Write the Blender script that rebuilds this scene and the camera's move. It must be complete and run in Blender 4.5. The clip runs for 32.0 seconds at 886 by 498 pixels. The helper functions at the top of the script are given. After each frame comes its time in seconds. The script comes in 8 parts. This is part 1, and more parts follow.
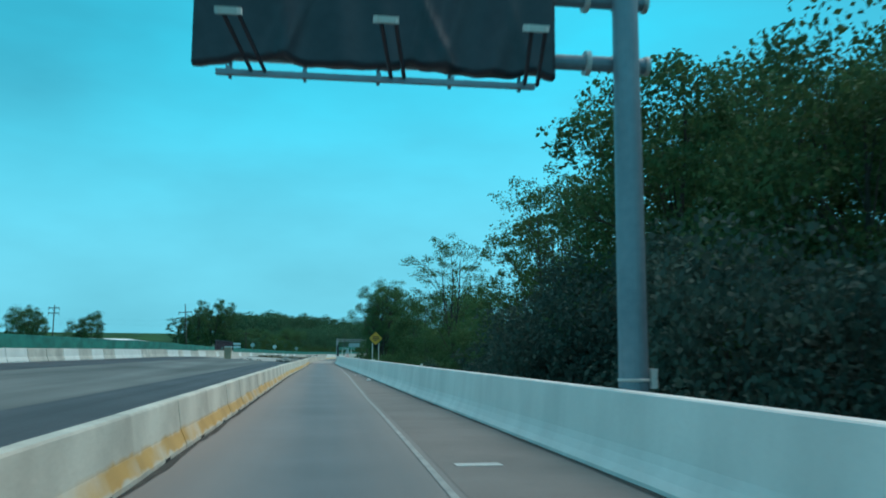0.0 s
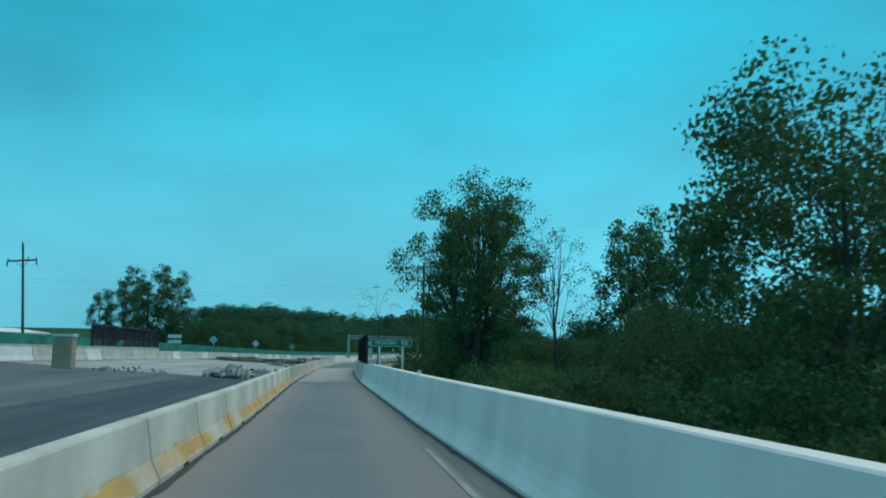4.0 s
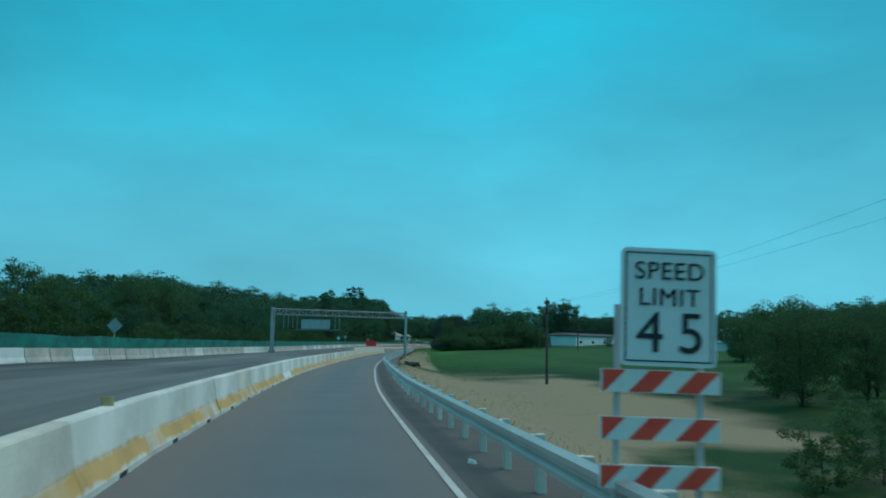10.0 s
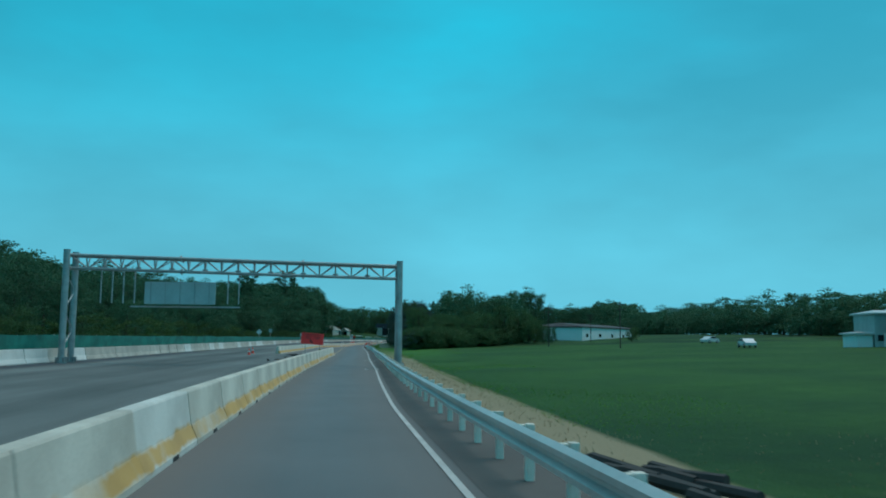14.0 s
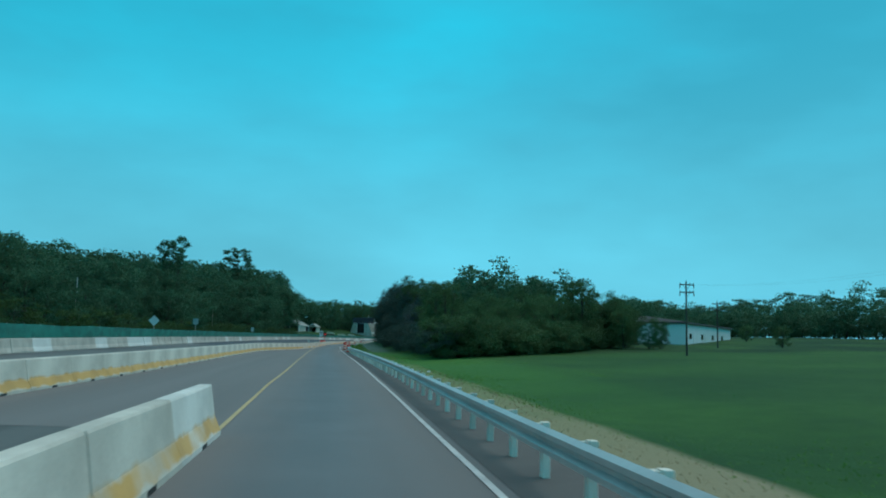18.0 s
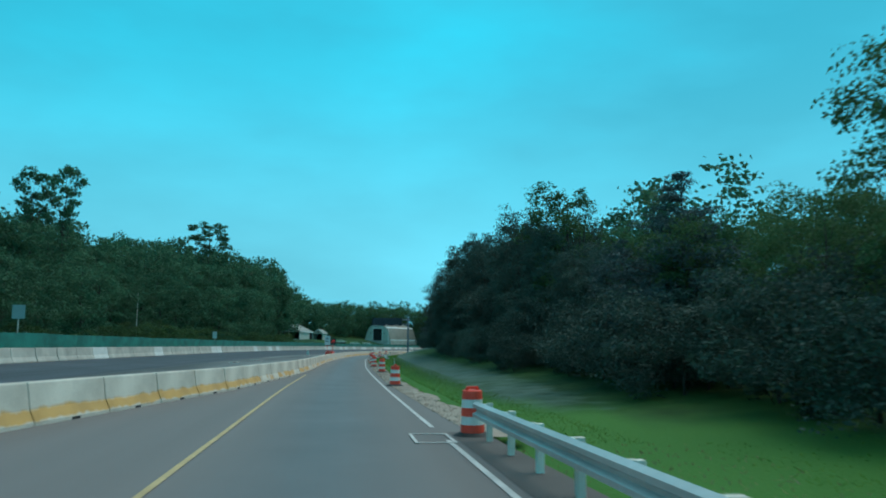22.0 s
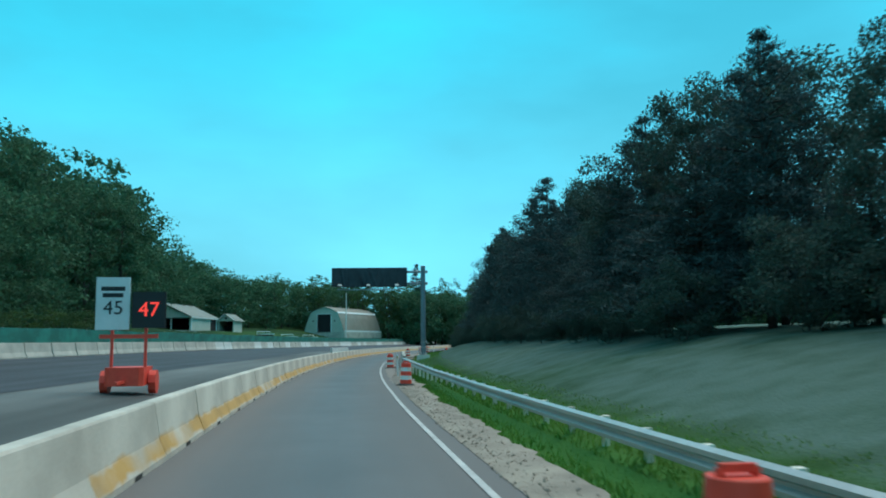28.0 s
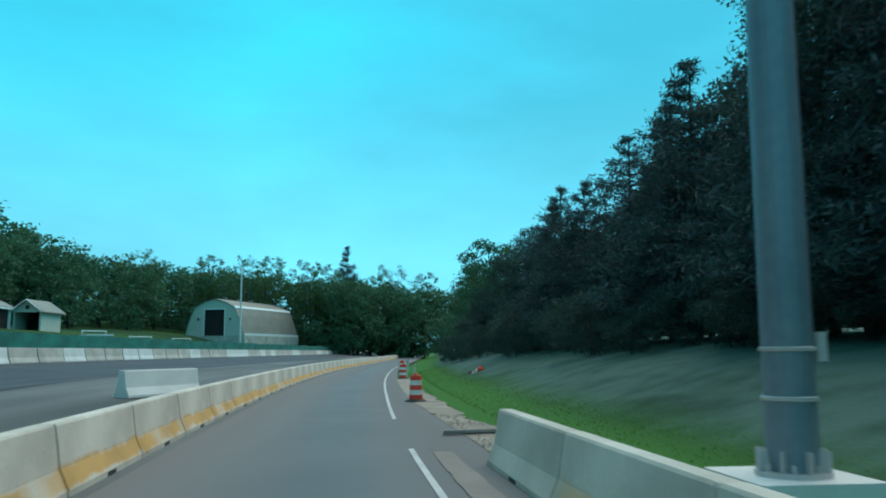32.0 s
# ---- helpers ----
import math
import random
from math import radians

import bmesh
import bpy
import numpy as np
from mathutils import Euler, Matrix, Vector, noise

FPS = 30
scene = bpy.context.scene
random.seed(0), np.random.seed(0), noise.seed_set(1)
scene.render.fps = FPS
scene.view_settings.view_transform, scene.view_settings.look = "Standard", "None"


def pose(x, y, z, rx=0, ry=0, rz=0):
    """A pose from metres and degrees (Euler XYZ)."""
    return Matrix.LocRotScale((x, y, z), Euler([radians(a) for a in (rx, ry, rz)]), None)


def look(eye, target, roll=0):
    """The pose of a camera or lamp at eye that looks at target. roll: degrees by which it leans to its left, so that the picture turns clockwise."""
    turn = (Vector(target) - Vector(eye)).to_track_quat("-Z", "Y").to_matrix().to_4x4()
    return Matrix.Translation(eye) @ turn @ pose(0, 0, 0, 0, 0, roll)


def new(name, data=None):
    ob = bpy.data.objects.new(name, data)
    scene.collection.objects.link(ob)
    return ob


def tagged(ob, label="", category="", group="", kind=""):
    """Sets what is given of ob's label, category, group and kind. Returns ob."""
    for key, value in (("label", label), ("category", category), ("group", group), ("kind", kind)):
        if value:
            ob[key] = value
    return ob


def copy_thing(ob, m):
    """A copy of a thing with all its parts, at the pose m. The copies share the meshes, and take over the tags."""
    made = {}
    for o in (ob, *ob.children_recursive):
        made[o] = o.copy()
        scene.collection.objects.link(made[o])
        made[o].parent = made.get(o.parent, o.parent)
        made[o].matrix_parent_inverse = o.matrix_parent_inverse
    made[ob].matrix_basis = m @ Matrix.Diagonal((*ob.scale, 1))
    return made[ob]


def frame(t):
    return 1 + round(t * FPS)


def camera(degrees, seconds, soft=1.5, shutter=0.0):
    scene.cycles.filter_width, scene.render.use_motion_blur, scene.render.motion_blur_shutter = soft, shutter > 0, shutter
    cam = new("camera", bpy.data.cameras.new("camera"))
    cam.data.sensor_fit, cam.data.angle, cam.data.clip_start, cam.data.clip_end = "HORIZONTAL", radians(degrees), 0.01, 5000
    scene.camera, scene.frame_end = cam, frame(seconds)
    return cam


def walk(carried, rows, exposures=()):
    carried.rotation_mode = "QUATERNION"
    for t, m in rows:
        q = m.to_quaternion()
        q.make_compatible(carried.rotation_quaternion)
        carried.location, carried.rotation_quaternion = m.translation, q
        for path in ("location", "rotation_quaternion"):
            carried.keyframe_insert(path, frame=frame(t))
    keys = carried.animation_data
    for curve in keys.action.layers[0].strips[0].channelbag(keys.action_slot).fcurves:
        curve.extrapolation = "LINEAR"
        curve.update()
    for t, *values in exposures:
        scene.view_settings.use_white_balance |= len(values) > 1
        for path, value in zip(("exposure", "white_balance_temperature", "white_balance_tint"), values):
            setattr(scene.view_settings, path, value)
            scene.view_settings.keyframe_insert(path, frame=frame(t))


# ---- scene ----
cam = camera(56.29, 32.0, 1.9, 0.15)

PATH = [
    (0.0, pose(0.000, 0.000, 1.675, 97.163, -0.249, -7.599)),
    (0.5, pose(-0.001, 10.211, 1.681, 97.293, 0.181, -7.586)),
    (1.0, pose(-0.032, 20.362, 1.687, 97.340, 0.226, -7.229)),
    (1.5, pose(-0.119, 30.453, 1.693, 97.546, -0.608, -6.943)),
    (2.0, pose(-0.256, 40.483, 1.699, 97.410, -0.777, -6.664)),
    (2.5, pose(-0.424, 50.504, 1.700, 98.015, -1.437, -6.614)),
    (3.0, pose(-0.572, 60.580, 1.700, 97.498, -0.791, -6.926)),
    (3.5, pose(-0.672, 70.711, 1.701, 97.268, -0.591, -7.159)),
    (4.0, pose(-0.753, 80.897, 1.702, 97.243, -0.724, -7.131)),
    (4.5, pose(-0.853, 91.098, 1.701, 97.414, -1.263, -6.916)),
    (5.0, pose(-0.980, 101.262, 1.699, 97.503, -1.084, -6.849)),
    (5.5, pose(-1.125, 111.391, 1.697, 97.441, -1.595, -6.691)),
    (6.0, pose(-1.284, 121.483, 1.695, 97.092, -1.896, -6.701)),
    (6.5, pose(-1.412, 131.522, 1.698, 96.941, -1.356, -7.073)),
    (7.0, pose(-1.447, 141.482, 1.700, 96.915, -1.300, -7.791)),
    (7.5, pose(-1.371, 151.364, 1.703, 97.276, -0.345, -8.351)),
    (8.0, pose(-1.211, 161.166, 1.705, 96.795, -0.299, -8.757)),
    (8.5, pose(-0.972, 170.902, 1.708, 96.120, -0.662, -9.302)),
    (9.0, pose(-0.612, 180.586, 1.711, 96.734, -1.837, -10.254)),
    (9.5, pose(-0.048, 190.211, 1.714, 96.990, -1.379, -11.802)),
    (10.0, pose(0.688, 199.778, 1.716, 96.603, -0.767, -12.240)),
    (10.5, pose(1.476, 209.291, 1.714, 96.750, -0.509, -12.450)),
    (11.0, pose(2.306, 218.753, 1.711, 96.683, -1.352, -12.810)),
    (11.5, pose(3.197, 228.160, 1.708, 96.464, -0.640, -13.253)),
    (12.0, pose(4.185, 237.508, 1.705, 96.404, -1.585, -14.096)),
    (12.5, pose(5.307, 246.837, 1.704, 96.350, -0.963, -14.891)),
    (13.0, pose(6.569, 256.197, 1.703, 95.962, -0.727, -15.748)),
    (13.5, pose(7.978, 265.587, 1.702, 96.219, -0.685, -16.601)),
    (14.0, pose(9.492, 275.009, 1.701, 96.317, -0.343, -16.884)),
    (14.5, pose(11.058, 284.490, 1.693, 96.278, -0.193, -17.101)),
    (15.0, pose(12.687, 294.046, 1.685, 96.087, -0.152, -17.477)),
    (15.5, pose(14.401, 303.673, 1.678, 95.675, -0.196, -17.959)),
    (16.0, pose(16.194, 313.373, 1.670, 95.788, -0.270, -18.212)),
    (16.5, pose(18.051, 323.177, 1.674, 95.949, -0.440, -18.457)),
    (17.0, pose(19.966, 333.126, 1.679, 96.209, -1.516, -18.536)),
    (17.5, pose(21.940, 343.219, 1.683, 96.294, -1.018, -18.822)),
    (18.0, pose(23.983, 353.454, 1.688, 96.318, -1.239, -18.971)),
    (18.5, pose(26.078, 363.816, 1.691, 96.362, -0.588, -19.100)),
    (19.0, pose(28.227, 374.284, 1.694, 96.319, -0.819, -19.317)),
    (19.5, pose(30.394, 384.865, 1.697, 96.764, -0.108, -18.997)),
    (20.0, pose(32.503, 395.575, 1.700, 96.915, -0.848, -18.430)),
    (20.5, pose(34.532, 406.354, 1.696, 96.900, -0.744, -18.050)),
    (21.0, pose(36.531, 417.115, 1.693, 96.783, -0.586, -18.210)),
    (21.5, pose(38.551, 427.849, 1.689, 96.770, -0.228, -18.302)),
    (22.0, pose(40.577, 438.558, 1.686, 96.833, -0.409, -18.329)),
    (22.5, pose(42.637, 449.291, 1.688, 97.084, -0.340, -18.625)),
    (23.0, pose(44.785, 460.103, 1.689, 96.663, -0.487, -19.090)),
    (23.5, pose(47.019, 470.994, 1.691, 96.887, -0.107, -19.309)),
    (24.0, pose(49.317, 481.969, 1.693, 96.930, -0.370, -19.575)),
    (24.5, pose(51.659, 492.909, 1.699, 96.816, -0.389, -19.810)),
    (25.0, pose(54.008, 503.671, 1.705, 96.580, -0.586, -20.036)),
    (25.5, pose(56.363, 514.255, 1.711, 96.281, 0.193, -20.276)),
    (26.0, pose(58.708, 524.666, 1.717, 96.018, 0.548, -20.308)),
    (26.5, pose(61.019, 534.903, 1.713, 95.975, 0.714, -20.340)),
    (27.0, pose(63.346, 544.951, 1.708, 96.265, 0.422, -21.006)),
    (27.5, pose(65.763, 554.790, 1.704, 96.397, 0.368, -21.884)),
    (28.0, pose(68.278, 564.417, 1.700, 96.421, 0.521, -22.670)),
    (28.5, pose(70.861, 573.861, 1.700, 96.344, 0.967, -23.172)),
    (29.0, pose(73.464, 583.163, 1.700, 96.477, 1.014, -23.305)),
    (29.5, pose(76.107, 592.318, 1.700, 96.578, 0.188, -24.195)),
    (30.0, pose(78.881, 601.296, 1.700, 96.877, 0.270, -25.469)),
    (30.5, pose(81.820, 610.146, 1.703, 96.886, -0.366, -26.591)),
    (31.0, pose(84.914, 618.941, 1.706, 96.896, -0.220, -27.451)),
    (31.5, pose(88.121, 627.694, 1.710, 97.022, 0.203, -28.059)),
    (32.0, pose(91.412, 636.415, 1.713, 97.031, 0.148, -28.534)),
]
walk(cam, PATH, [(0.0, 0.13, 5700, 2), (2.0, -0.14, 5700, 2), (5.0, -0.12, 5600, 0), (6.0, -0.02, 5600, 0), (7.0, -0.05, 5600, 0), (9.0, -0.32, 5500, 0), (13.0, -0.34, 5500, 0), (17.0, -0.25, 5500, 0), (21.0, -0.05, 5600, 0), (23.0, 0.15, 5650, 0), (25.0, 0.28, 5700, 2), (30.0, 0.28, 5700, 2), (32.0, 0.32, 5700, 2)])

# ---- world and sun: hazy sky, thin clouds, weak broad sun to the right ----
SUN_EL, SUN_AZ = radians(58), radians(70)
world = bpy.data.worlds.new("sky")
scene.world = world
world.use_nodes = True
wn, wl = world.node_tree.nodes, world.node_tree.links
wn.clear()
w_out = wn.new("ShaderNodeOutputWorld")
w_bg = wn.new("ShaderNodeBackground")
w_sky = wn.new("ShaderNodeTexSky")
w_sky.sky_type, w_sky.sun_disc = "NISHITA", False
w_sky.sun_elevation, w_sky.sun_rotation = SUN_EL, SUN_AZ
w_sky.dust_density, w_sky.ozone_density, w_sky.air_density = 1.0, 2.0, 1.0
w_co = wn.new("ShaderNodeTexCoord")
w_map = wn.new("ShaderNodeMapping")
w_map.inputs["Scale"].default_value = (1.0, 1.0, 2.6)
w_noise = wn.new("ShaderNodeTexNoise")
w_noise.inputs["Scale"].default_value, w_noise.inputs["Detail"].default_value = 2.2, 5.0
w_noise.inputs["Roughness"].default_value = 0.5
w_ramp = wn.new("ShaderNodeMapRange")
w_ramp.inputs["From Min"].default_value, w_ramp.inputs["From Max"].default_value = 0.38, 0.70
w_ramp.inputs["To Min"].default_value, w_ramp.inputs["To Max"].default_value = 0.86, 1.0
w_mix = wn.new("ShaderNodeMix")
w_mix.data_type = "RGBA"
w_mix.inputs["B"].default_value = (0.88, 6.25, 7.8, 1)
wl.new(w_co.outputs["Generated"], w_map.inputs["Vector"])
wl.new(w_map.outputs["Vector"], w_noise.inputs["Vector"])
wl.new(w_noise.outputs["Fac"], w_ramp.inputs["Value"])
wl.new(w_ramp.outputs["Result"], w_mix.inputs["Factor"])
wl.new(w_sky.outputs["Color"], w_mix.inputs["A"])
w_sep = wn.new("ShaderNodeSeparateXYZ")
w_haze = wn.new("ShaderNodeMapRange")
w_haze.inputs["From Min"].default_value, w_haze.inputs["From Max"].default_value = 0.0, 0.55
w_haze.inputs["To Min"].default_value, w_haze.inputs["To Max"].default_value = 0.108, 0.088
wl.new(w_co.outputs["Generated"], w_sep.inputs[0])
wl.new(w_sep.outputs["Z"], w_haze.inputs["Value"])
w_soft = wn.new("ShaderNodeMapRange")
w_soft.inputs["From Min"].default_value, w_soft.inputs["From Max"].default_value = 0.3, 0.7
w_soft.inputs["To Min"].default_value, w_soft.inputs["To Max"].default_value = 0.82, 1.18
w_mul = wn.new("ShaderNodeMath")
w_mul.operation = "MULTIPLY"
wl.new(w_noise.outputs["Fac"], w_soft.inputs["Value"])
wl.new(w_haze.outputs["Result"], w_mul.inputs[0])
wl.new(w_soft.outputs["Result"], w_mul.inputs[1])
w_side = wn.new("ShaderNodeMapRange")
w_side.inputs["From Min"].default_value, w_side.inputs["From Max"].default_value = -0.40, 0.25
w_side.inputs["To Min"].default_value, w_side.inputs["To Max"].default_value = 0.84, 1.0
wl.new(w_sep.outputs["X"], w_side.inputs["Value"])
w_all = wn.new("ShaderNodeMath")
w_all.operation = "MULTIPLY"
wl.new(w_mul.outputs[0], w_all.inputs[0])
wl.new(w_side.outputs["Result"], w_all.inputs[1])
wl.new(w_all.outputs[0], w_bg.inputs["Strength"])
w_high = wn.new("ShaderNodeMapRange")
w_high.interpolation_type = "SMOOTHSTEP"
w_high.inputs["From Min"].default_value, w_high.inputs["From Max"].default_value = 0.50, 1.0
w_top = wn.new("ShaderNodeMix")
w_top.data_type = "RGBA"
w_top.inputs["B"].default_value = (6.6, 6.6, 6.8, 1)
wl.new(w_sep.outputs["Z"], w_high.inputs["Value"])
wl.new(w_high.outputs["Result"], w_top.inputs["Factor"])
w_low = wn.new("ShaderNodeMapRange")
w_low.interpolation_type = "SMOOTHSTEP"
w_low.inputs["From Min"].default_value, w_low.inputs["From Max"].default_value = 0.38, 0.0
w_hz = wn.new("ShaderNodeMix")
w_hz.data_type = "RGBA"
w_hz.inputs["B"].default_value = (2.3, 6.5, 7.5, 1)
wl.new(w_sep.outputs["Z"], w_low.inputs["Value"])
wl.new(w_low.outputs["Result"], w_hz.inputs["Factor"])
wl.new(w_mix.outputs["Result"], w_hz.inputs["A"])
wl.new(w_hz.outputs["Result"], w_top.inputs["A"])
wl.new(w_top.outputs["Result"], w_bg.inputs["Color"])
wl.new(w_bg.outputs["Background"], w_out.inputs["Surface"])

sun = new("sun", bpy.data.lights.new("sun", "SUN"))
sun.data.energy, sun.data.angle, sun.data.color = 1.6, radians(50), (1.0, 0.86, 0.72)
sun.matrix_basis = look((math.sin(SUN_AZ) * math.cos(SUN_EL) * 900, math.cos(SUN_AZ) * math.cos(SUN_EL) * 900, math.sin(SUN_EL) * 900), (0, 0, 0))


# ---- materials ----
def nmat(name, col, rough=0.7, metal=0.0):
    m = bpy.data.materials.new(name)
    m.use_nodes = True
    b = m.node_tree.nodes["Principled BSDF"]
    b.inputs["Base Color"].default_value = (*col, 1)
    b.inputs["Roughness"].default_value, b.inputs["Metallic"].default_value = rough, metal
    return m, m.node_tree.nodes, m.node_tree.links, b


def textured(name, c1, c2, scale=1.0, rough=0.8, metal=0.0, bump=0.2, fine=30.0, big=0.25, vary=0.0, coords="Object"):
    """Two colours mixed by coarse and fine noise at metres, with relief; vary: spread between objects."""
    m, n, l, b = nmat(name, c1, rough, metal)
    co = n.new("ShaderNodeTexCoord")
    n1 = n.new("ShaderNodeTexNoise")
    n1.inputs["Scale"].default_value, n1.inputs["Detail"].default_value = big * scale, 6
    n2 = n.new("ShaderNodeTexNoise")
    n2.inputs["Scale"].default_value, n2.inputs["Detail"].default_value = fine * scale, 3
    for k in (n1, n2):
        l.new(co.outputs[coords], k.inputs["Vector"])
    add = n.new("ShaderNodeMath")
    add.operation = "MULTIPLY_ADD"
    l.new(n2.outputs["Fac"], add.inputs[0])
    add.inputs[1].default_value = 0.45
    l.new(n1.outputs["Fac"], add.inputs[2])
    rg = n.new("ShaderNodeMapRange")
    rg.inputs["From Min"].default_value, rg.inputs["From Max"].default_value = 0.45, 1.0
    l.new(add.outputs[0], rg.inputs["Value"])
    mx = n.new("ShaderNodeMix")
    mx.data_type = "RGBA"
    mx.inputs["A"].default_value, mx.inputs["B"].default_value = (*c1, 1), (*c2, 1)
    l.new(rg.outputs["Result"], mx.inputs["Factor"])
    out = mx.outputs["Result"]
    if vary:
        oi = n.new("ShaderNodeObjectInfo")
        vr = n.new("ShaderNodeMapRange")
        vr.inputs["To Min"].default_value, vr.inputs["To Max"].default_value = 1 - vary, 1 + vary
        l.new(oi.outputs["Random"], vr.inputs["Value"])
        hs = n.new("ShaderNodeHueSaturation")
        l.new(vr.outputs["Result"], hs.inputs["Value"])
        l.new(out, hs.inputs["Color"])
        out = hs.outputs["Color"]
    l.new(out, b.inputs["Base Color"])
    if bump:
        bp = n.new("ShaderNodeBump")
        bp.inputs["Strength"].default_value, bp.inputs["Distance"].default_value = bump, 0.02
        l.new(n2.outputs["Fac"], bp.inputs["Height"])
        l.new(bp.outputs["Normal"], b.inputs["Normal"])
    m["out"] = 0
    return m


def leafmat(name, c1, c2, trans=0.25):
    m, n, l, b = nmat(name, c1, 0.75)
    b.inputs["Specular IOR Level"].default_value = 0.2
    geo = n.new("ShaderNodeNewGeometry")
    oi = n.new("ShaderNodeObjectInfo")
    mx = n.new("ShaderNodeMix")
    mx.data_type = "RGBA"
    mx.inputs["A"].default_value, mx.inputs["B"].default_value = (*c1, 1), (*c2, 1)
    l.new(geo.outputs["Random Per Island"], mx.inputs["Factor"])
    vr = n.new("ShaderNodeMapRange")
    vr.inputs["To Min"].default_value, vr.inputs["To Max"].default_value = 0.7, 1.3
    pn = n.new("ShaderNodeTexNoise")
    pn.inputs["Scale"].default_value = 0.12
    l.new(geo.outputs["Position"], pn.inputs["Vector"])
    av = n.new("ShaderNodeMath")
    av.operation = "MULTIPLY_ADD"
    av.inputs[1].default_value = 0.4
    l.new(oi.outputs["Random"], av.inputs[0])
    l.new(pn.outputs["Fac"], av.inputs[2])
    l.new(av.outputs[0], vr.inputs["Value"])
    vr.inputs["From Min"].default_value, vr.inputs["From Max"].default_value = 0.3, 1.1
    hs = n.new("ShaderNodeHueSaturation")
    l.new(vr.outputs["Result"], hs.inputs["Value"])
    l.new(mx.outputs["Result"], hs.inputs["Color"])
    l.new(hs.outputs["Color"], b.inputs["Base Color"])
    tr = n.new("ShaderNodeBsdfTranslucent")
    l.new(hs.outputs["Color"], tr.inputs["Color"])
    ms = n.new("ShaderNodeMixShader")
    ms.inputs["Fac"].default_value = trans
    l.new(b.outputs["BSDF"], ms.inputs[1])
    l.new(tr.outputs["BSDF"], ms.inputs[2])
    l.new(ms.outputs["Shader"], n["Material Output"].inputs["Surface"])
    return m




def streaked(m, scale, low=0.72, lo=0.38, hi=0.62):
    """Darkens a material's colour in drawn-out stains: scale per axis in object space."""
    n, l = m.node_tree.nodes, m.node_tree.links
    b = n["Principled BSDF"]
    src = b.inputs["Base Color"].links[0].from_socket
    co = n.new("ShaderNodeTexCoord")
    mp = n.new("ShaderNodeMapping")
    mp.inputs["Scale"].default_value = scale
    nz = n.new("ShaderNodeTexNoise")
    nz.inputs["Scale"].default_value, nz.inputs["Detail"].default_value = 1.0, 6
    rg = n.new("ShaderNodeMapRange")
    rg.inputs["From Min"].default_value, rg.inputs["From Max"].default_value = lo, hi
    rg.inputs["To Min"].default_value, rg.inputs["To Max"].default_value = low, 1.0
    hs = n.new("ShaderNodeHueSaturation")
    l.new(co.outputs["Object"], mp.inputs["Vector"])
    l.new(mp.outputs["Vector"], nz.inputs["Vector"])
    l.new(nz.outputs["Fac"], rg.inputs["Value"])
    l.new(rg.outputs["Result"], hs.inputs["Value"])
    l.new(src, hs.inputs["Color"])
    l.new(hs.outputs["Color"], b.inputs["Base Color"])
    return m


def lane_streaks(m, dark, light, wide=1.0):
    """Long scars and tyre-worn bands that run along a paved strip."""
    n, l = m.node_tree.nodes, m.node_tree.links
    b = n["Principled BSDF"]
    src = b.inputs["Base Color"].links[0].from_socket
    ac = n.new("ShaderNodeAttribute")
    ac.attribute_name = "across"
    co = n.new("ShaderNodeTexCoord")
    sp = n.new("ShaderNodeSeparateXYZ")
    l.new(co.outputs["Object"], sp.inputs[0])
    cb = n.new("ShaderNodeCombineXYZ")
    for src_, k, i in ((ac.outputs["Fac"], 1.3 / wide, 0), (sp.outputs["Y"], 0.022, 1)):
        mu = n.new("ShaderNodeMath")
        mu.operation = "MULTIPLY"
        mu.inputs[1].default_value = k
        l.new(src_, mu.inputs[0])
        l.new(mu.outputs[0], cb.inputs[i])
    nz = n.new("ShaderNodeTexNoise")
    nz.inputs["Scale"].default_value, nz.inputs["Detail"].default_value, nz.inputs["Roughness"].default_value = 1.0, 5, 0.5
    l.new(cb.outputs[0], nz.inputs["Vector"])
    rg = n.new("ShaderNodeMapRange")
    rg.inputs["From Min"].default_value, rg.inputs["From Max"].default_value = 0.34, 0.66
    rg.inputs["To Min"].default_value, rg.inputs["To Max"].default_value = dark, light
    l.new(nz.outputs["Fac"], rg.inputs["Value"])
    hs = n.new("ShaderNodeHueSaturation")
    l.new(rg.outputs["Result"], hs.inputs["Value"])
    l.new(src, hs.inputs["Color"])
    l.new(hs.outputs["Color"], b.inputs["Base Color"])
    return m


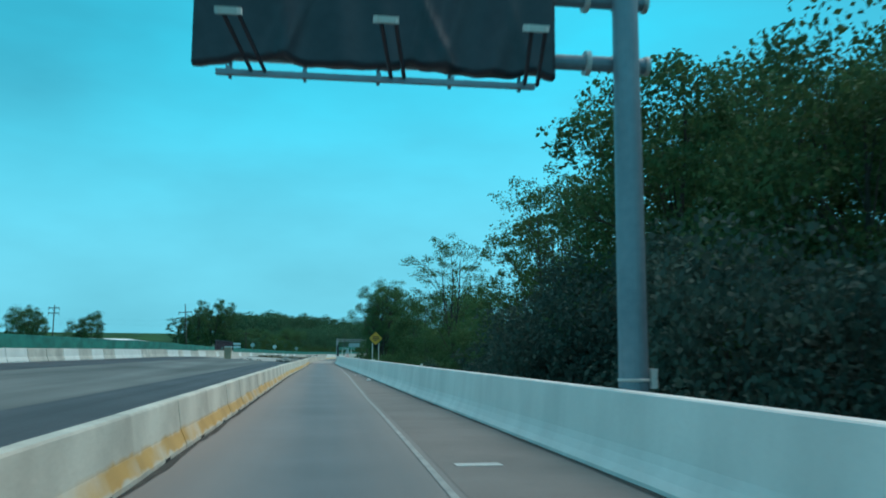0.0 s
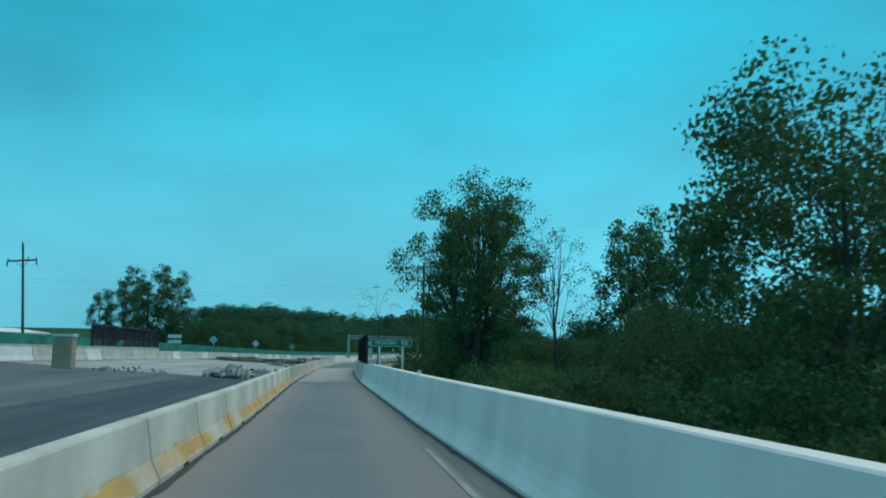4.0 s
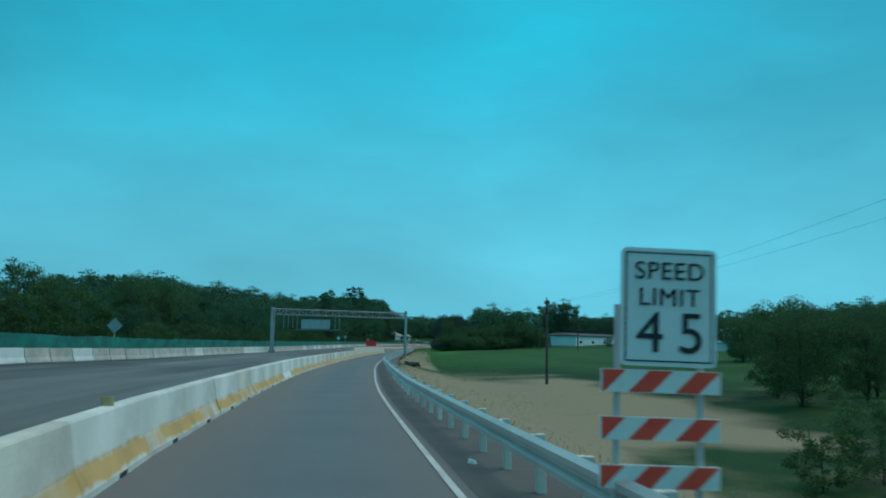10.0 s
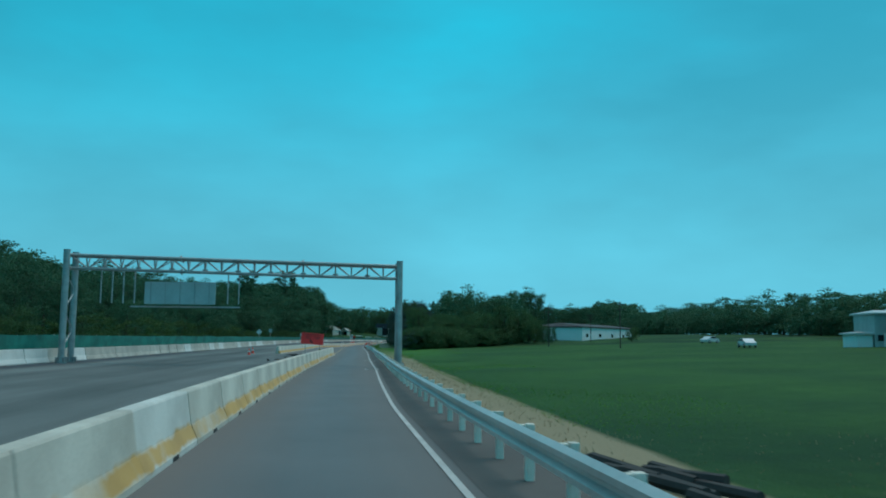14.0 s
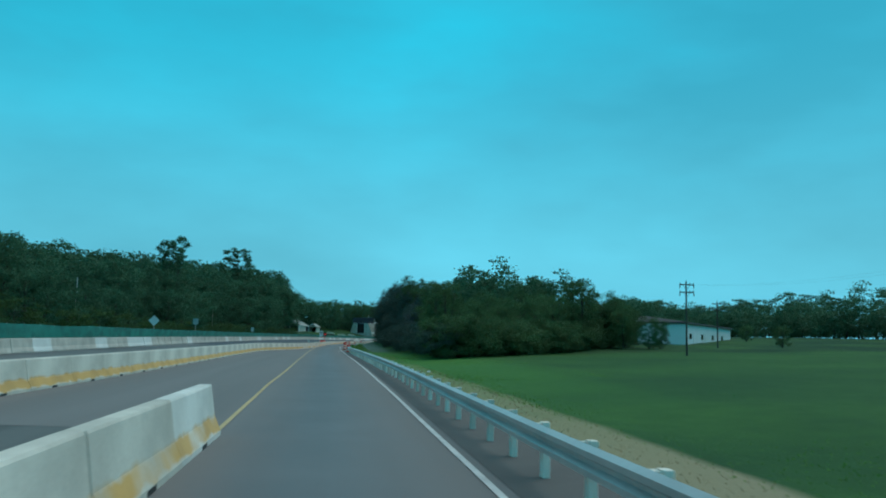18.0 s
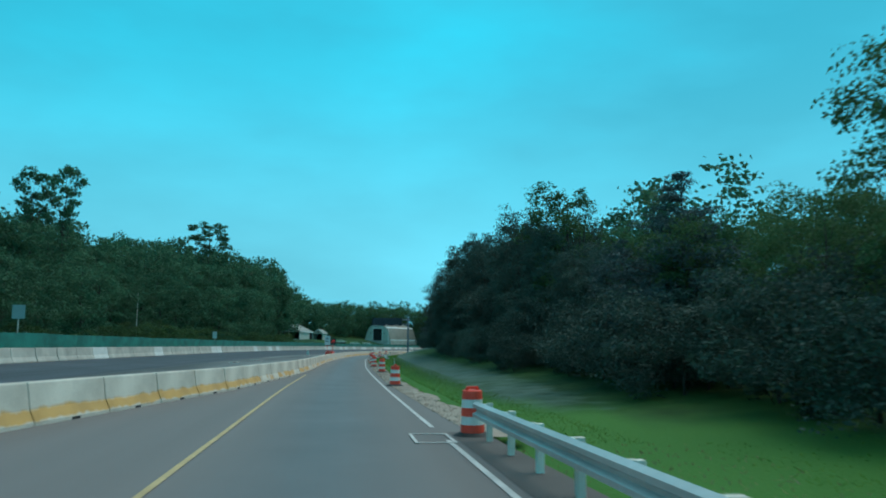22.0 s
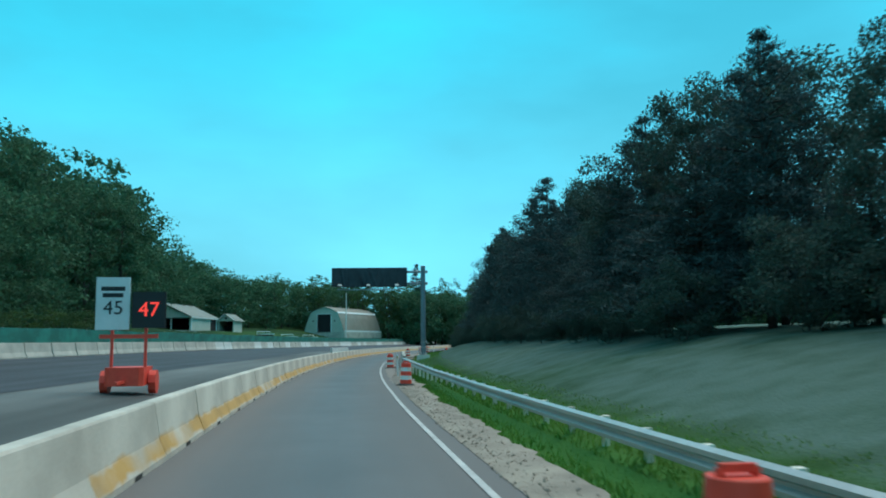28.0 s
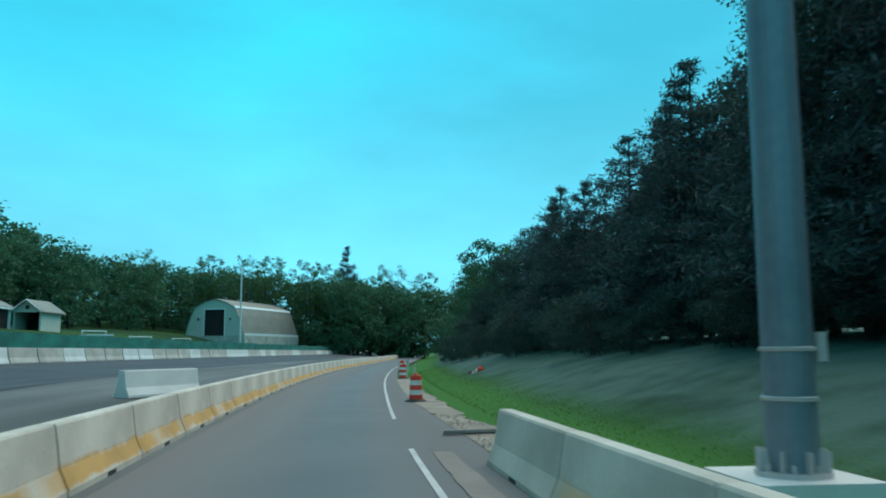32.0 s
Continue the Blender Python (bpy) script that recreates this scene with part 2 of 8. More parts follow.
def lane_material(name="lane_asphalt", lift=1.0, warm=0.0):
    """Asphalt polished grey between the wheel paths, brown with road dirt towards both edges, with tar streaks."""
    m = textured(name, (0.098 * lift + warm, 0.098 * lift, 0.101 * lift), (0.142 * lift + warm, 0.141 * lift, 0.143 * lift), 1, 0.6, 0, 0.12, 45, 0.35)
    n, l = m.node_tree.nodes, m.node_tree.links
    b = n["Principled BSDF"]
    src = b.inputs["Base Color"].links[0].from_socket
    at_ = n.new("ShaderNodeAttribute")
    at_.attribute_name = "across"
    co = n.new("ShaderNodeTexCoord")
    mp = n.new("ShaderNodeMapping")
    mp.inputs["Rotation"].default_value, mp.inputs["Scale"].default_value = (0, 0, radians(10)), (1.6, 0.06, 1)
    nz = n.new("ShaderNodeTexNoise")
    nz.inputs["Scale"].default_value, nz.inputs["Detail"].default_value = 1.0, 5
    l.new(co.outputs["Object"], mp.inputs["Vector"])
    l.new(mp.outputs["Vector"], nz.inputs["Vector"])
    ab = n.new("ShaderNodeMath")
    ab.operation = "ABSOLUTE"
    l.new(at_.outputs["Fac"], ab.inputs[0])
    ad = n.new("ShaderNodeMath")
    ad.operation = "MULTIPLY_ADD"
    ad.inputs[1].default_value = 0.9
    l.new(nz.outputs["Fac"], ad.inputs[0])
    l.new(ab.outputs[0], ad.inputs[2])
    rg = n.new("ShaderNodeMapRange")
    rg.inputs["From Min"].default_value, rg.inputs["From Max"].default_value = 0.75, 2.3
    l.new(ad.outputs[0], rg.inputs["Value"])
    mx = n.new("ShaderNodeMix")
    mx.data_type = "RGBA"
    mx.inputs["B"].default_value = ((0.165 + 6 * warm) * lift, (0.152 + 4 * warm) * lift, (0.145 + 3 * warm) * lift, 1)
    l.new(rg.outputs["Result"], mx.inputs["Factor"])
    l.new(src, mx.inputs["A"])
    l.new(mx.outputs["Result"], b.inputs["Base Color"])
    rr = n.new("ShaderNodeMapRange")
    rr.inputs["To Min"].default_value, rr.inputs["To Max"].default_value = 0.66, 0.85
    l.new(rg.outputs["Result"], rr.inputs["Value"])
    l.new(rr.outputs["Result"], b.inputs["Roughness"])
    return m


M_LANE = lane_streaks(lane_material(), 0.93, 1.06, 1.6)
M_LANEOLD = lane_streaks(lane_material("old_lane_asphalt", 1.22, 0.006), 0.92, 1.08, 1.6)
M_SHOULDER = textured("shoulder_asphalt", (0.081, 0.074, 0.069), (0.131, 0.116, 0.106), 1, 0.9, 0, 0.3, 40, 0.5)
M_DUSTY = textured("dusty_shoulder_asphalt", (0.175, 0.15, 0.137), (0.25, 0.217, 0.198), 1, 0.9, 0, 0.3, 40, 0.5)
M_MILLED = lane_streaks(textured("worn_carriageway", (0.105, 0.112, 0.108), (0.165, 0.172, 0.165), 1, 0.9, 0, 0.3, 25, 0.12), 0.5, 1.25, 3.0)
M_FRESH = lane_streaks(textured("fresh_asphalt", (0.030, 0.030, 0.036), (0.055, 0.055, 0.064), 1, 0.75, 0, 0.25, 40, 0.2), 0.75, 1.5, 0.7)
M_DECK = lane_streaks(textured("bridge_concrete", (0.29, 0.275, 0.25), (0.47, 0.45, 0.42), 1, 0.85, 0, 0.2, 20, 0.3), 0.7, 1.12, 1.6)
M_CONC = streaked(textured("barrier_concrete", (0.40, 0.365, 0.315), (0.62, 0.575, 0.50), 1, 0.85, 0, 0.2, 22, 0.6, 0.08), (0.9, 0.9, 1.0), 0.80)
M_PARAPET = streaked(textured("smooth_parapet_concrete", (0.74, 0.70, 0.67), (0.86, 0.82, 0.78), 1, 0.78, 0, 0.12, 18, 0.5), (0.8, 0.8, 0.3), 0.88)
M_RUSTY = streaked(textured("rust_stained_concrete", (0.44, 0.385, 0.31), (0.62, 0.565, 0.48), 1, 0.85, 0, 0.2, 22, 0.45), (0.5, 0.5, 0.9), 0.78)
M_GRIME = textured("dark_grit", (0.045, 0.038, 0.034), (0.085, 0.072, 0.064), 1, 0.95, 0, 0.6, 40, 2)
M_PALE = textured("pale_concrete", (0.62, 0.61, 0.57), (0.78, 0.77, 0.73), 1, 0.8, 0, 0.15, 20, 1.2, 0.1)
M_WHITE = textured("white_line_paint", (0.40, 0.39, 0.37), (0.66, 0.65, 0.62), 1, 0.7, 0, 0.1, 14, 1.5)
M_FADED = textured("worn_line_paint", (0.225, 0.217, 0.210), (0.450, 0.435, 0.405), 1, 0.8, 0, 0.1, 14, 1.5)
M_LANEDECK = textured("stained_deck_concrete", (0.32, 0.285, 0.262), (0.46, 0.42, 0.388), 1, 0.85, 0, 0.2, 20, 0.3)
M_YELLOW = textured("yellow_line_paint", (0.40, 0.29, 0.13), (0.57, 0.43, 0.20), 1, 0.7, 0, 0.1, 14, 1.5)
M_GALV = textured("galvanised_steel", (0.44, 0.41, 0.395), (0.60, 0.565, 0.545), 1, 0.5, 0.0, 0.05, 12, 0.8)
M_TRUSS = textured("dull_zinc_steel", (0.28, 0.29, 0.29), (0.48, 0.49, 0.485), 1, 0.42, 0.45, 0.05, 9, 1.6)
M_RAIL = textured("zinc_rail_steel", (0.44, 0.42, 0.405), (0.64, 0.61, 0.585), 1, 0.45, 0.5, 0.08, 9, 0.5)
M_RAILPOST = textured("weathered_rail_post", (0.68, 0.64, 0.56), (0.84, 0.80, 0.71), 1, 0.85, 0.0, 0.2, 25, 2.0, 0.2)
M_GPOST = textured("weathered_guard_post", (0.58, 0.54, 0.47), (0.76, 0.72, 0.64), 1, 0.8, 0.0, 0.15, 25, 2.0, 0.12)
M_STEEL = textured("grey_painted_steel", (0.16, 0.21, 0.25), (0.26, 0.31, 0.35), 1, 0.5, 0.3, 0.05, 8, 0.6)
M_DARKSTEEL = textured("dark_fence_steel", (0.020, 0.022, 0.035), (0.04, 0.042, 0.06), 1, 0.6, 0.2, 0.05, 20, 1)
M_TARP = textured("black_sign_cover", (0.018, 0.018, 0.025), (0.042, 0.042, 0.054), 1, 0.45, 0, 0.3, 6, 0.8)
M_GREENNET = streaked(textured("green_screen_fabric", (0.018, 0.16, 0.125), (0.045, 0.245, 0.19), 1, 0.8, 0, 0.1, 15, 0.4), (0.6, 0.6, 1.2), 0.62)
M_ORANGE = textured("orange_plastic", (0.76, 0.058, 0.034), (0.88, 0.095, 0.05), 1, 0.5, 0, 0.05, 8, 2, 0.1)
M_DRUMWHITE = textured("white_reflective_band", (0.70, 0.69, 0.66), (0.85, 0.84, 0.82), 1, 0.4, 0, 0.02, 10, 2)
M_RUBBER = textured("black_rubber", (0.02, 0.02, 0.02), (0.05, 0.048, 0.045), 1, 0.8, 0, 0.1, 20, 2)
M_REDSIGN = textured("red_orange_sign_sheet", (0.98, 0.035, 0.035), (1.0, 0.055, 0.05), 1, 0.4, 0, 0.0, 10, 1)
M_YSIGN = textured("amber_sign_sheet", (0.55, 0.27, 0.015), (0.65, 0.34, 0.03), 1, 0.45, 0, 0.0, 10, 1)
M_GSIGN = textured("green_sign_sheet", (0.010, 0.16, 0.085), (0.018, 0.20, 0.11), 1, 0.45, 0, 0.0, 10, 1)
M_WSIGN = textured("white_sign_sheet", (0.66, 0.68, 0.68), (0.78, 0.79, 0.79), 1, 0.4, 0, 0.0, 10, 1)
M_BACK = textured("bare_aluminium_sign_back", (0.42, 0.44, 0.44), (0.55, 0.56, 0.56), 1, 0.4, 0.5, 0.0, 8, 1)
M_INK = textured("black_lettering", (0.012, 0.012, 0.014), (0.02, 0.02, 0.022), 1, 0.5, 0, 0, 10, 1)
M_WOOD = textured("weathered_pole_wood", (0.055, 0.045, 0.038), (0.12, 0.10, 0.085), 1, 0.9, 0, 0.4, 18, 1)
M_PLANK = textured("pale_lumber", (0.28, 0.22, 0.15), (0.42, 0.34, 0.24), 1, 0.85, 0, 0.3, 12, 1, 0.15)
M_BARK = textured("tree_bark", (0.035, 0.03, 0.026), (0.08, 0.07, 0.06), 1, 0.95, 0, 0.6, 14, 1)
M_CERAMIC = textured("brown_insulator", (0.03, 0.02, 0.018), (0.06, 0.04, 0.03), 1, 0.3, 0, 0, 10, 1)
M_RUBBLE = textured("broken_concrete", (0.20, 0.195, 0.182), (0.42, 0.405, 0.375), 1, 0.95, 0, 0.5, 16, 1.2, 0.2)
M_SIDING = textured("cream_metal_siding", (0.52, 0.50, 0.42), (0.62, 0.60, 0.52), 1, 0.6, 0.0, 0.05, 6, 0.4)
M_ROOF = textured("tan_metal_roof", (0.20, 0.185, 0.15), (0.28, 0.26, 0.215), 1, 0.55, 0.2, 0.05, 6, 0.4)
M_WALLWHITE = textured("white_metal_wall", (0.76, 0.75, 0.73), (0.86, 0.85, 0.83), 1, 0.6, 0, 0.03, 5, 0.3)
M_DARKROOF = textured("dark_shingle_roof", (0.05, 0.05, 0.055), (0.09, 0.09, 0.095), 1, 0.9, 0, 0.2, 12, 0.5)
# near-black colour that stands in for shade inside the farm buildings
M_VOID = textured("interior_shade_colour", (0.012, 0.010, 0.012), (0.025, 0.02, 0.022), 1, 0.9, 0, 0.1, 8, 0.8)
M_CARWHITE = textured("white_car_paint", (0.65, 0.66, 0.67), (0.72, 0.73, 0.74), 1, 0.25, 0, 0, 4, 1)
M_GLASS = textured("dark_window_glass", (0.015, 0.02, 0.025), (0.03, 0.035, 0.04), 1, 0.08, 0, 0, 4, 1)
M_SANDY = textured("sandy_shoulder_dirt", (0.19, 0.162, 0.142), (0.30, 0.262, 0.228), 1, 0.95, 0, 0.3, 30, 0.7)
M_GRAVEL = textured("sandy_gravel", (0.21, 0.18, 0.148), (0.42, 0.365, 0.295), 1, 0.98, 0, 1.0, 26, 0.9)
M_LEAF = leafmat("broadleaf_foliage", (0.057, 0.106, 0.045), (0.103, 0.178, 0.069), 0.34)
M_LEAF2 = leafmat("spring_foliage", (0.050, 0.092, 0.030), (0.10, 0.165, 0.055), 0.35)
M_PINE = leafmat("pine_needles", (0.049, 0.081, 0.085), (0.081, 0.121, 0.117), 0.2)
M_FAR = leafmat("woodland_foliage", (0.059, 0.122, 0.071), (0.090, 0.181, 0.090), 0.3)
# darker copy of the leaf colour: the wood's deep shade is put into it
M_DARKLEAF = leafmat("shade_darkened_foliage", (0.050, 0.082, 0.070), (0.074, 0.114, 0.088), 0.25)
M_GRASSBLADE = leafmat("grass_blades", (0.08, 0.19, 0.025), (0.19, 0.33, 0.06), 0.3)
M_DRYBLADE = leafmat("dry_grass_blades", (0.25, 0.205, 0.12), (0.35, 0.29, 0.175), 0.3)
M_LED = nmat("red_led_digits", (0.6, 0.03, 0.02), 0.5)[0]
M_LED.node_tree.nodes["Principled BSDF"].inputs["Emission Color"].default_value = (1, 0.06, 0.04, 1)
M_LED.node_tree.nodes["Principled BSDF"].inputs["Emission Strength"].default_value = 0.8


def painted_barrier(name="yellow_banded_concrete", lo=0.55, hi=0.85, tone=0.85, c1=(0.53, 0.485, 0.41), c2=(0.73, 0.685, 0.59)):
    """Concrete whose road side carries a worn yellow band low on the slope; some units are painted more than others."""
    m = textured(name, c1, c2, 1, 0.85, 0, 0.2, 22, 0.6, 0.06)
    n, l = m.node_tree.nodes, m.node_tree.links
    b = n["Principled BSDF"]
    src = b.inputs["Base Color"].links[0].from_socket
    co = n.new("ShaderNodeTexCoord")
    sep = n.new("ShaderNodeSeparateXYZ")
    l.new(co.outputs["Object"], sep.inputs[0])
    nz = n.new("ShaderNodeTexNoise")
    nz.inputs["Scale"].default_value, nz.inputs["Detail"].default_value = 1.7, 8
    nz.inputs["Roughness"].default_value = 0.62
    geo = n.new("ShaderNodeNewGeometry")
    l.new(geo.outputs["Position"], nz.inputs["Vector"])
    wide = n.new("ShaderNodeTexNoise")
    wide.inputs["Scale"].default_value, wide.inputs["Detail"].default_value = 0.55, 6
    l.new(geo.outputs["Position"], wide.inputs["Vector"])
    oi = n.new("ShaderNodeObjectInfo")

    def op(kind, a, c):
        k = n.new("ShaderNodeMath")
        k.operation = kind
        for i, v in enumerate((a, c)):
            if isinstance(v, (int, float)):
                k.inputs[i].default_value = v
            else:
                l.new(v, k.inputs[i])
        return k.outputs[0]

    jit = op("MULTIPLY", op("SUBTRACT", nz.outputs["Fac"], 0.5), 0.30)
    zz = op("ADD", sep.outputs["Z"], jit)
    def ramp(v, lo, hi):
        k = n.new("ShaderNodeMapRange")
        k.inputs["From Min"].default_value, k.inputs["From Max"].default_value = lo, hi
        l.new(v, k.inputs["Value"])
        return k.outputs["Result"]

    band = op("MULTIPLY", ramp(zz, 0.07, 0.13), ramp(zz, 0.38, 0.30))
    band = op("MULTIPLY", band, op("GREATER_THAN", sep.outputs["X"], 0.05))
    worn = ramp(op("ADD", op("MULTIPLY", wide.outputs["Fac"], 1.5), op("MULTIPLY", oi.outputs["Random"], 0.25)), lo, hi)
    band = op("MULTIPLY", op("MULTIPLY", band, worn), tone)
    mx = n.new("ShaderNodeMix")
    mx.data_type = "RGBA"
    mx.inputs["B"].default_value = (0.60, 0.33, 0.05, 1)
    l.new(band, mx.inputs["Factor"])
    l.new(src, mx.inputs["A"])
    l.new(mx.outputs["Result"], b.inputs["Base Color"])
    return streaked(m, (0.9, 0.9, 1.1), 0.82)


M_BANDED = painted_barrier()
M_PALEBAND = painted_barrier("white_banded_concrete", 0.50, 0.75, 0.85, (0.64, 0.62, 0.56), (0.80, 0.78, 0.72))
M_FULLBAND = painted_barrier("full_banded_concrete", 0.25, 0.55, 0.85)
M_PATCHY = painted_barrier("patchy_yellow_concrete", 0.88, 1.0, 0.85)


def ground_material():
    m, n, l, b = nmat("meadow_ground", (0.06, 0.12, 0.03), 0.95)
    b.inputs["Specular IOR Level"].default_value = 0.2
    co = n.new("ShaderNodeTexCoord")
    at = n.new("ShaderNodeAttribute")
    at.attribute_name = "dry"
    ns = []
    for sc, det in ((0.06, 6), (0.9, 5), (14, 3)):
        k = n.new("ShaderNodeTexNoise")
        k.inputs["Scale"].default_value, k.inputs["Detail"].default_value = sc, det
        l.new(co.outputs["Object"], k.inputs["Vector"])
        ns.append(k)
    g = n.new("ShaderNodeMix")
    g.data_type = "RGBA"
    g.inputs["A"].default_value, g.inputs["B"].default_value = (0.012, 0.046, 0.011, 1), (0.030, 0.088, 0.018, 1)
    avg = n.new("ShaderNodeMath")
    avg.operation = "MULTIPLY_ADD"
    avg.inputs[1].default_value = 0.5
    l.new(ns[1].outputs["Fac"], avg.inputs[0])
    hf = n.new("ShaderNodeMath")
    hf.operation = "MULTIPLY"
    hf.inputs[1].default_value = 0.5
    l.new(ns[0].outputs["Fac"], hf.inputs[0])
    l.new(hf.outputs[0], avg.inputs[2])
    st = n.new("ShaderNodeMapRange")
    st.inputs["From Min"].default_value, st.inputs["From Max"].default_value = 0.35, 0.65
    l.new(avg.outputs[0], st.inputs["Value"])
    l.new(st.outputs["Result"], g.inputs["Factor"])
    d = n.new("ShaderNodeMix")
    d.data_type = "RGBA"
    d.inputs["A"].default_value, d.inputs["B"].default_value = (0.22, 0.18, 0.11, 1), (0.34, 0.29, 0.19, 1)
    l.new(ns[2].outputs["Fac"], d.inputs["Factor"])
    ad = n.new("ShaderNodeMath")
    ad.operation = "MULTIPLY_ADD"
    patch = n.new("ShaderNodeTexNoise")
    patch.inputs["Scale"].default_value, patch.inputs["Detail"].default_value = 0.16, 7
    l.new(co.outputs["Object"], patch.inputs["Vector"])
    l.new(patch.outputs["Fac"], ad.inputs[0])
    ad.inputs[1].default_value = 0.9
    l.new(at.outputs["Fac"], ad.inputs[2])
    dr = n.new("ShaderNodeMapRange")
    dr.inputs["From Min"].default_value, dr.inputs["From Max"].default_value = 0.75, 1.1
    l.new(ad.outputs[0], dr.inputs["Value"])
    mx = n.new("ShaderNodeMix")
    mx.data_type = "RGBA"
    l.new(dr.outputs["Result"], mx.inputs["Factor"])
    # broad mottling of the meadow: damp, rank and mown patches
    mot = n.new("ShaderNodeTexNoise")
    mot.inputs["Scale"].default_value, mot.inputs["Detail"].default_value = 0.055, 5
    l.new(co.outputs["Object"], mot.inputs["Vector"])
    mr = n.new("ShaderNodeMapRange")
    mr.inputs["From Min"].default_value, mr.inputs["From Max"].default_value = 0.36, 0.64
    l.new(mot.outputs["Fac"], mr.inputs["Value"])
    tint = n.new("ShaderNodeMix")
    tint.data_type = "RGBA"
    tint.inputs["A"].default_value, tint.inputs["B"].default_value = (0.62, 0.66, 0.95, 1), (1.7, 1.30, 1.15, 1)
    l.new(mr.outputs["Result"], tint.inputs["Factor"])
    gm = n.new("ShaderNodeMix")
    gm.data_type, gm.blend_type = "RGBA", "MULTIPLY"
    gm.inputs["Factor"].default_value = 1.0
    l.new(g.outputs["Result"], gm.inputs["A"])
    l.new(tint.outputs["Result"], gm.inputs["B"])
    l.new(gm.outputs["Result"], mx.inputs["A"])
    l.new(d.outputs["Result"], mx.inputs["B"])
    so = n.new("ShaderNodeAttribute")
    so.attribute_name = "soil"
    sr = n.new("ShaderNodeMath")
    sr.operation = "MULTIPLY_ADD"
    l.new(ns[1].outputs["Fac"], sr.inputs[0])
    sr.inputs[1].default_value = 0.8
    l.new(so.outputs["Fac"], sr.inputs[2])
    sg = n.new("ShaderNodeMapRange")
    sg.inputs["From Min"].default_value, sg.inputs["From Max"].default_value = 0.6, 1.15
    l.new(sr.outputs[0], sg.inputs["Value"])
    sc = n.new("ShaderNodeMix")
    sc.data_type = "RGBA"
    sc.inputs["A"].default_value, sc.inputs["B"].default_value = (0.070, 0.120, 0.095, 1), (0.116, 0.180, 0.150, 1)
    l.new(ns[1].outputs["Fac"], sc.inputs["Factor"])
    m2 = n.new("ShaderNodeMix")
    m2.data_type = "RGBA"
    l.new(sg.outputs["Result"], m2.inputs["Factor"])
    l.new(mx.outputs["Result"], m2.inputs["A"])
    l.new(sc.outputs["Result"], m2.inputs["B"])
    lu = n.new("ShaderNodeAttribute")
    lu.attribute_name = "lush"
    m3 = n.new("ShaderNodeMix")
    m3.data_type = "RGBA"
    l.new(lu.outputs["Fac"], m3.inputs["Factor"])
    l.new(m2.outputs["Result"], m3.inputs["A"])
    m3.inputs["B"].default_value = (0.072, 0.188, 0.032, 1)
    l.new(m3.outputs["Result"], b.inputs["Base Color"])
    bp = n.new("ShaderNodeBump")
    bp.inputs["Strength"].default_value, bp.inputs["Distance"].default_value = 0.6, 0.08
    l.new(ns[2].outputs["Fac"], bp.inputs["Height"])
    l.new(bp.outputs["Normal"], b.inputs["Normal"])
    return m


M_GROUND = ground_material()


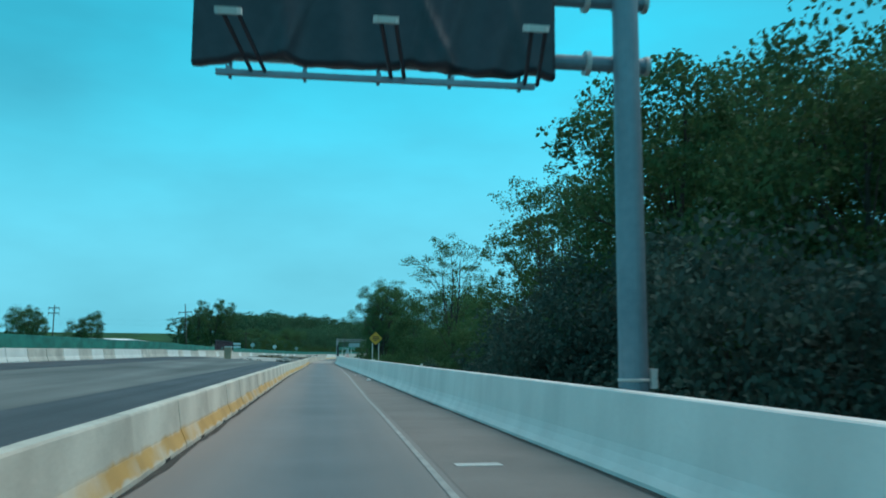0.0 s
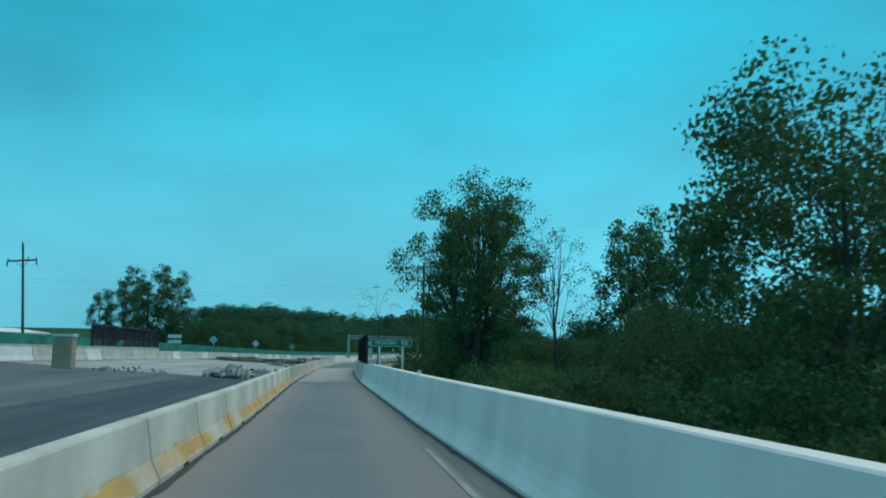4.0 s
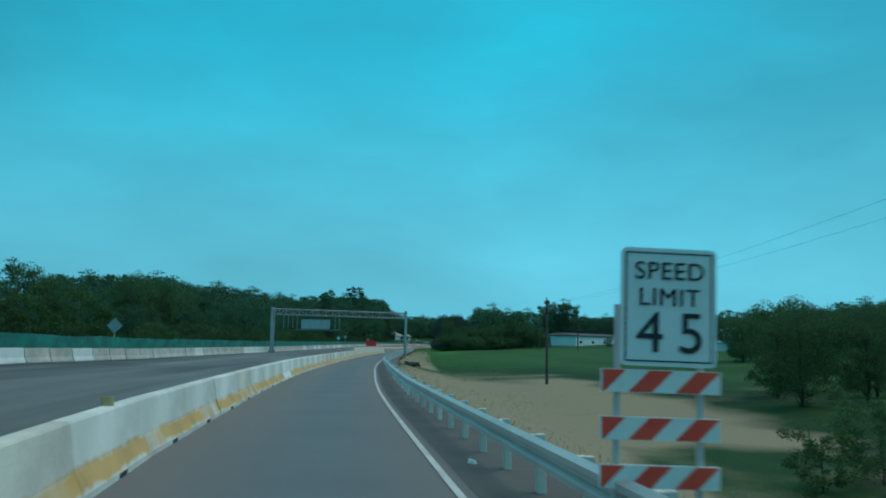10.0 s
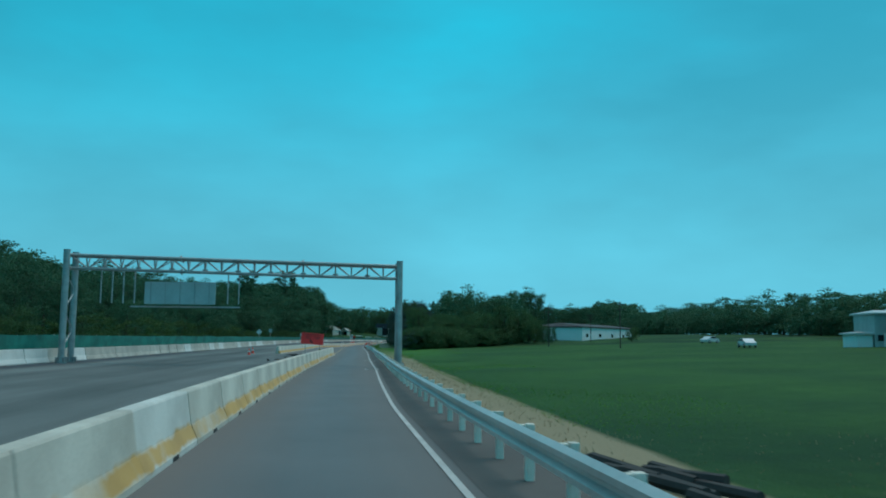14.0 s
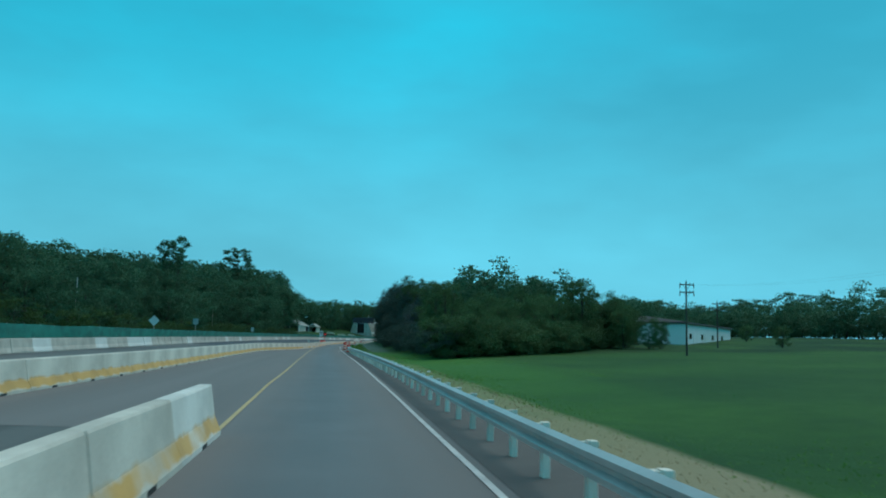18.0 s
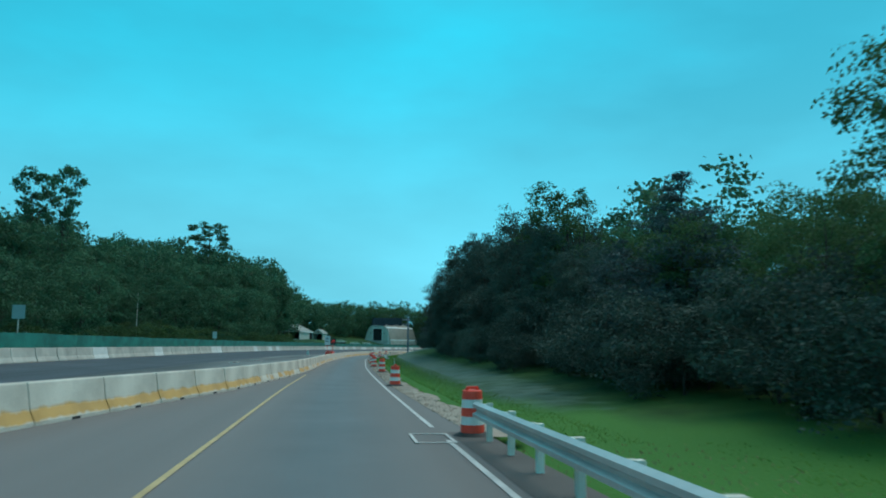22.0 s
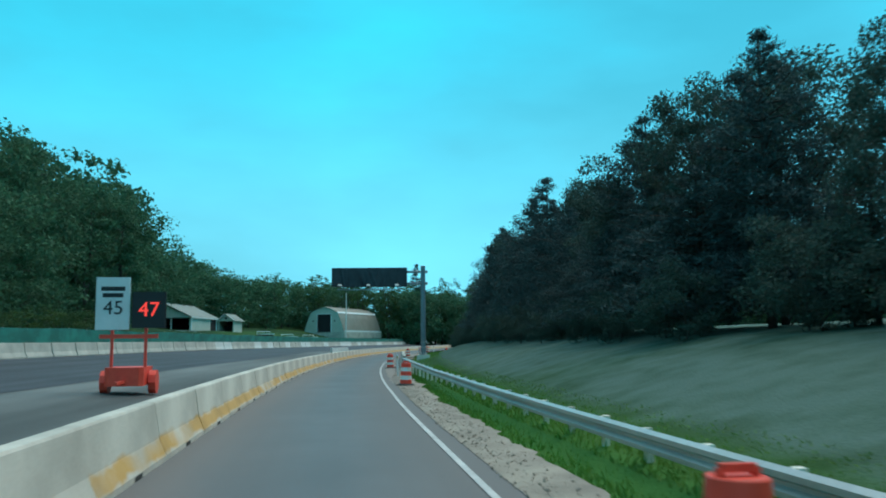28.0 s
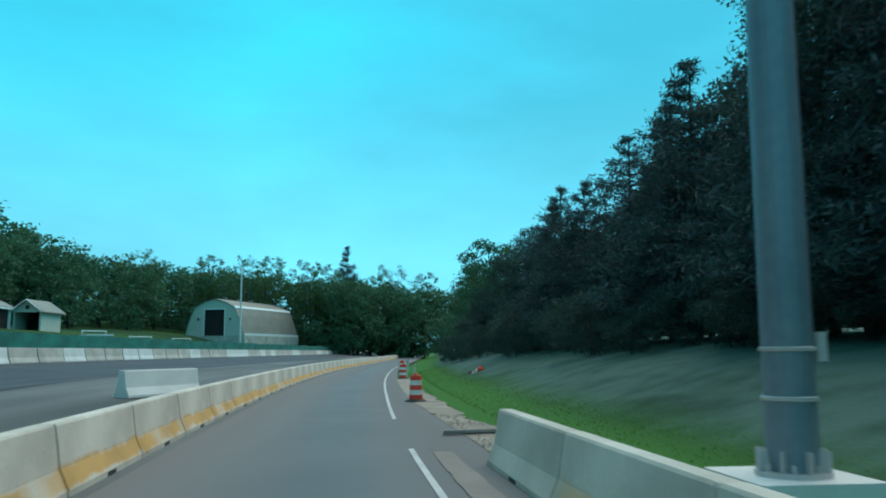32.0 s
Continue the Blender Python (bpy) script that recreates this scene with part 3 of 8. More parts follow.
# ---- geometry helpers ----
class Geo:
    """Collects boxes, tubes and sheets and turns them into one mesh."""

    def __init__(self):
        self.v, self.f = [], []

    def add(self, verts, faces):
        o = len(self.v)
        self.v += [tuple(p) for p in verts]
        self.f += [tuple(i + o for i in f) for f in faces]
        return self

    def box(self, c, d, m=None, bevel=0.0):
        x, y, z = d[0] / 2, d[1] / 2, d[2] / 2
        if bevel:
            e = bevel
            ring = [(-x + e, -y), (x - e, -y), (x, -y + e), (x, y - e), (x - e, y), (-x + e, y), (-x, y - e), (-x, -y + e)]
            vs = [(a, b, -z) for a, b in ring] + [(a, b, z) for a, b in ring]
            fs = [tuple(range(7, -1, -1)), tuple(range(8, 16))] + [(i, (i + 1) % 8, 8 + (i + 1) % 8, 8 + i) for i in range(8)]
        else:
            vs = [(a, b, e) for e in (-z, z) for a, b in ((-x, -y), (x, -y), (x, y), (-x, y))]
            fs = [(3, 2, 1, 0), (4, 5, 6, 7), (0, 1, 5, 4), (1, 2, 6, 5), (2, 3, 7, 6), (3, 0, 4, 7)]
        vs = [Vector(p) for p in vs]
        if m is not None:
            vs = [m @ p for p in vs]
        return self.add([p + Vector(c) for p in vs], fs)

    def tube(self, p0, p1, r0, r1=None, n=8, caps=True):
        r1 = r0 if r1 is None else r1
        p0, p1 = Vector(p0), Vector(p1)
        q = (p1 - p0).to_track_quat("Z", "Y")
        a = [Vector((math.cos(i * math.tau / n), math.sin(i * math.tau / n), 0)) for i in range(n)]
        vs = [p0 + q @ (u * r0) for u in a] + [p1 + q @ (u * r1) for u in a]
        fs = [(i, (i + 1) % n, n + (i + 1) % n, n + i) for i in range(n)]
        if caps:
            fs += [tuple(range(n - 1, -1, -1)), tuple(range(n, 2 * n))]
        return self.add(vs, fs)

    def lathe(self, prof, n=16, c=(0, 0, 0)):
        vs = [(c[0] + r * math.cos(i * math.tau / n), c[1] + r * math.sin(i * math.tau / n), c[2] + z) for r, z in prof for i in range(n)]
        fs = [(k * n + i, k * n + (i + 1) % n, (k + 1) * n + (i + 1) % n, (k + 1) * n + i) for k in range(len(prof) - 1) for i in range(n)]
        fs += [tuple(range(n - 1, -1, -1)), tuple((len(prof) - 1) * n + i for i in range(n))]
        return self.add(vs, fs)

    def prism(self, outline, depth):
        """An outline in x and z, drawn out along y from 0 to depth."""
        n = len(outline)
        vs = [(x, 0, z) for x, z in outline] + [(x, depth, z) for x, z in outline]
        fs = [tuple(range(n)), tuple(range(2 * n - 1, n - 1, -1))] + [(i + n, (i + 1) % n + n, (i + 1) % n, i) for i in range(n)]
        return self.add(vs, fs)

    def mesh(self, name, mat, smooth=False):
        me = bpy.data.meshes.new(name)
        me.from_pydata(self.v, [], self.f)
        me.materials.append(mat)
        if smooth:
            me.shade_smooth()
        me.update()
        return me


def part(name, geo, mat, parent=None, label="", smooth=False, m=None):
    """One mesh object, linked under a thing or a part."""
    me = geo if isinstance(geo, bpy.types.Mesh) else geo.mesh(name, mat, smooth)
    ob = new(name, me)
    if parent is not None:
        ob.parent = parent
    if m is not None:
        ob.matrix_basis = m
    if label:
        tagged(ob, label)
    return ob


def thing(name, label, category, m=None, group="", kind=""):
    ob = new(name)
    ob.empty_display_size = 0.3
    if m is not None:
        ob.matrix_basis = m
    return tagged(ob, label, category, group, kind)


# ---- the road's line: heading by distance ----
TURN = [(-400, 0.0), (0, 0.0), (20, 0.37), (40, 0.93), (61, 0.67), (81, 0.47), (101, 0.75), (121, 0.90), (141, -0.19), (161, -1.16), (181, -2.66),
        (200, -4.64), (219, -5.21), (238, -6.50), (257, -8.15), (276, -9.29), (295, -9.88), (315, -10.61), (335, -10.94), (355, -11.37),
        (377, -11.72), (398, -10.83), (420, -10.61), (442, -10.73), (464, -11.49), (486, -11.98), (509, -12.44), (530, -12.71), (551, -13.41),
        (571, -15.07), (590, -15.71), (609, -17.87), (628, -19.85), (647, -20.93), (740, -28.0), (2700, -28.0)]
SS = np.arange(-400.0, 2700.0, 0.5)
HD = np.radians(np.interp(SS, *zip(*TURN)))
CX = np.concatenate([[0], np.cumsum(-np.sin(HD[:-1]) * 0.5)])
CY = np.concatenate([[0], np.cumsum(np.cos(HD[:-1]) * 0.5)])
k0 = int(np.argmin(abs(SS)))
CX, CY = CX - CX[k0], CY - CY[k0]
HB = radians(-11)


def P(s, off, z=0.0):
    """The place at distance s along the road and off metres to its right."""
    x, y, h = np.interp(s, SS, CX), np.interp(s, SS, CY), np.interp(s, SS, HD)
    o = max(-60.0, min(60.0, off))
    x, y = x + math.cos(h) * o, y + math.sin(h) * o
    return Vector((x + math.cos(HB) * (off - o), y + math.sin(HB) * (off - o), z))


def yaw(s):
    return math.degrees(np.interp(s, SS, HD))


def at(s, off, z=0.0, turn=0.0, rx=0.0, ry=0.0):
    """A pose by the road whose y axis runs along it."""
    p = P(s, off, z)
    return pose(p.x, p.y, p.z, rx, ry, yaw(s) + turn)


def Q(s, off, z=0.0):
    """As P, with the road's line drawn straight on past 647."""
    if s <= 647:
        return P(s, off, z)
    b, h = P(647, 0), np.interp(647, SS, HD)
    d = s - 647
    return Vector((b.x - math.sin(h) * d + math.cos(h) * off, b.y + math.cos(h) * d + math.sin(h) * off, z))


def back(x, y):
    """Distance and offset of a place."""
    k = int(np.argmin((CX - x) ** 2 + (CY - y) ** 2))
    h = HD[k]
    return SS[k], (x - CX[k]) * math.cos(h) + (y - CY[k]) * math.sin(h)


def along(keys):
    ks, vs = zip(*keys)
    return lambda s: float(np.interp(s, ks, vs))


LEFT_TOE = along([(-60, -2.3), (11, -2.4), (31, -2.5), (62, -2.4), (85, -2.15), (102, -1.95), (122, -1.9), (151, -1.7), (172, -1.9), (190, -1.85),
                  (203, -2.3), (212, -2.65), (228, -2.6), (247, -2.5), (266, -2.25), (290, -2.15), (324, -2.0), (344, -1.83), (372, -1.8)])
LEFT_TOE2 = along([(372, -8.0), (400, -7.7), (425, -7.45), (440, -7.2), (450, -6.9), (459, -5.85), (466, -5.0), (475, -3.95), (485, -3.35), (495, -2.7), (505, -2.45),
                   (540, -2.4), (560, -2.38), (601, -2.6), (620, -2.87), (640, -3.1), (665, -3.2), (1000, -3.2)])
FOG = along([(-60, 1.45), (31, 1.48), (62, 1.83), (95, 1.8), (181, 1.85), (190, 1.8), (209, 1.5), (230, 1.5), (248, 1.65), (266, 1.57), (297, 1.5), (325, 1.95),
             (345, 1.95), (365, 1.95), (390, 1.9), (411, 2.03), (432, 2.12), (457, 2.12), (475, 1.97), (497, 1.8), (513, 1.68), (534, 1.82), (560, 1.73),
             (600, 1.7), (618, 1.5), (630, 1.35), (642, 1.22), (660, 1.2), (668, 1.25), (680, 1.4), (710, 1.6), (1000, 1.7)])
YELLOW = along([(371, -1.95), (386, -2.24), (420, -2.2), (435, -2.1), (459, -2.12), (480, -2.24), (497, -2.2)])
RIGHT_TOE = along([(-60, 4.0), (10, 3.93), (31, 3.4), (62, 3.0), (101, 2.17), (117, 2.05), (132, 1.95), (151, 1.95), (178, 1.9)])
RAIL = along([(172, 2.35), (187, 2.35), (206, 2.3), (226, 2.23), (246, 2.38), (264, 2.2), (290, 2.25), (320, 2.52), (342, 2.72), (364, 2.56), (385, 2.64),
              (408, 2.68), (428, 2.72), (457, 2.65)])
RAIL2 = along([(561, 4.8), (566, 4.45), (572, 4.25), (580, 4.15), (597, 4.05), (604, 4.0), (610, 3.8), (616, 3.5), (622, 3.1), (627, 2.85)])
DROP2 = along([(561, -0.45), (568, -0.2), (608, -0.2), (624, 0.0)])
RB_OFF = along([(626, 2.95), (632, 2.93), (640, 2.84), (648, 2.68), (655, 2.58), (660, 2.5)])
BANK_Z = along([(-60, 0.8), (0, 0.9), (100, 1.1), (200, 0.7), (270, 0.2), (340, 0.2), (430, 0.5), (570, 0.9), (650, 1.1), (1000, 1.1)])
FAR_OFF = -18.5


def road_z(s, off):
    """Height of the paved surface: level in the open lane, rising to the far edge of the closed carriageway."""
    return 0.0 if off > -3 else BANK_Z(s) * (-3 - off) / 15.5


OFFK = (4, 6, 9, 12, 15, 30, 60, 100, 300, 3000)
RIGHT_Z = [(-400, (-0.6, -1.4, -2.0, -2.3, -2.5, -2.5, -2, -1, 2, 6)), (118, (-0.6, -1.6, -2.4, -2.8, -3, -3, -2, -1, 2, 6)),
           (138, (-4, -4.6, -5, -5, -5, -4.5, -3, -1, 2, 6)), (168, (-4, -4.6, -5, -5, -5, -4.5, -3, -1, 2, 6)),
           (184, (-0.3, -1.2, -2.4, -2.9, -3.1, -2.6, -1.2, 0.3, 3, 8)), (240, (-0.25, -1.0, -1.8, -2.0, -1.9, -1.3, -0.2, 0.8, 4, 8)),
           (310, (-0.2, -0.6, -1.0, -1.0, -0.9, -0.5, 0.3, 1.2, 4, 8)), (400, (-0.15, -0.4, -0.6, -0.5, -0.3, 0.0, 0.8, 1.6, 4, 8)),
           (450, (-0.1, -0.2, -0.3, -0.1, 0.1, 0.4, 1.2, 2, 4, 8)), (490, (-0.1, 0.05, 0.5, 0.9, 1.1, 1.5, 2, 3, 5, 8)),
           (545, (-0.05, 0.3, 1.1, 1.7, 2.0, 2.5, 3, 4, 6, 8)), (700, (-0.05, 0.35, 1.3, 2.0, 2.3, 3, 4, 5, 7, 8)), (2700, (-0.05, 0.35, 1.2, 2, 2.3, 3, 4, 5, 7, 8))]
RS = [k for k, _ in RIGHT_Z]
RV = np.array([v for _, v in RIGHT_Z])
HILL = along([(-400, 0.0), (230, 0.5), (330, 2.5), (470, 5.0), (560, 8.0), (640, 12.0), (690, 11.0), (725, 3.0), (800, 2.5), (900, 6.0), (1100, 14.0), (2700, 14.0)])
FOOT = along([(-400, 0.6), (240, 0.6), (480, 1.2), (640, 2.4), (720, 3.2), (800, 4.2), (2700, 4.5)])


def ground_z(s, off):
    if off > 4:
        row = [np.interp(s, RS, RV[:, i]) for i in range(len(OFFK))]
        return float(np.interp(off, OFFK, row))
    if off > -19.5:
        return min(road_z(s, off), 0.0) - 0.22 if off > -3 else road_z(s, off) - 0.22
    b = BANK_Z(s) - 0.1
    return float(np.interp(-off, (19.5, 24, 32, 45, 70, 300, 3000), (b - 0.1, b + 0.1, b + 0.3 * (FOOT(s) - b), FOOT(s) + 0.25 * HILL(s), FOOT(s) + HILL(s), FOOT(s) + HILL(s) * 1.2, 14)))


def dry(s, off):
    """How far the grass is dead: the strip behind the guide rail, the tan meadow and the bare bank."""
    v = 0.05
    if off > 3:
        v = float(np.interp(s, (150, 185, 200, 270, 286, 300, 450, 470, 2700), (0.1, 0.1, 0.75, 0.75, 0.3, 0.1, 0.1, 0.15, 0.15)))
        if s > 195 and off > 40:
            v = 0.1
        if s < 300 and off > 20:
            v *= 0.35
        if s < 232 and off > 9:
            v *= 0.4
        if 285 < s < 426 and 3.0 < off < 7.8:
            v = max(v, 0.72)
    return v


def soil(s, off):
    """Bare grey-brown earth: the cut bank and the ground under the woods."""
    edge = 5.1
    bare = 1 - 0.3 * max(0.0, min(1.0, noise.noise((s * 0.11, off * 0.10, 4)) * 2.4 - 0.1))
    if off > edge and 462 < s < 572:
        far = float(np.interp(off, (5.1, 5.9, 7.8, 8.9, 30, 44), (0.0, 0.72, 0.66, 0.10, 0.06, 0.0)))
        return far * min(1.0, (s - 462) / 9) * bare
    if off > edge and s > 462:
        return (0.60 if s < 560 else 0.72) * min(1.0, (off - edge) / 1.2) * max(0.0, min(1.0, (44 - off) / 14)) * min(1.0, (s - 462) / 25) * bare
    if off > 4 and s < 178:
        return 0.7 * max(0.0, min(1.0, (34 - off) / 10))
    if off < -27 and s < 690:
        return 0.7 * max(0.0, min(1.0, (120 + off) / 30)) * max(0.0, min(1.0, (s - 210) / 40))
    return 0.0


def lush(s, off):
    """Young bright grass sown along the new verge."""
    if s < 285 or off < 2.5:
        return 0.0
    if s < 455:
        near = float(np.interp(s, (360, 405, 440), (0.0, 0.62, 0.9)))
        return max(near * max(0.0, min(1.0, (18 - off) / 5)), 0.22 * min(1.0, (s - 285) / 30) * max(0.0, min(1.0, (off - 5) / 4)))
    top = float(np.interp(s, (455, 463, 470, 490, 630, 660), (14.0, 8.0, 5.0, 4.6, 4.6, 5.6)))
    return float(np.interp(s, (600, 610, 648, 658), (0.85, 0.3, 0.3, 0.85))) * max(0.0, min(1.0, (top + 0.8 - off) / 1.2))


def ground_sheet():
    offs = [-3000, -1200, -600, -300, -180, -120, -90, -70, -58, -45, -38, -32, -28, -24, -21.5, -19.5, -19, -10, -3, 0, 3.0, 3.6, 4.2, 5, 6, 7, 8, 9, 10.5, 12, 13.5, 15, 18, 22, 26, 30, 36, 44, 52,
            60, 75, 100, 140, 200, 300, 600, 1200, 3000]
    ss = list(np.arange(-400, -40, 40)) + list(np.arange(-40, 760, 4)) + list(np.arange(760, 1000, 12)) + list(np.arange(1000, 2690, 80))
    vs, dr, sl, ls = [], [], [], []
    for s in ss:
        for o in offs:
            z = ground_z(s, o)
            if o > 5 or o < -24:
                z += (0.06 if 450 < s < 740 and 0 < o < 16 else 0.22) * noise.noise((s * 0.07, o * 0.11, 0)) * min(1.0, (abs(o) - 4) / 8)
            vs.append(P(s, o, z))
            dr.append(dry(s, o))
            sl.append(soil(s, o))
            ls.append(lush(s, o))
    w = len(offs)
    fs = [(a * w + b, a * w + b + 1, (a + 1) * w + b + 1, (a + 1) * w + b) for a in range(len(ss) - 1) for b in range(w - 1)]
    me = bpy.data.meshes.new("ground")
    me.from_pydata(vs, [], fs)
    me.materials.append(M_GROUND)
    a = me.attributes.new("dry", "FLOAT", "POINT")
    a.data.foreach_set("value", dr)
    a = me.attributes.new("soil", "FLOAT", "POINT")
    a.data.foreach_set("value", sl)
    a = me.attributes.new("lush", "FLOAT", "POINT")
    a.data.foreach_set("value", ls)
    me.shade_smooth()
    tagged(new("ground", me), "green meadow and dry grass slopes beside the highway", "ground", kind="structure")


def strip(name, s0, s1, edge_a, edge_b, lift, mat, label, category="road", step=2.0, cols=2, parent=None):
    """A paved strip between two offsets that follow the road."""
    vs, fs, ac = [], [], []
    ss = list(np.arange(s0, s1, step)) + [s1]
    for s in ss:
        a, b = edge_a(s), edge_b(s)
        for i in range(cols + 1):
            o = a + (b - a) * i / cols
            ac.append(o + 0.15)
            vs.append(P(s, o, road_z(s, o) + lift))
    w = cols + 1
    for k in range(len(ss) - 1):
        for i in range(cols):
            fs.append((k * w + i, k * w + i + 1, (k + 1) * w + i + 1, (k + 1) * w + i))
    g = Geo().add(vs, fs)
    ob = part(name, g, mat, parent)
    ob.data.attributes.new("across", "FLOAT", "POINT").data.foreach_set("value", ac)
    if parent is None:
        tagged(ob, label, category, kind="structure")
    return ob


C = lambda v: (lambda s: v)
ground_sheet()
EDGE_R = along([(-60, 4.3), (10, 4.25), (62, 3.3), (132, 2.2), (172, 2.15), (178, 3.0), (190, 3.1), (320, 3.2), (445, 3.2), (457, 2.9), (480, 2.35), (560, 2.15), (612, 2.2), (627, 2.75), (664, 2.6), (676, 2.3), (1000, 2.3)])
strip("road", -60, 131.0, C(-3.0), EDGE_R, 0.0, M_LANEOLD, "worn brownish asphalt lane before the bridge", "road", cols=8)
strip("road", 131.0, 1000, C(-3.0), EDGE_R, 0.0, M_LANE, "worn grey asphalt lane with brown dirt along both edges", "road", cols=8)
strip("pull_off", 371, 506, lambda s: LEFT_TOE2(s) - 0.2, lambda s: YELLOW(s) - 0.02, 0.004, M_LANE, "worn grey asphalt of the emergency pull-off", "road", cols=4)
strip("carriageway", -60, 1000, C(-18.7), C(-3.0), 0.0, M_MILLED, "closed carriageway with scarred grey pavement", "road", cols=4)
strip("shoulder", -60, 131, lambda s: FOG(s) + 0.15, lambda s: RIGHT_TOE(s) + 0.1, 0.006, M_DUSTY, "dusty brown asphalt shoulder strip", "road")
strip("shoulder", 186, 459, lambda s: FOG(s) + 0.2, lambda s: EDGE_R(s) + 0.15, 0.006, M_SHOULDER, "dark asphalt shoulder under the guide rail", "road")
strip("bridge_deck", 131.0, 174.5, lambda s: LEFT_TOE(s) - 0.1, lambda s: RIGHT_TOE(s) + 0.1, 0.008, M_LANEDECK, "pale concrete bridge deck of the open lane", "bridge")
strip("bridge_deck", 131, 186, C(-18.6), lambda s: LEFT_TOE(s) - 0.2, 0.010, M_DECK, "bare pale concrete deck under repair", "bridge", cols=4)
strip("fresh_pavement", 470, 1000, C(-18.2), along([(470, -11.5), (560, -10.6), (600, -9.2), (655, -9.2), (680, -11.0), (1000, -11.0)]), 0.012, M_FRESH, "fresh black asphalt lane on the closed side", "road", cols=3)
strip("fresh_pavement", -60, 128, C(-7.6), C(-3.1), 0.012, M_FRESH, "dark fresh asphalt strip beside the barrier", "road", cols=2)
strip("fresh_pavement", 186, 372, C(-18.2), C(-16.6), 0.012, M_FRESH, "dark asphalt edge along the far barrier", "road", cols=2)
strip("fresh_pavement", -60, 120, C(-18.2), C(-15.2), 0.012, M_FRESH, "dark asphalt edge along the far barrier", "road", cols=2)
strip("lane_line", -60, 96, lambda s: FOG(s) - 0.05, lambda s: FOG(s) + 0.05, 0.012, M_FADED, "faded white edge line", "road marking", cols=1)
strip("lane_line", 182, 457.5, lambda s: FOG(s) - 0.05, lambda s: FOG(s) + 0.05, 0.012, M_WHITE, "white edge line", "road marking", cols=1)
strip("lane_line", 460, 661.5, lambda s: FOG(s) - 0.05, lambda s: FOG(s) + 0.05, 0.012, M_WHITE, "white edge line beside the drums", "road marking", cols=1)
strip("lane_line", 668, 1000, lambda s: FOG(s) - 0.05, lambda s: FOG(s) + 0.05, 0.012, M_WHITE, "white edge line in the bend", "road marking", cols=1)
strip("lane_line", 371, 494, lambda s: YELLOW(s) - 0.05, lambda s: YELLOW(s) + 0.05, 0.012, M_YELLOW, "yellow edge line beside the pull-off", "road marking", cols=1)
strip("shoulder", 606, 661, lambda s: FOG(s) + 0.32 + 0.12 * noise.noise((s * 0.5, 2, 0)) + 0.06 * noise.noise((s * 2.1, 5, 0)), lambda s: RB_OFF(s) - 0.62 + 0.07 * noise.noise((s * 0.9, 7, 0)), 0.014, M_SANDY, "dry sandy dirt washed along the shoulder", "road", 0.4)
strip("gravel_shoulder", 458, 700, lambda s: EDGE_R(s) - 0.1, lambda s: EDGE_R(s) + 0.8 + 0.45 * noise.noise((s * 0.3, 3, 0)) + 0.22 * noise.noise((s * 1.7, 8, 0)), 0.01, M_GRAVEL, "sandy gravel beside the lane edge", "gravel", 0.3)


# ---- concrete barriers ----
def barrier_mesh(name, length, h, foot, top, mat, both=True):
    """A safety-shape barrier unit along y, with chamfered ends and a lifting slot under it."""
    r = [(foot, 0.0), (foot, 0.08), (foot * 0.62, h * 0.38), (top + 0.02, h - 0.03), (top, h)]
    l = [(-x, z) for x, z in reversed(r)]
    if not both:
        l = [(-top, h), (-top, 0.0)]
    ring = r + l
    n = len(ring)
    ys = [0.0, 0.03, length - 0.03, length]
    g = Geo()
    vs = []
    for i, y in enumerate(ys):
        k = 0.975 if i in (0, 3) else 1.0
        vs += [(x * k, y, z * (0.992 if i in (0, 3) else 1.0)) for x, z in ring]
    fs = [(a * n + i, (a + 1) * n + i, (a + 1) * n + (i + 1) % n, a * n + (i + 1) % n) for a in range(3) for i in range(n)]
    fs += [tuple(range(n)), tuple(range(4 * n - 1, 3 * n - 1, -1))]
    g.add(vs, fs)
    return g.mesh(name, mat)


UNIT = 3.66
ME_BANDED = barrier_mesh("concrete_barrier", UNIT - 0.02, 0.86, 0.30, 0.09, M_BANDED)
ME_PALEBAND = barrier_mesh("concrete_barrier", UNIT - 0.02, 0.86, 0.30, 0.09, M_PALEBAND)
ME_FULLBAND = barrier_mesh("concrete_barrier", UNIT - 0.02, 0.86, 0.30, 0.09, M_FULLBAND)
ME_PATCHY = barrier_mesh("concrete_barrier", UNIT - 0.02, 0.86, 0.30, 0.09, M_PATCHY)
ME_PLAIN = barrier_mesh("concrete_barrier", UNIT - 0.03, 0.86, 0.30, 0.09, M_CONC)
ME_PALE = barrier_mesh("concrete_barrier", UNIT - 0.03, 0.86, 0.30, 0.09, M_PALE)
# no notch is cut: a black block paints the shade inside it
ME_SLOT = Geo().box((0.285, UNIT * 0.5, 0.035), (0.045, 0.42, 0.06), None, 0.01).mesh("drain_slot", M_RUBBER)
ME_PIN = Geo().tube((0, UNIT - 0.015, 0.3), (0, UNIT - 0.015, 0.80), 0.02, n=8).tube((0, UNIT - 0.015, 0.80), (0, UNIT - 0.015, 0.82), 0.035, n=8).mesh("joint_pin", M_WOOD)
rng = random.Random(5)


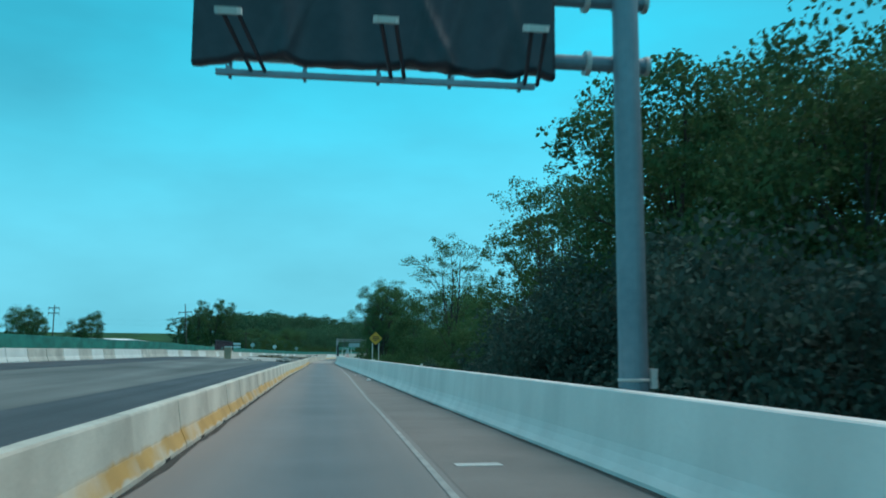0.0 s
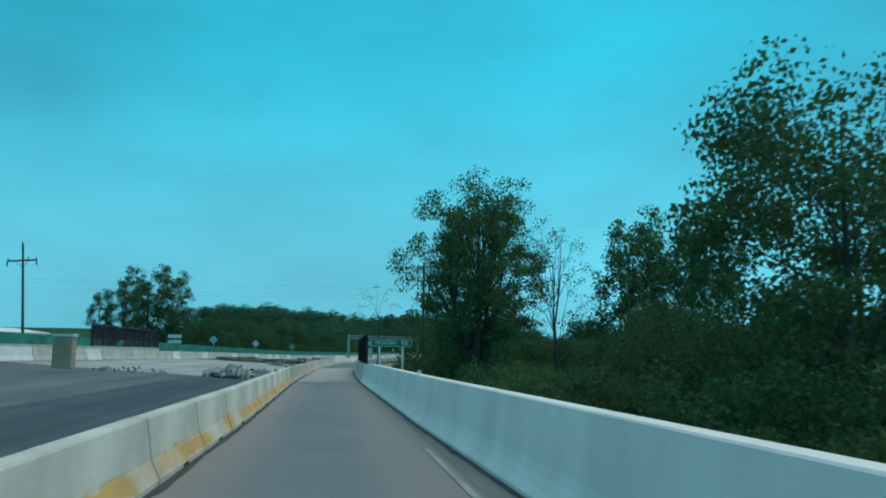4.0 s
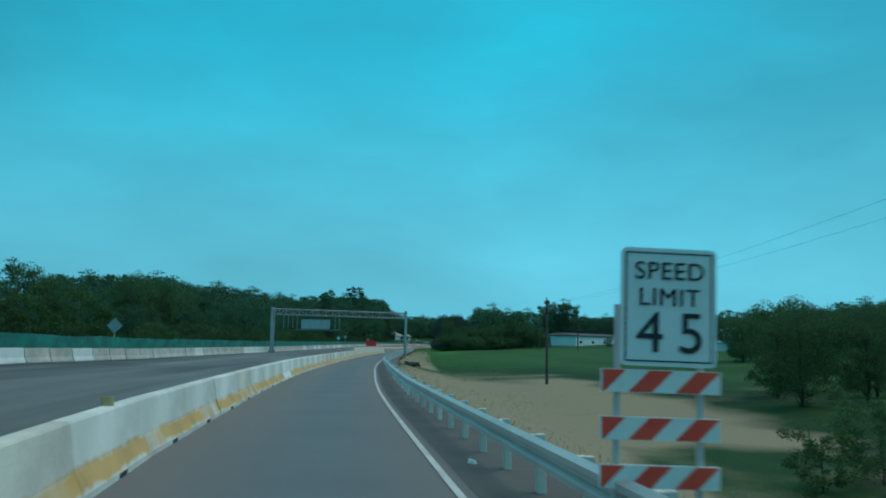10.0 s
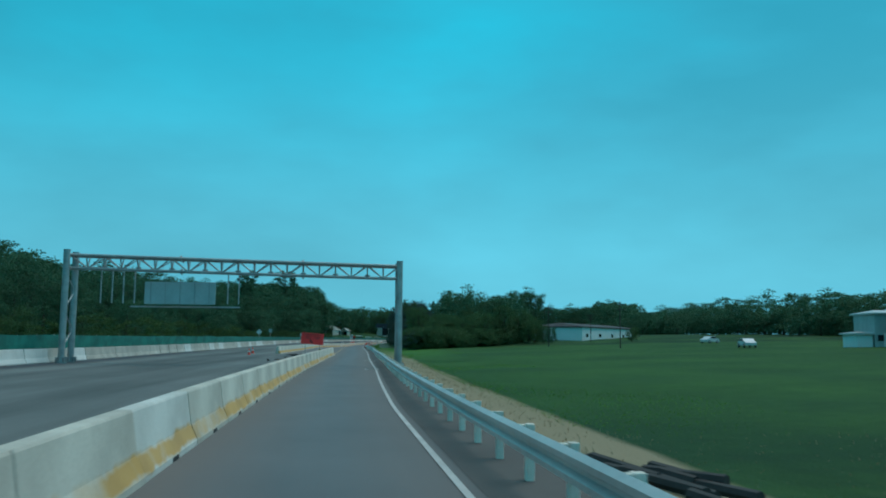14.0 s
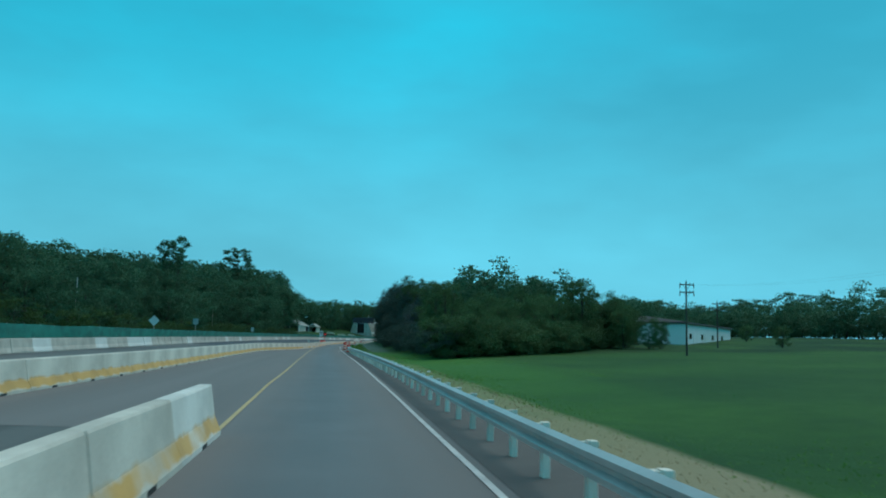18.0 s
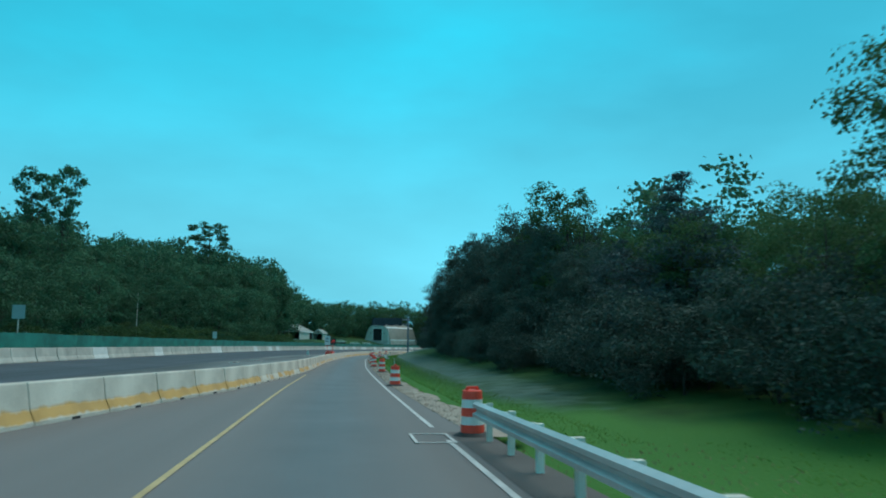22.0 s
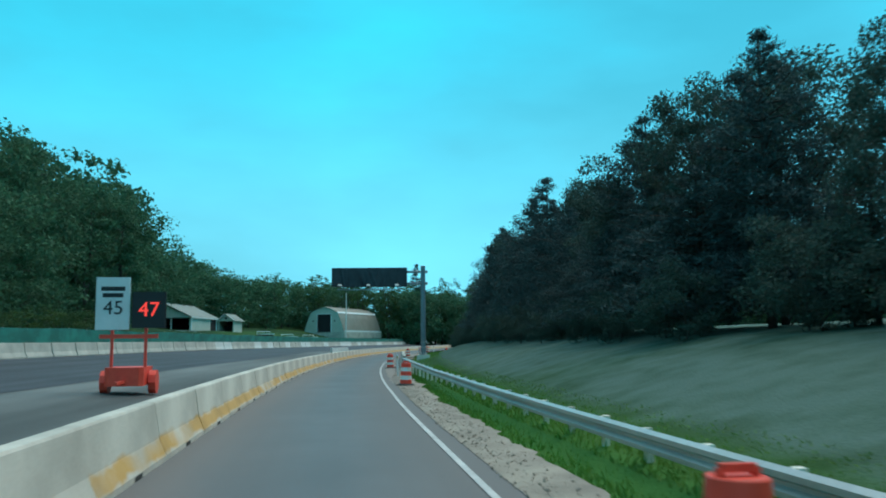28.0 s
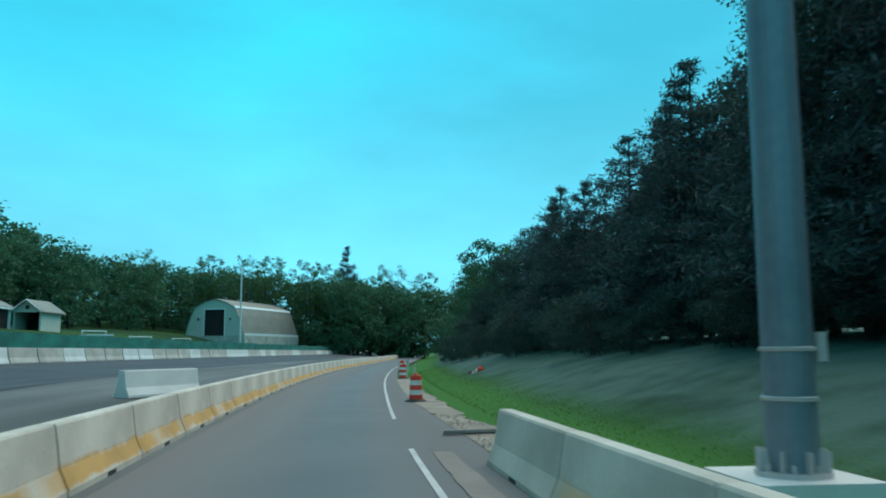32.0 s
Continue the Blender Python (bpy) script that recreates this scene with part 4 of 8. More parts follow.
def barrier_row(s0, s1, off, z, pick, label, group):
    n = int((s1 - s0) / UNIT)
    for i in range(n):
        s = s0 + i * UNIT
        a, b = P(s, off(s), z(s)), P(s + UNIT, off(s + UNIT), z(s + UNIT))
        d = b - a
        tilt = math.degrees(math.atan2(d.z, d.xy.length))
        ob = new("concrete_barrier", pick(i, s))
        ob.matrix_basis = pose(a.x, a.y, a.z - 0.002, tilt, 0, math.degrees(math.atan2(-d.x, d.y)) + rng.uniform(-0.18, 0.18))
        tagged(ob, label, "barrier", group)
        part("drain_slot", ME_SLOT, None, ob, "dark block at the foot standing for the shade in a drain notch")
        part("joint_pin", ME_PIN, None, ob, "rusty steel joint pin")


def pick_left(i, s):
    if 365.5 < s < 368 and i > 20:
        return ME_PALEBAND
    if 207 < s < 300 and rng.random() < (0.85 if s < 250 else 0.35):
        return ME_PALEBAND
    if rng.random() < (0.25 if 236 < s < 290 else 0.04) and 204 < s < 300:
        return ME_PALE
    if 368 < s < 478:
        return ME_FULLBAND
    return ME_PATCHY if 478 < s < 580 else ME_BANDED


barrier_row(-36, 132, lambda s: LEFT_TOE(s) - 0.30, C(0.0), pick_left, "grey concrete barrier unit with a worn yellow band", "barriers along the open lane")
barrier_row(205.56, 370.5, lambda s: LEFT_TOE(s) - 0.30, C(0.0), pick_left, "grey concrete barrier unit with a worn yellow band", "barriers along the open lane")
barrier_row(371.68, 900, lambda s: LEFT_TOE2(s) - 0.30, lambda s: road_z(s, LEFT_TOE2(s)), pick_left, "grey concrete barrier unit with patches of yellow paint", "barriers along the open lane")
def far_barriers():
    """The far row, joined: too many units to be told apart."""
    for me, name, lo, hi in ((ME_PLAIN, "barrier_row", 0.32, 1.0), (ME_PALE, "barrier_row", 0.0, 0.32)):
        g, r = Geo(), random.Random(8)
        vs, fs = [v.co.copy() for v in me.vertices], [tuple(p.vertices) for p in me.polygons]
        for i in range(272):
            q, s = r.random(), -36 + i * UNIT
            a, b = P(s, FAR_OFF, road_z(s, FAR_OFF)), P(s + UNIT, FAR_OFF, road_z(s + UNIT, FAR_OFF))
            m = pose(a.x, a.y, a.z - 0.002, 0, 0, math.degrees(math.atan2(a.x - b.x, b.y - a.y)) + r.uniform(-0.5, 0.5))
            if lo <= q < hi:
                g.add([m @ v for v in vs], fs)
        tagged(part(name, g, me.materials[0]), "row of pale concrete barrier units under green screening", "barrier", kind="stuff")


far_barriers()
for s, off, turn in ((673.6, -7.0, -26), (590, -9.5, 8)):
    ob = new("concrete_barrier", ME_PALE)
    ob.matrix_basis = at(s, off, road_z(s, off) - 0.002, turn)
    tagged(ob, "loose pale concrete barrier unit on the closed carriageway", "barrier")


def loft(name, s0, s1, step, prof, mat, label, category, kind="structure", parent=None):
    """A closed cross section, given as (offset, height) by distance, drawn along the road."""
    ss = list(np.arange(s0, s1, step)) + [s1]
    vs, n = [], len(prof(s0))
    for s in ss:
        vs += [P(s, o, z) for o, z in prof(s)]
    fs = [(k * n + i, k * n + (i + 1) % n, (k + 1) * n + (i + 1) % n, (k + 1) * n + i) for k in range(len(ss) - 1) for i in range(n)]
    fs += [tuple(range(n - 1, -1, -1)), tuple((len(ss) - 1) * n + i for i in range(n))]
    ob = part(name, Geo().add(vs, fs), mat, parent)
    return tagged(ob, label, category, kind=kind) if parent is None else ob


def parapet(h):
    return lambda s: [(RIGHT_TOE(s), -0.1), (RIGHT_TOE(s), 0.07), (RIGHT_TOE(s) + 0.07, 0.17), (RIGHT_TOE(s) + 0.135, 0.30), (RIGHT_TOE(s) + 0.17, 0.42), (RIGHT_TOE(s) + 0.24, h - 0.02), (RIGHT_TOE(s) + 0.26, h), (RIGHT_TOE(s) + 0.48, h), (RIGHT_TOE(s) + 0.5, -0.6)]


def wall_section(s):
    a = LEFT_TOE(s)
    return [(a, -0.05), (a, 0.08), (a - 0.08, 0.20), (a - 0.115, 0.33), (a - 0.20, 0.83), (a - 0.215, 0.86), (a - 0.385, 0.86), (a - 0.40, 0.83), (a - 0.485, 0.33), (a - 0.6, 0.08), (a - 0.6, -0.05)]


for a, b in ((128.71, 148), (148, 166), (166, 185), (185, 205.5)):
    loft("cast_barrier", a + 0.01, b - 0.01, 1.0, wall_section, M_RUSTY, "smooth cast concrete barrier stained rusty brown", "barrier")


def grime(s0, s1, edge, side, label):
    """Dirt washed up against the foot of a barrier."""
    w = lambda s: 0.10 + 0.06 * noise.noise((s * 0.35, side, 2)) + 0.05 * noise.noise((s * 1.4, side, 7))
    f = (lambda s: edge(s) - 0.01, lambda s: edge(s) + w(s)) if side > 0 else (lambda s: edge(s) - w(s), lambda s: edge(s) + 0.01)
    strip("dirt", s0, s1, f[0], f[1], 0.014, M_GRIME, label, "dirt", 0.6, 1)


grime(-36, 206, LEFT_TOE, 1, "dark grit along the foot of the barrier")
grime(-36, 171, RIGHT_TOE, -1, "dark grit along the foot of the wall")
# cast in bays with narrow joints
for a, b in ((-40, 0), (0, 24), (24, 48), (48, 72), (72, 97), (97, 124)):
    loft("parapet_wall", a + 0.01, b - 0.01, 2.0, parapet(1.15), M_PARAPET, "smooth pale concrete median wall with a sloped toe", "barrier")
loft("parapet_wall", 124.01, 131.5, 1.0, lambda s: [(o, z if z < 0.5 else z - 0.1 * (s - 124) / 7.5) for o, z in parapet(1.15)(s)], M_PARAPET, "pale concrete wall end beside the bridge", "barrier")
for a in range(132, 172, 8):
    loft("bridge_parapet", a + 0.02, a + 8 - 0.02, 1.0, parapet(1.04), M_CONC, "grey concrete bridge parapet carrying the fence", "barrier")
for s, off in ((33, 0.37), (57, 0.37), (74, 0.37), (104, 0.37), (119, 0.37)):
    part_ob = part("reflector", Geo().box((0, 0, 0.05), (0.10, 0.06, 0.10), None, 0.015), M_PALE, None, "", m=at(s, RIGHT_TOE(s) + off, 1.15))
    tagged(part_ob, "small white barrier-top reflector block", "reflector", "reflectors on the wall")
for s in (118, 211.4, 343.2, 549):
    f = LEFT_TOE if s < 372 else LEFT_TOE2
    part_ob = part("reflector", Geo().box((0, 0, 0.06), (0.16, 0.06, 0.12), None, 0.02), M_YELLOW, None, "", m=at(s, f(s) - 0.3, 0.86))
    tagged(part_ob, "small yellow reflector block on the barrier top", "reflector", "reflectors on the barriers")

# right barrier at the second sign
M_SIGNBAND = painted_barrier("stained_banded_concrete", 0.78, 1.05, 0.55)
M_BAREUNIT = painted_barrier("bare_barrier_concrete", 2.4, 2.8, 0.55, (0.40, 0.39, 0.35), (0.56, 0.545, 0.49))
ME_RB = barrier_mesh("concrete_barrier", UNIT - 0.02, 0.84, 0.30, 0.09, M_SIGNBAND)
ME_RBBARE = barrier_mesh("concrete_barrier", UNIT - 0.02, 0.84, 0.30, 0.09, M_BAREUNIT)
for i in range(9):
    s = 626.5 + i * UNIT
    ob = new("concrete_barrier", ME_RB if i > 5 else ME_RBBARE)
    ob.matrix_basis = at(s + UNIT, RB_OFF(s + UNIT), -0.01, 180 + math.degrees((RB_OFF(s) - RB_OFF(s + UNIT)) / UNIT))
    tagged(ob, "bare grey concrete barrier unit with a pale top" if i <= 5 else "grey concrete barrier unit with worn yellow paint", "barrier", "barriers at the sign")
    part("drain_slot", ME_SLOT, None, ob, "dark block at the foot standing for the shade in a drain notch")
    part("joint_pin", ME_PIN, None, ob, "rusty steel joint pin")


# ---- green screening behind the far barrier ----
def green_screen(s0, s1):
    t = thing("screen_fence", "green fabric screening on thin posts behind the far barrier", "fence", at(s0, FAR_OFF - 0.5, road_z(s0, FAR_OFF)))
    inv = t.matrix_basis.inverted()
    vs, fs = [], []
    ss = list(np.arange(s0, s1 + 0.1, 3.0))
    g = Geo()
    for i, s in enumerate(ss):
        z = road_z(s, FAR_OFF)
        top = 1.72 + 0.10 * noise.noise((s * 0.13, 0, 0))
        j = 0.05 * noise.noise((s * 0.6, 5, 0))
        vs += [inv @ P(s, FAR_OFF - 0.50 + j, z + 0.3), inv @ P(s, FAR_OFF - 0.50 - j, z + top), inv @ P(s, FAR_OFF - 0.53 + j, z + 0.3), inv @ P(s, FAR_OFF - 0.53 - j, z + top)]
        g.tube(inv @ P(s, FAR_OFF - 0.58, z - 0.1), inv @ P(s, FAR_OFF - 0.58, z + top + 0.03), 0.03, n=6)
    for i in range(len(ss) - 1):
        a, b = i * 4, i * 4 + 4
        fs += [(a, b, b + 1, a + 1), (a + 2, a + 3, b + 3, b + 2), (a + 1, b + 1, b + 3, a + 3)]
    part("fabric", Geo().add(vs, fs), M_GREENNET, t)
    part("posts", g, M_GPOST, t)


for a in range(-36, 960, 60):
    green_screen(a, a + 60)


# ---- guide rails ----
def wbeam():
    """Half of a corrugated beam section: offset towards the lane (negative) and height."""
    return [(0.0, 0.40), (-0.08, 0.43), (-0.08, 0.49), (-0.01, 0.53), (-0.01, 0.57), (-0.08, 0.61), (-0.08, 0.67), (0.0, 0.71), (0.012, 0.705), (-0.065, 0.668), (-0.065, 0.612), (0.003, 0.575), (0.003, 0.525),
            (-0.065, 0.488), (-0.065, 0.432), (0.012, 0.405)]


ME_POST = Geo().box((0, 0, 0.0), (0.10, 0.14, 1.5), None, 0.01).mesh("post", M_RAILPOST)
ME_BLOCK = Geo().box((0, 0, 0.0), (0.13, 0.11, 0.28), None, 0.01).mesh("block", M_RAILPOST)


def guide_rail(s0, s1, line, label, drop=C(0.0)):
    t = thing("guide_rail", label, "guardrail", at(s0, line(s0), 0))
    inv = t.matrix_basis.inverted()
    sec = wbeam()
    n = len(sec)
    for a in np.arange(s0, s1 - 0.1, 7.62):
        b = min(a + 7.66, s1)
        vs, ss = [], list(np.linspace(a, b, 5))
        for s in ss:
            vs += [inv @ P(s, line(s) + o, z + drop(s)) for o, z in sec]
        fs = [(k * n + i, k * n + (i + 1) % n, (k + 1) * n + (i + 1) % n, (k + 1) * n + i) for k in range(4) for i in range(n)]
        fs += [tuple(range(n - 1, -1, -1)), tuple(4 * n + i for i in range(n))]
        part("rail", Geo().add(vs, fs), M_RAIL, t)
    stations, q = [], s0 + 0.4
    while q < s1:
        stations.append(q)
        q += 0.9525 if 309 < q < 341 else 1.905
    for s in stations:
        top = 0.685 + 0.03 * noise.noise((s, 1, 0))
        part("post", ME_POST, None, t, m=inv @ at(s, line(s) + 0.19, top - 0.75 + drop(s), 0, rng.uniform(-1.5, 1.5), rng.uniform(-1.5, 1.5)))
        part("block", ME_BLOCK, None, t, m=inv @ at(s, line(s) + 0.075, 0.54 + drop(s)))
    return t


guide_rail(173, 457.5, RAIL, "galvanised steel guide rail on pale posts")
guide_rail(561, 627, RAIL2, "flared galvanised guide rail rising from the bank", DROP2)
# end shoe of the first rail where it meets the bridge
g = Geo().prism([(0.0, 0.36), (-0.05, 0.42), (-0.05, 0.52), (-0.02, 0.56), (-0.05, 0.60), (-0.05, 0.70), (0.0, 0.76), (0.03, 0.76), (0.03, 0.36)], 1.8)
tagged(part("rail_end_shoe", g, M_GALV, None, m=at(171.4, 2.12, 0)), "grey steel end shoe bolted to the parapet", "guardrail")


# ---- fence on the bridge ----
def bridge_fence(s0, s1, off, zw):
    t = thing("chain_link_fence", "tall dark chain-link fence on the bridge parapet", "fence", at(s0, off(s0), zw))
    inv = t.matrix_basis.inverted()
    H = 1.73
    stops = [s1 - 0.1, s1 - 1.2, s1 - 3.8] + list(np.arange(s1 - 5.7, s0 + 0.5, -3.32))
    stops = stops[::-1]
    stops = [s0 + 0.1] + stops
    for s in stops:
        g = Geo().tube(inv @ P(s, off(s) + 0.08, zw - 0.04), inv @ P(s, off(s) + 0.08, zw + H), 0.05, n=8)
        g.box(inv @ P(s, off(s) + 0.08, zw + 0.02), (0.22, 0.22, 0.03))
        part("post", g, M_DARKSTEEL, t)
    for i, (a, b) in enumerate(zip(stops, stops[1:])):
        levels = (zw + 0.08, zw + H) if i < len(stops) - 3 else (zw + 0.08,)
        for z in levels:
            part("rail", Geo().tube(inv @ P(a, off(a) + 0.06, z), inv @ P(b, off(b) + 0.06, z), 0.04, n=6), M_DARKSTEEL, t)
    # woven wires: two families of slanting strands
    vs, fs = [], []
    w, pitch = 0.0033, 0.056
    zb, zt = zw + 0.08, zw + H + 0.08
    k = 0
    for sgn in (1, -1):
        a = s0 - H
        while a < s1 + H:
            u0, u1 = a, a + sgn * (zt - zb)
            z0, z1 = zb, zt
            lo, hi = sorted((u0, u1))
            if hi > s0 and lo < s1:
                f0, f1 = 0.0, 1.0
                for lim, low in ((s0, True), (s1, False)):
                    f = (lim - u0) / (u1 - u0)
                    if (low and u0 < lim) or (not low and u0 > lim):
                        f0 = max(f0, f)
                    if (low and u1 < lim) or (not low and u1 > lim):
                        f1 = min(f1, f)
                if f1 > f0:
                    p = [(u0 + (u1 - u0) * f, zb + (zt - zb) * f) for f in (f0, f1)]
                    o = len(vs)
                    for (u, z) in p:
                        c = inv @ P(u, off(u) + 0.01 * sgn, z)
                        vs += [c + Vector((0, -w, w * sgn)), c + Vector((0, w, -w * sgn)), c + Vector((w * 1.6, 0, 0)), c - Vector((w * 1.6, 0, 0))]
                    fs += [(o, o + 1, o + 5, o + 4), (o + 2, o + 3, o + 7, o + 6)]
            a += pitch
    part("wire_mesh", Geo().add(vs, fs), M_DARKSTEEL, t)
    return t


bridge_fence(132.5, 169.5, lambda s: RIGHT_TOE(s) + 0.38, 1.04)
bridge_fence(150.0, 172.0, C(-19.0), 2.0)
loft("bridge_parapet", 131, 172, 2.0, lambda s: [(-18.85, 0.3), (-18.85, 2.0), (-19.2, 2.0), (-19.3, 0.2)], M_CONC, "grey concrete parapet on the far side of the bridge", "barrier")


# ---- sign structures ----
def zigzag_cloth(w, h, seed):
    """A hanging cover over a sign: folded sheet with thickness, front towards -y."""
    r = random.Random(seed)
    nx, nz = 84, 22
    fold = [(r.uniform(-0.5, 0.5) * w, r.uniform(0.06, 0.26), r.uniform(-0.45, 0.45), r.uniform(0.03, 0.14)) for _ in range(20)]
    vs = []
    for j in range(nz + 1):
        for i in range(nx + 1):
            x, z = (i / nx - 0.5) * w, (j / nz) * h
            d = sum(a * math.exp(-((x - c - k * (z - h / 2)) / q) ** 2) for c, q, k, a in fold)
            d *= 0.35 + 0.65 * (1 - z / h)
            drop = (0.14 * noise.noise((x * 0.9, seed, 0)) + 0.06 * noise.noise((x * 3.1, seed, 3))) * (1 - j / nz)
            vs.append((x, -0.05 - d * 0.8, z + drop))
    n = len(vs)
    vs += [(x, 0.12, z) for x, y, z in vs]
    w1 = nx + 1
    fs = [(j * w1 + i, j * w1 + i + 1, (j + 1) * w1 + i + 1, (j + 1) * w1 + i) for j in range(nz) for i in range(nx)]
    fs += [tuple(n + q for q in reversed(f)) for f in fs]
    rim = [i for i in range(w1)] + [j * w1 + nx for j in range(1, nz + 1)] + [nz * w1 + i for i in range(nx - 1, -1, -1)] + [j * w1 for j in range(nz - 1, 0, -1)]
    fs += [(rim[k - 1], rim[k - 1] + n, rim[k] + n, rim[k]) for k in range(len(rim))]
    return Geo().add(vs, fs)


def cantilever_sign(s, pole, left, right, zb, zt, ztop, seed, foot_z, r=0.22):
    """A tall pole with two arms that carry a covered sign panel and a lamp bar under it."""
    t = thing("overhead_sign", "covered black overhead sign on a grey steel cantilever pole", "sign", at(s, pole, 0), "overhead signs")
    g = Geo().tube((0, 0, foot_z), (0, 0, ztop), r * 1.06, r * 0.92, 20).tube((0, 0, ztop), (0, 0, ztop + 0.06), r * 0.98, r * 0.7, 20)
    for z in (zb + 0.35, zt - 0.42):
        g.tube((0, 0.0, z), (0, 0.34, z), 0.17, n=14)
    part("pole", g, M_STEEL, t, smooth=False)
    for z in (foot_z + 0.75, foot_z + 1.25):
        part("band", Geo().lathe([(r * 1.08, z), (r * 1.12, z + 0.01), (r * 1.12, z + 0.04), (r * 1.08, z + 0.05)], 20), M_GALV, t)
    part("junction_box", Geo().box((r + 0.06, -0.05, foot_z + 1.3), (0.12, 0.2, 0.3), None, 0.02), M_GALV, t)
    b = Geo().lathe([(0.38, foot_z), (0.38, foot_z + 0.05)], 16)
    for i in range(8):
        a = i * math.tau / 8
        part("stiffener", Geo().box((0.29 * math.cos(a), 0.29 * math.sin(a), foot_z + 0.14), (0.16, 0.025, 0.24), Matrix.Rotation(a, 3, "Z")), M_GALV, t)
        part("bolt", Geo().tube((0.33 * math.cos(a + 0.3), 0.33 * math.sin(a + 0.3), foot_z), (0.33 * math.cos(a + 0.3), 0.33 * math.sin(a + 0.3), foot_z + 0.13), 0.022, n=6), M_GALV, t)
    part("base_plate", b, M_GALV, t)
    part("pedestal", Geo().box((0, 0.05, foot_z - 0.55), (1.30, 1.3, 1.1), None, 0.04), M_PALE, t, "pale concrete pedestal")
    for z in (zb + 0.35, zt - 0.42):
        part("arm", Geo().tube((0.42, 0.26, z), (left - pole + 0.3, 0.26, z), 0.13, 0.10, 14), M_STEEL, t)
        part("flange", Geo().tube((-0.62, 0.26, z), (-0.54, 0.26, z), 0.20, n=16), M_GALV, t)
        part("end_cap", Geo().tube((0.40, 0.26, z), (0.47, 0.26, z), 0.16, n=16), M_GALV, t)
    w = right - left
    cx = (left + right) / 2 - pole
    pn = part("sign_panel", Geo().box((cx, 0.06, (zb + zt) / 2), (w - 0.1, 0.06, zt - zb - 0.05)), M_BACK, t, "bare sign panel under the cover")
    cl = zigzag_cloth(w, zt - zb, seed)
    cl.v = [(x + cx, y - 0.02, z + zb) for x, y, z in cl.v]
    part("cover", cl, M_TARP, t, "creased black fabric cover", True)
    bar = Geo().box((cx, -0.26, zb - 0.27), (w * 0.86, 0.09, 0.08))
    for i in range(5):
        bar.box((cx + (i - 2) * w * 0.2, -0.1, zb - 0.2), (0.05, 0.4, 0.06)).box((cx + (i - 2) * w * 0.2, 0.08, zb + 0.1), (0.05, 0.05, 0.7))
    part("lamp_bar", bar, M_STEEL, t)
    for i in (-1, 0, 1):
        x = cx + i * w * 0.37
        lm = Geo().box((x, -1.7, zb + 0.08), (0.34, 0.26, 0.09), Matrix.Rotation(0.35, 3, "X"), 0.05)
        lp = part("sign_lamp", lm, M_PALE, t, "pale sign lamp head")
        br = Geo()
        for d in (0.0, 0.2):
            br.tube((x + 0.18 + d, -0.26, zb - 0.24), (x - 0.06 + d, -1.68, zb + 0.03), 0.032, n=6)
        part("lamp_bracket", br, M_DARKSTEEL, lp)
    g = Geo()
    g.tube((-0.05, 0.1, zb + 0.2), (-0.28, 0.1, zb - 0.3), 0.012, n=5).tube((-0.28, 0.1, zb - 0.3), (-0.14, 0.1, zb - 0.42), 0.012, n=5)
    part("loose_cable", g, M_INK, t)
    return t


cantilever_sign(12.4, 4.65, -2.15, 3.45, 6.05, 7.9, 8.2, 3, 0.0)
cantilever_sign(654.8, 4.58, -4.62, 2.98, 7.3, 9.25, 9.35, 7, 0.45, 0.25)


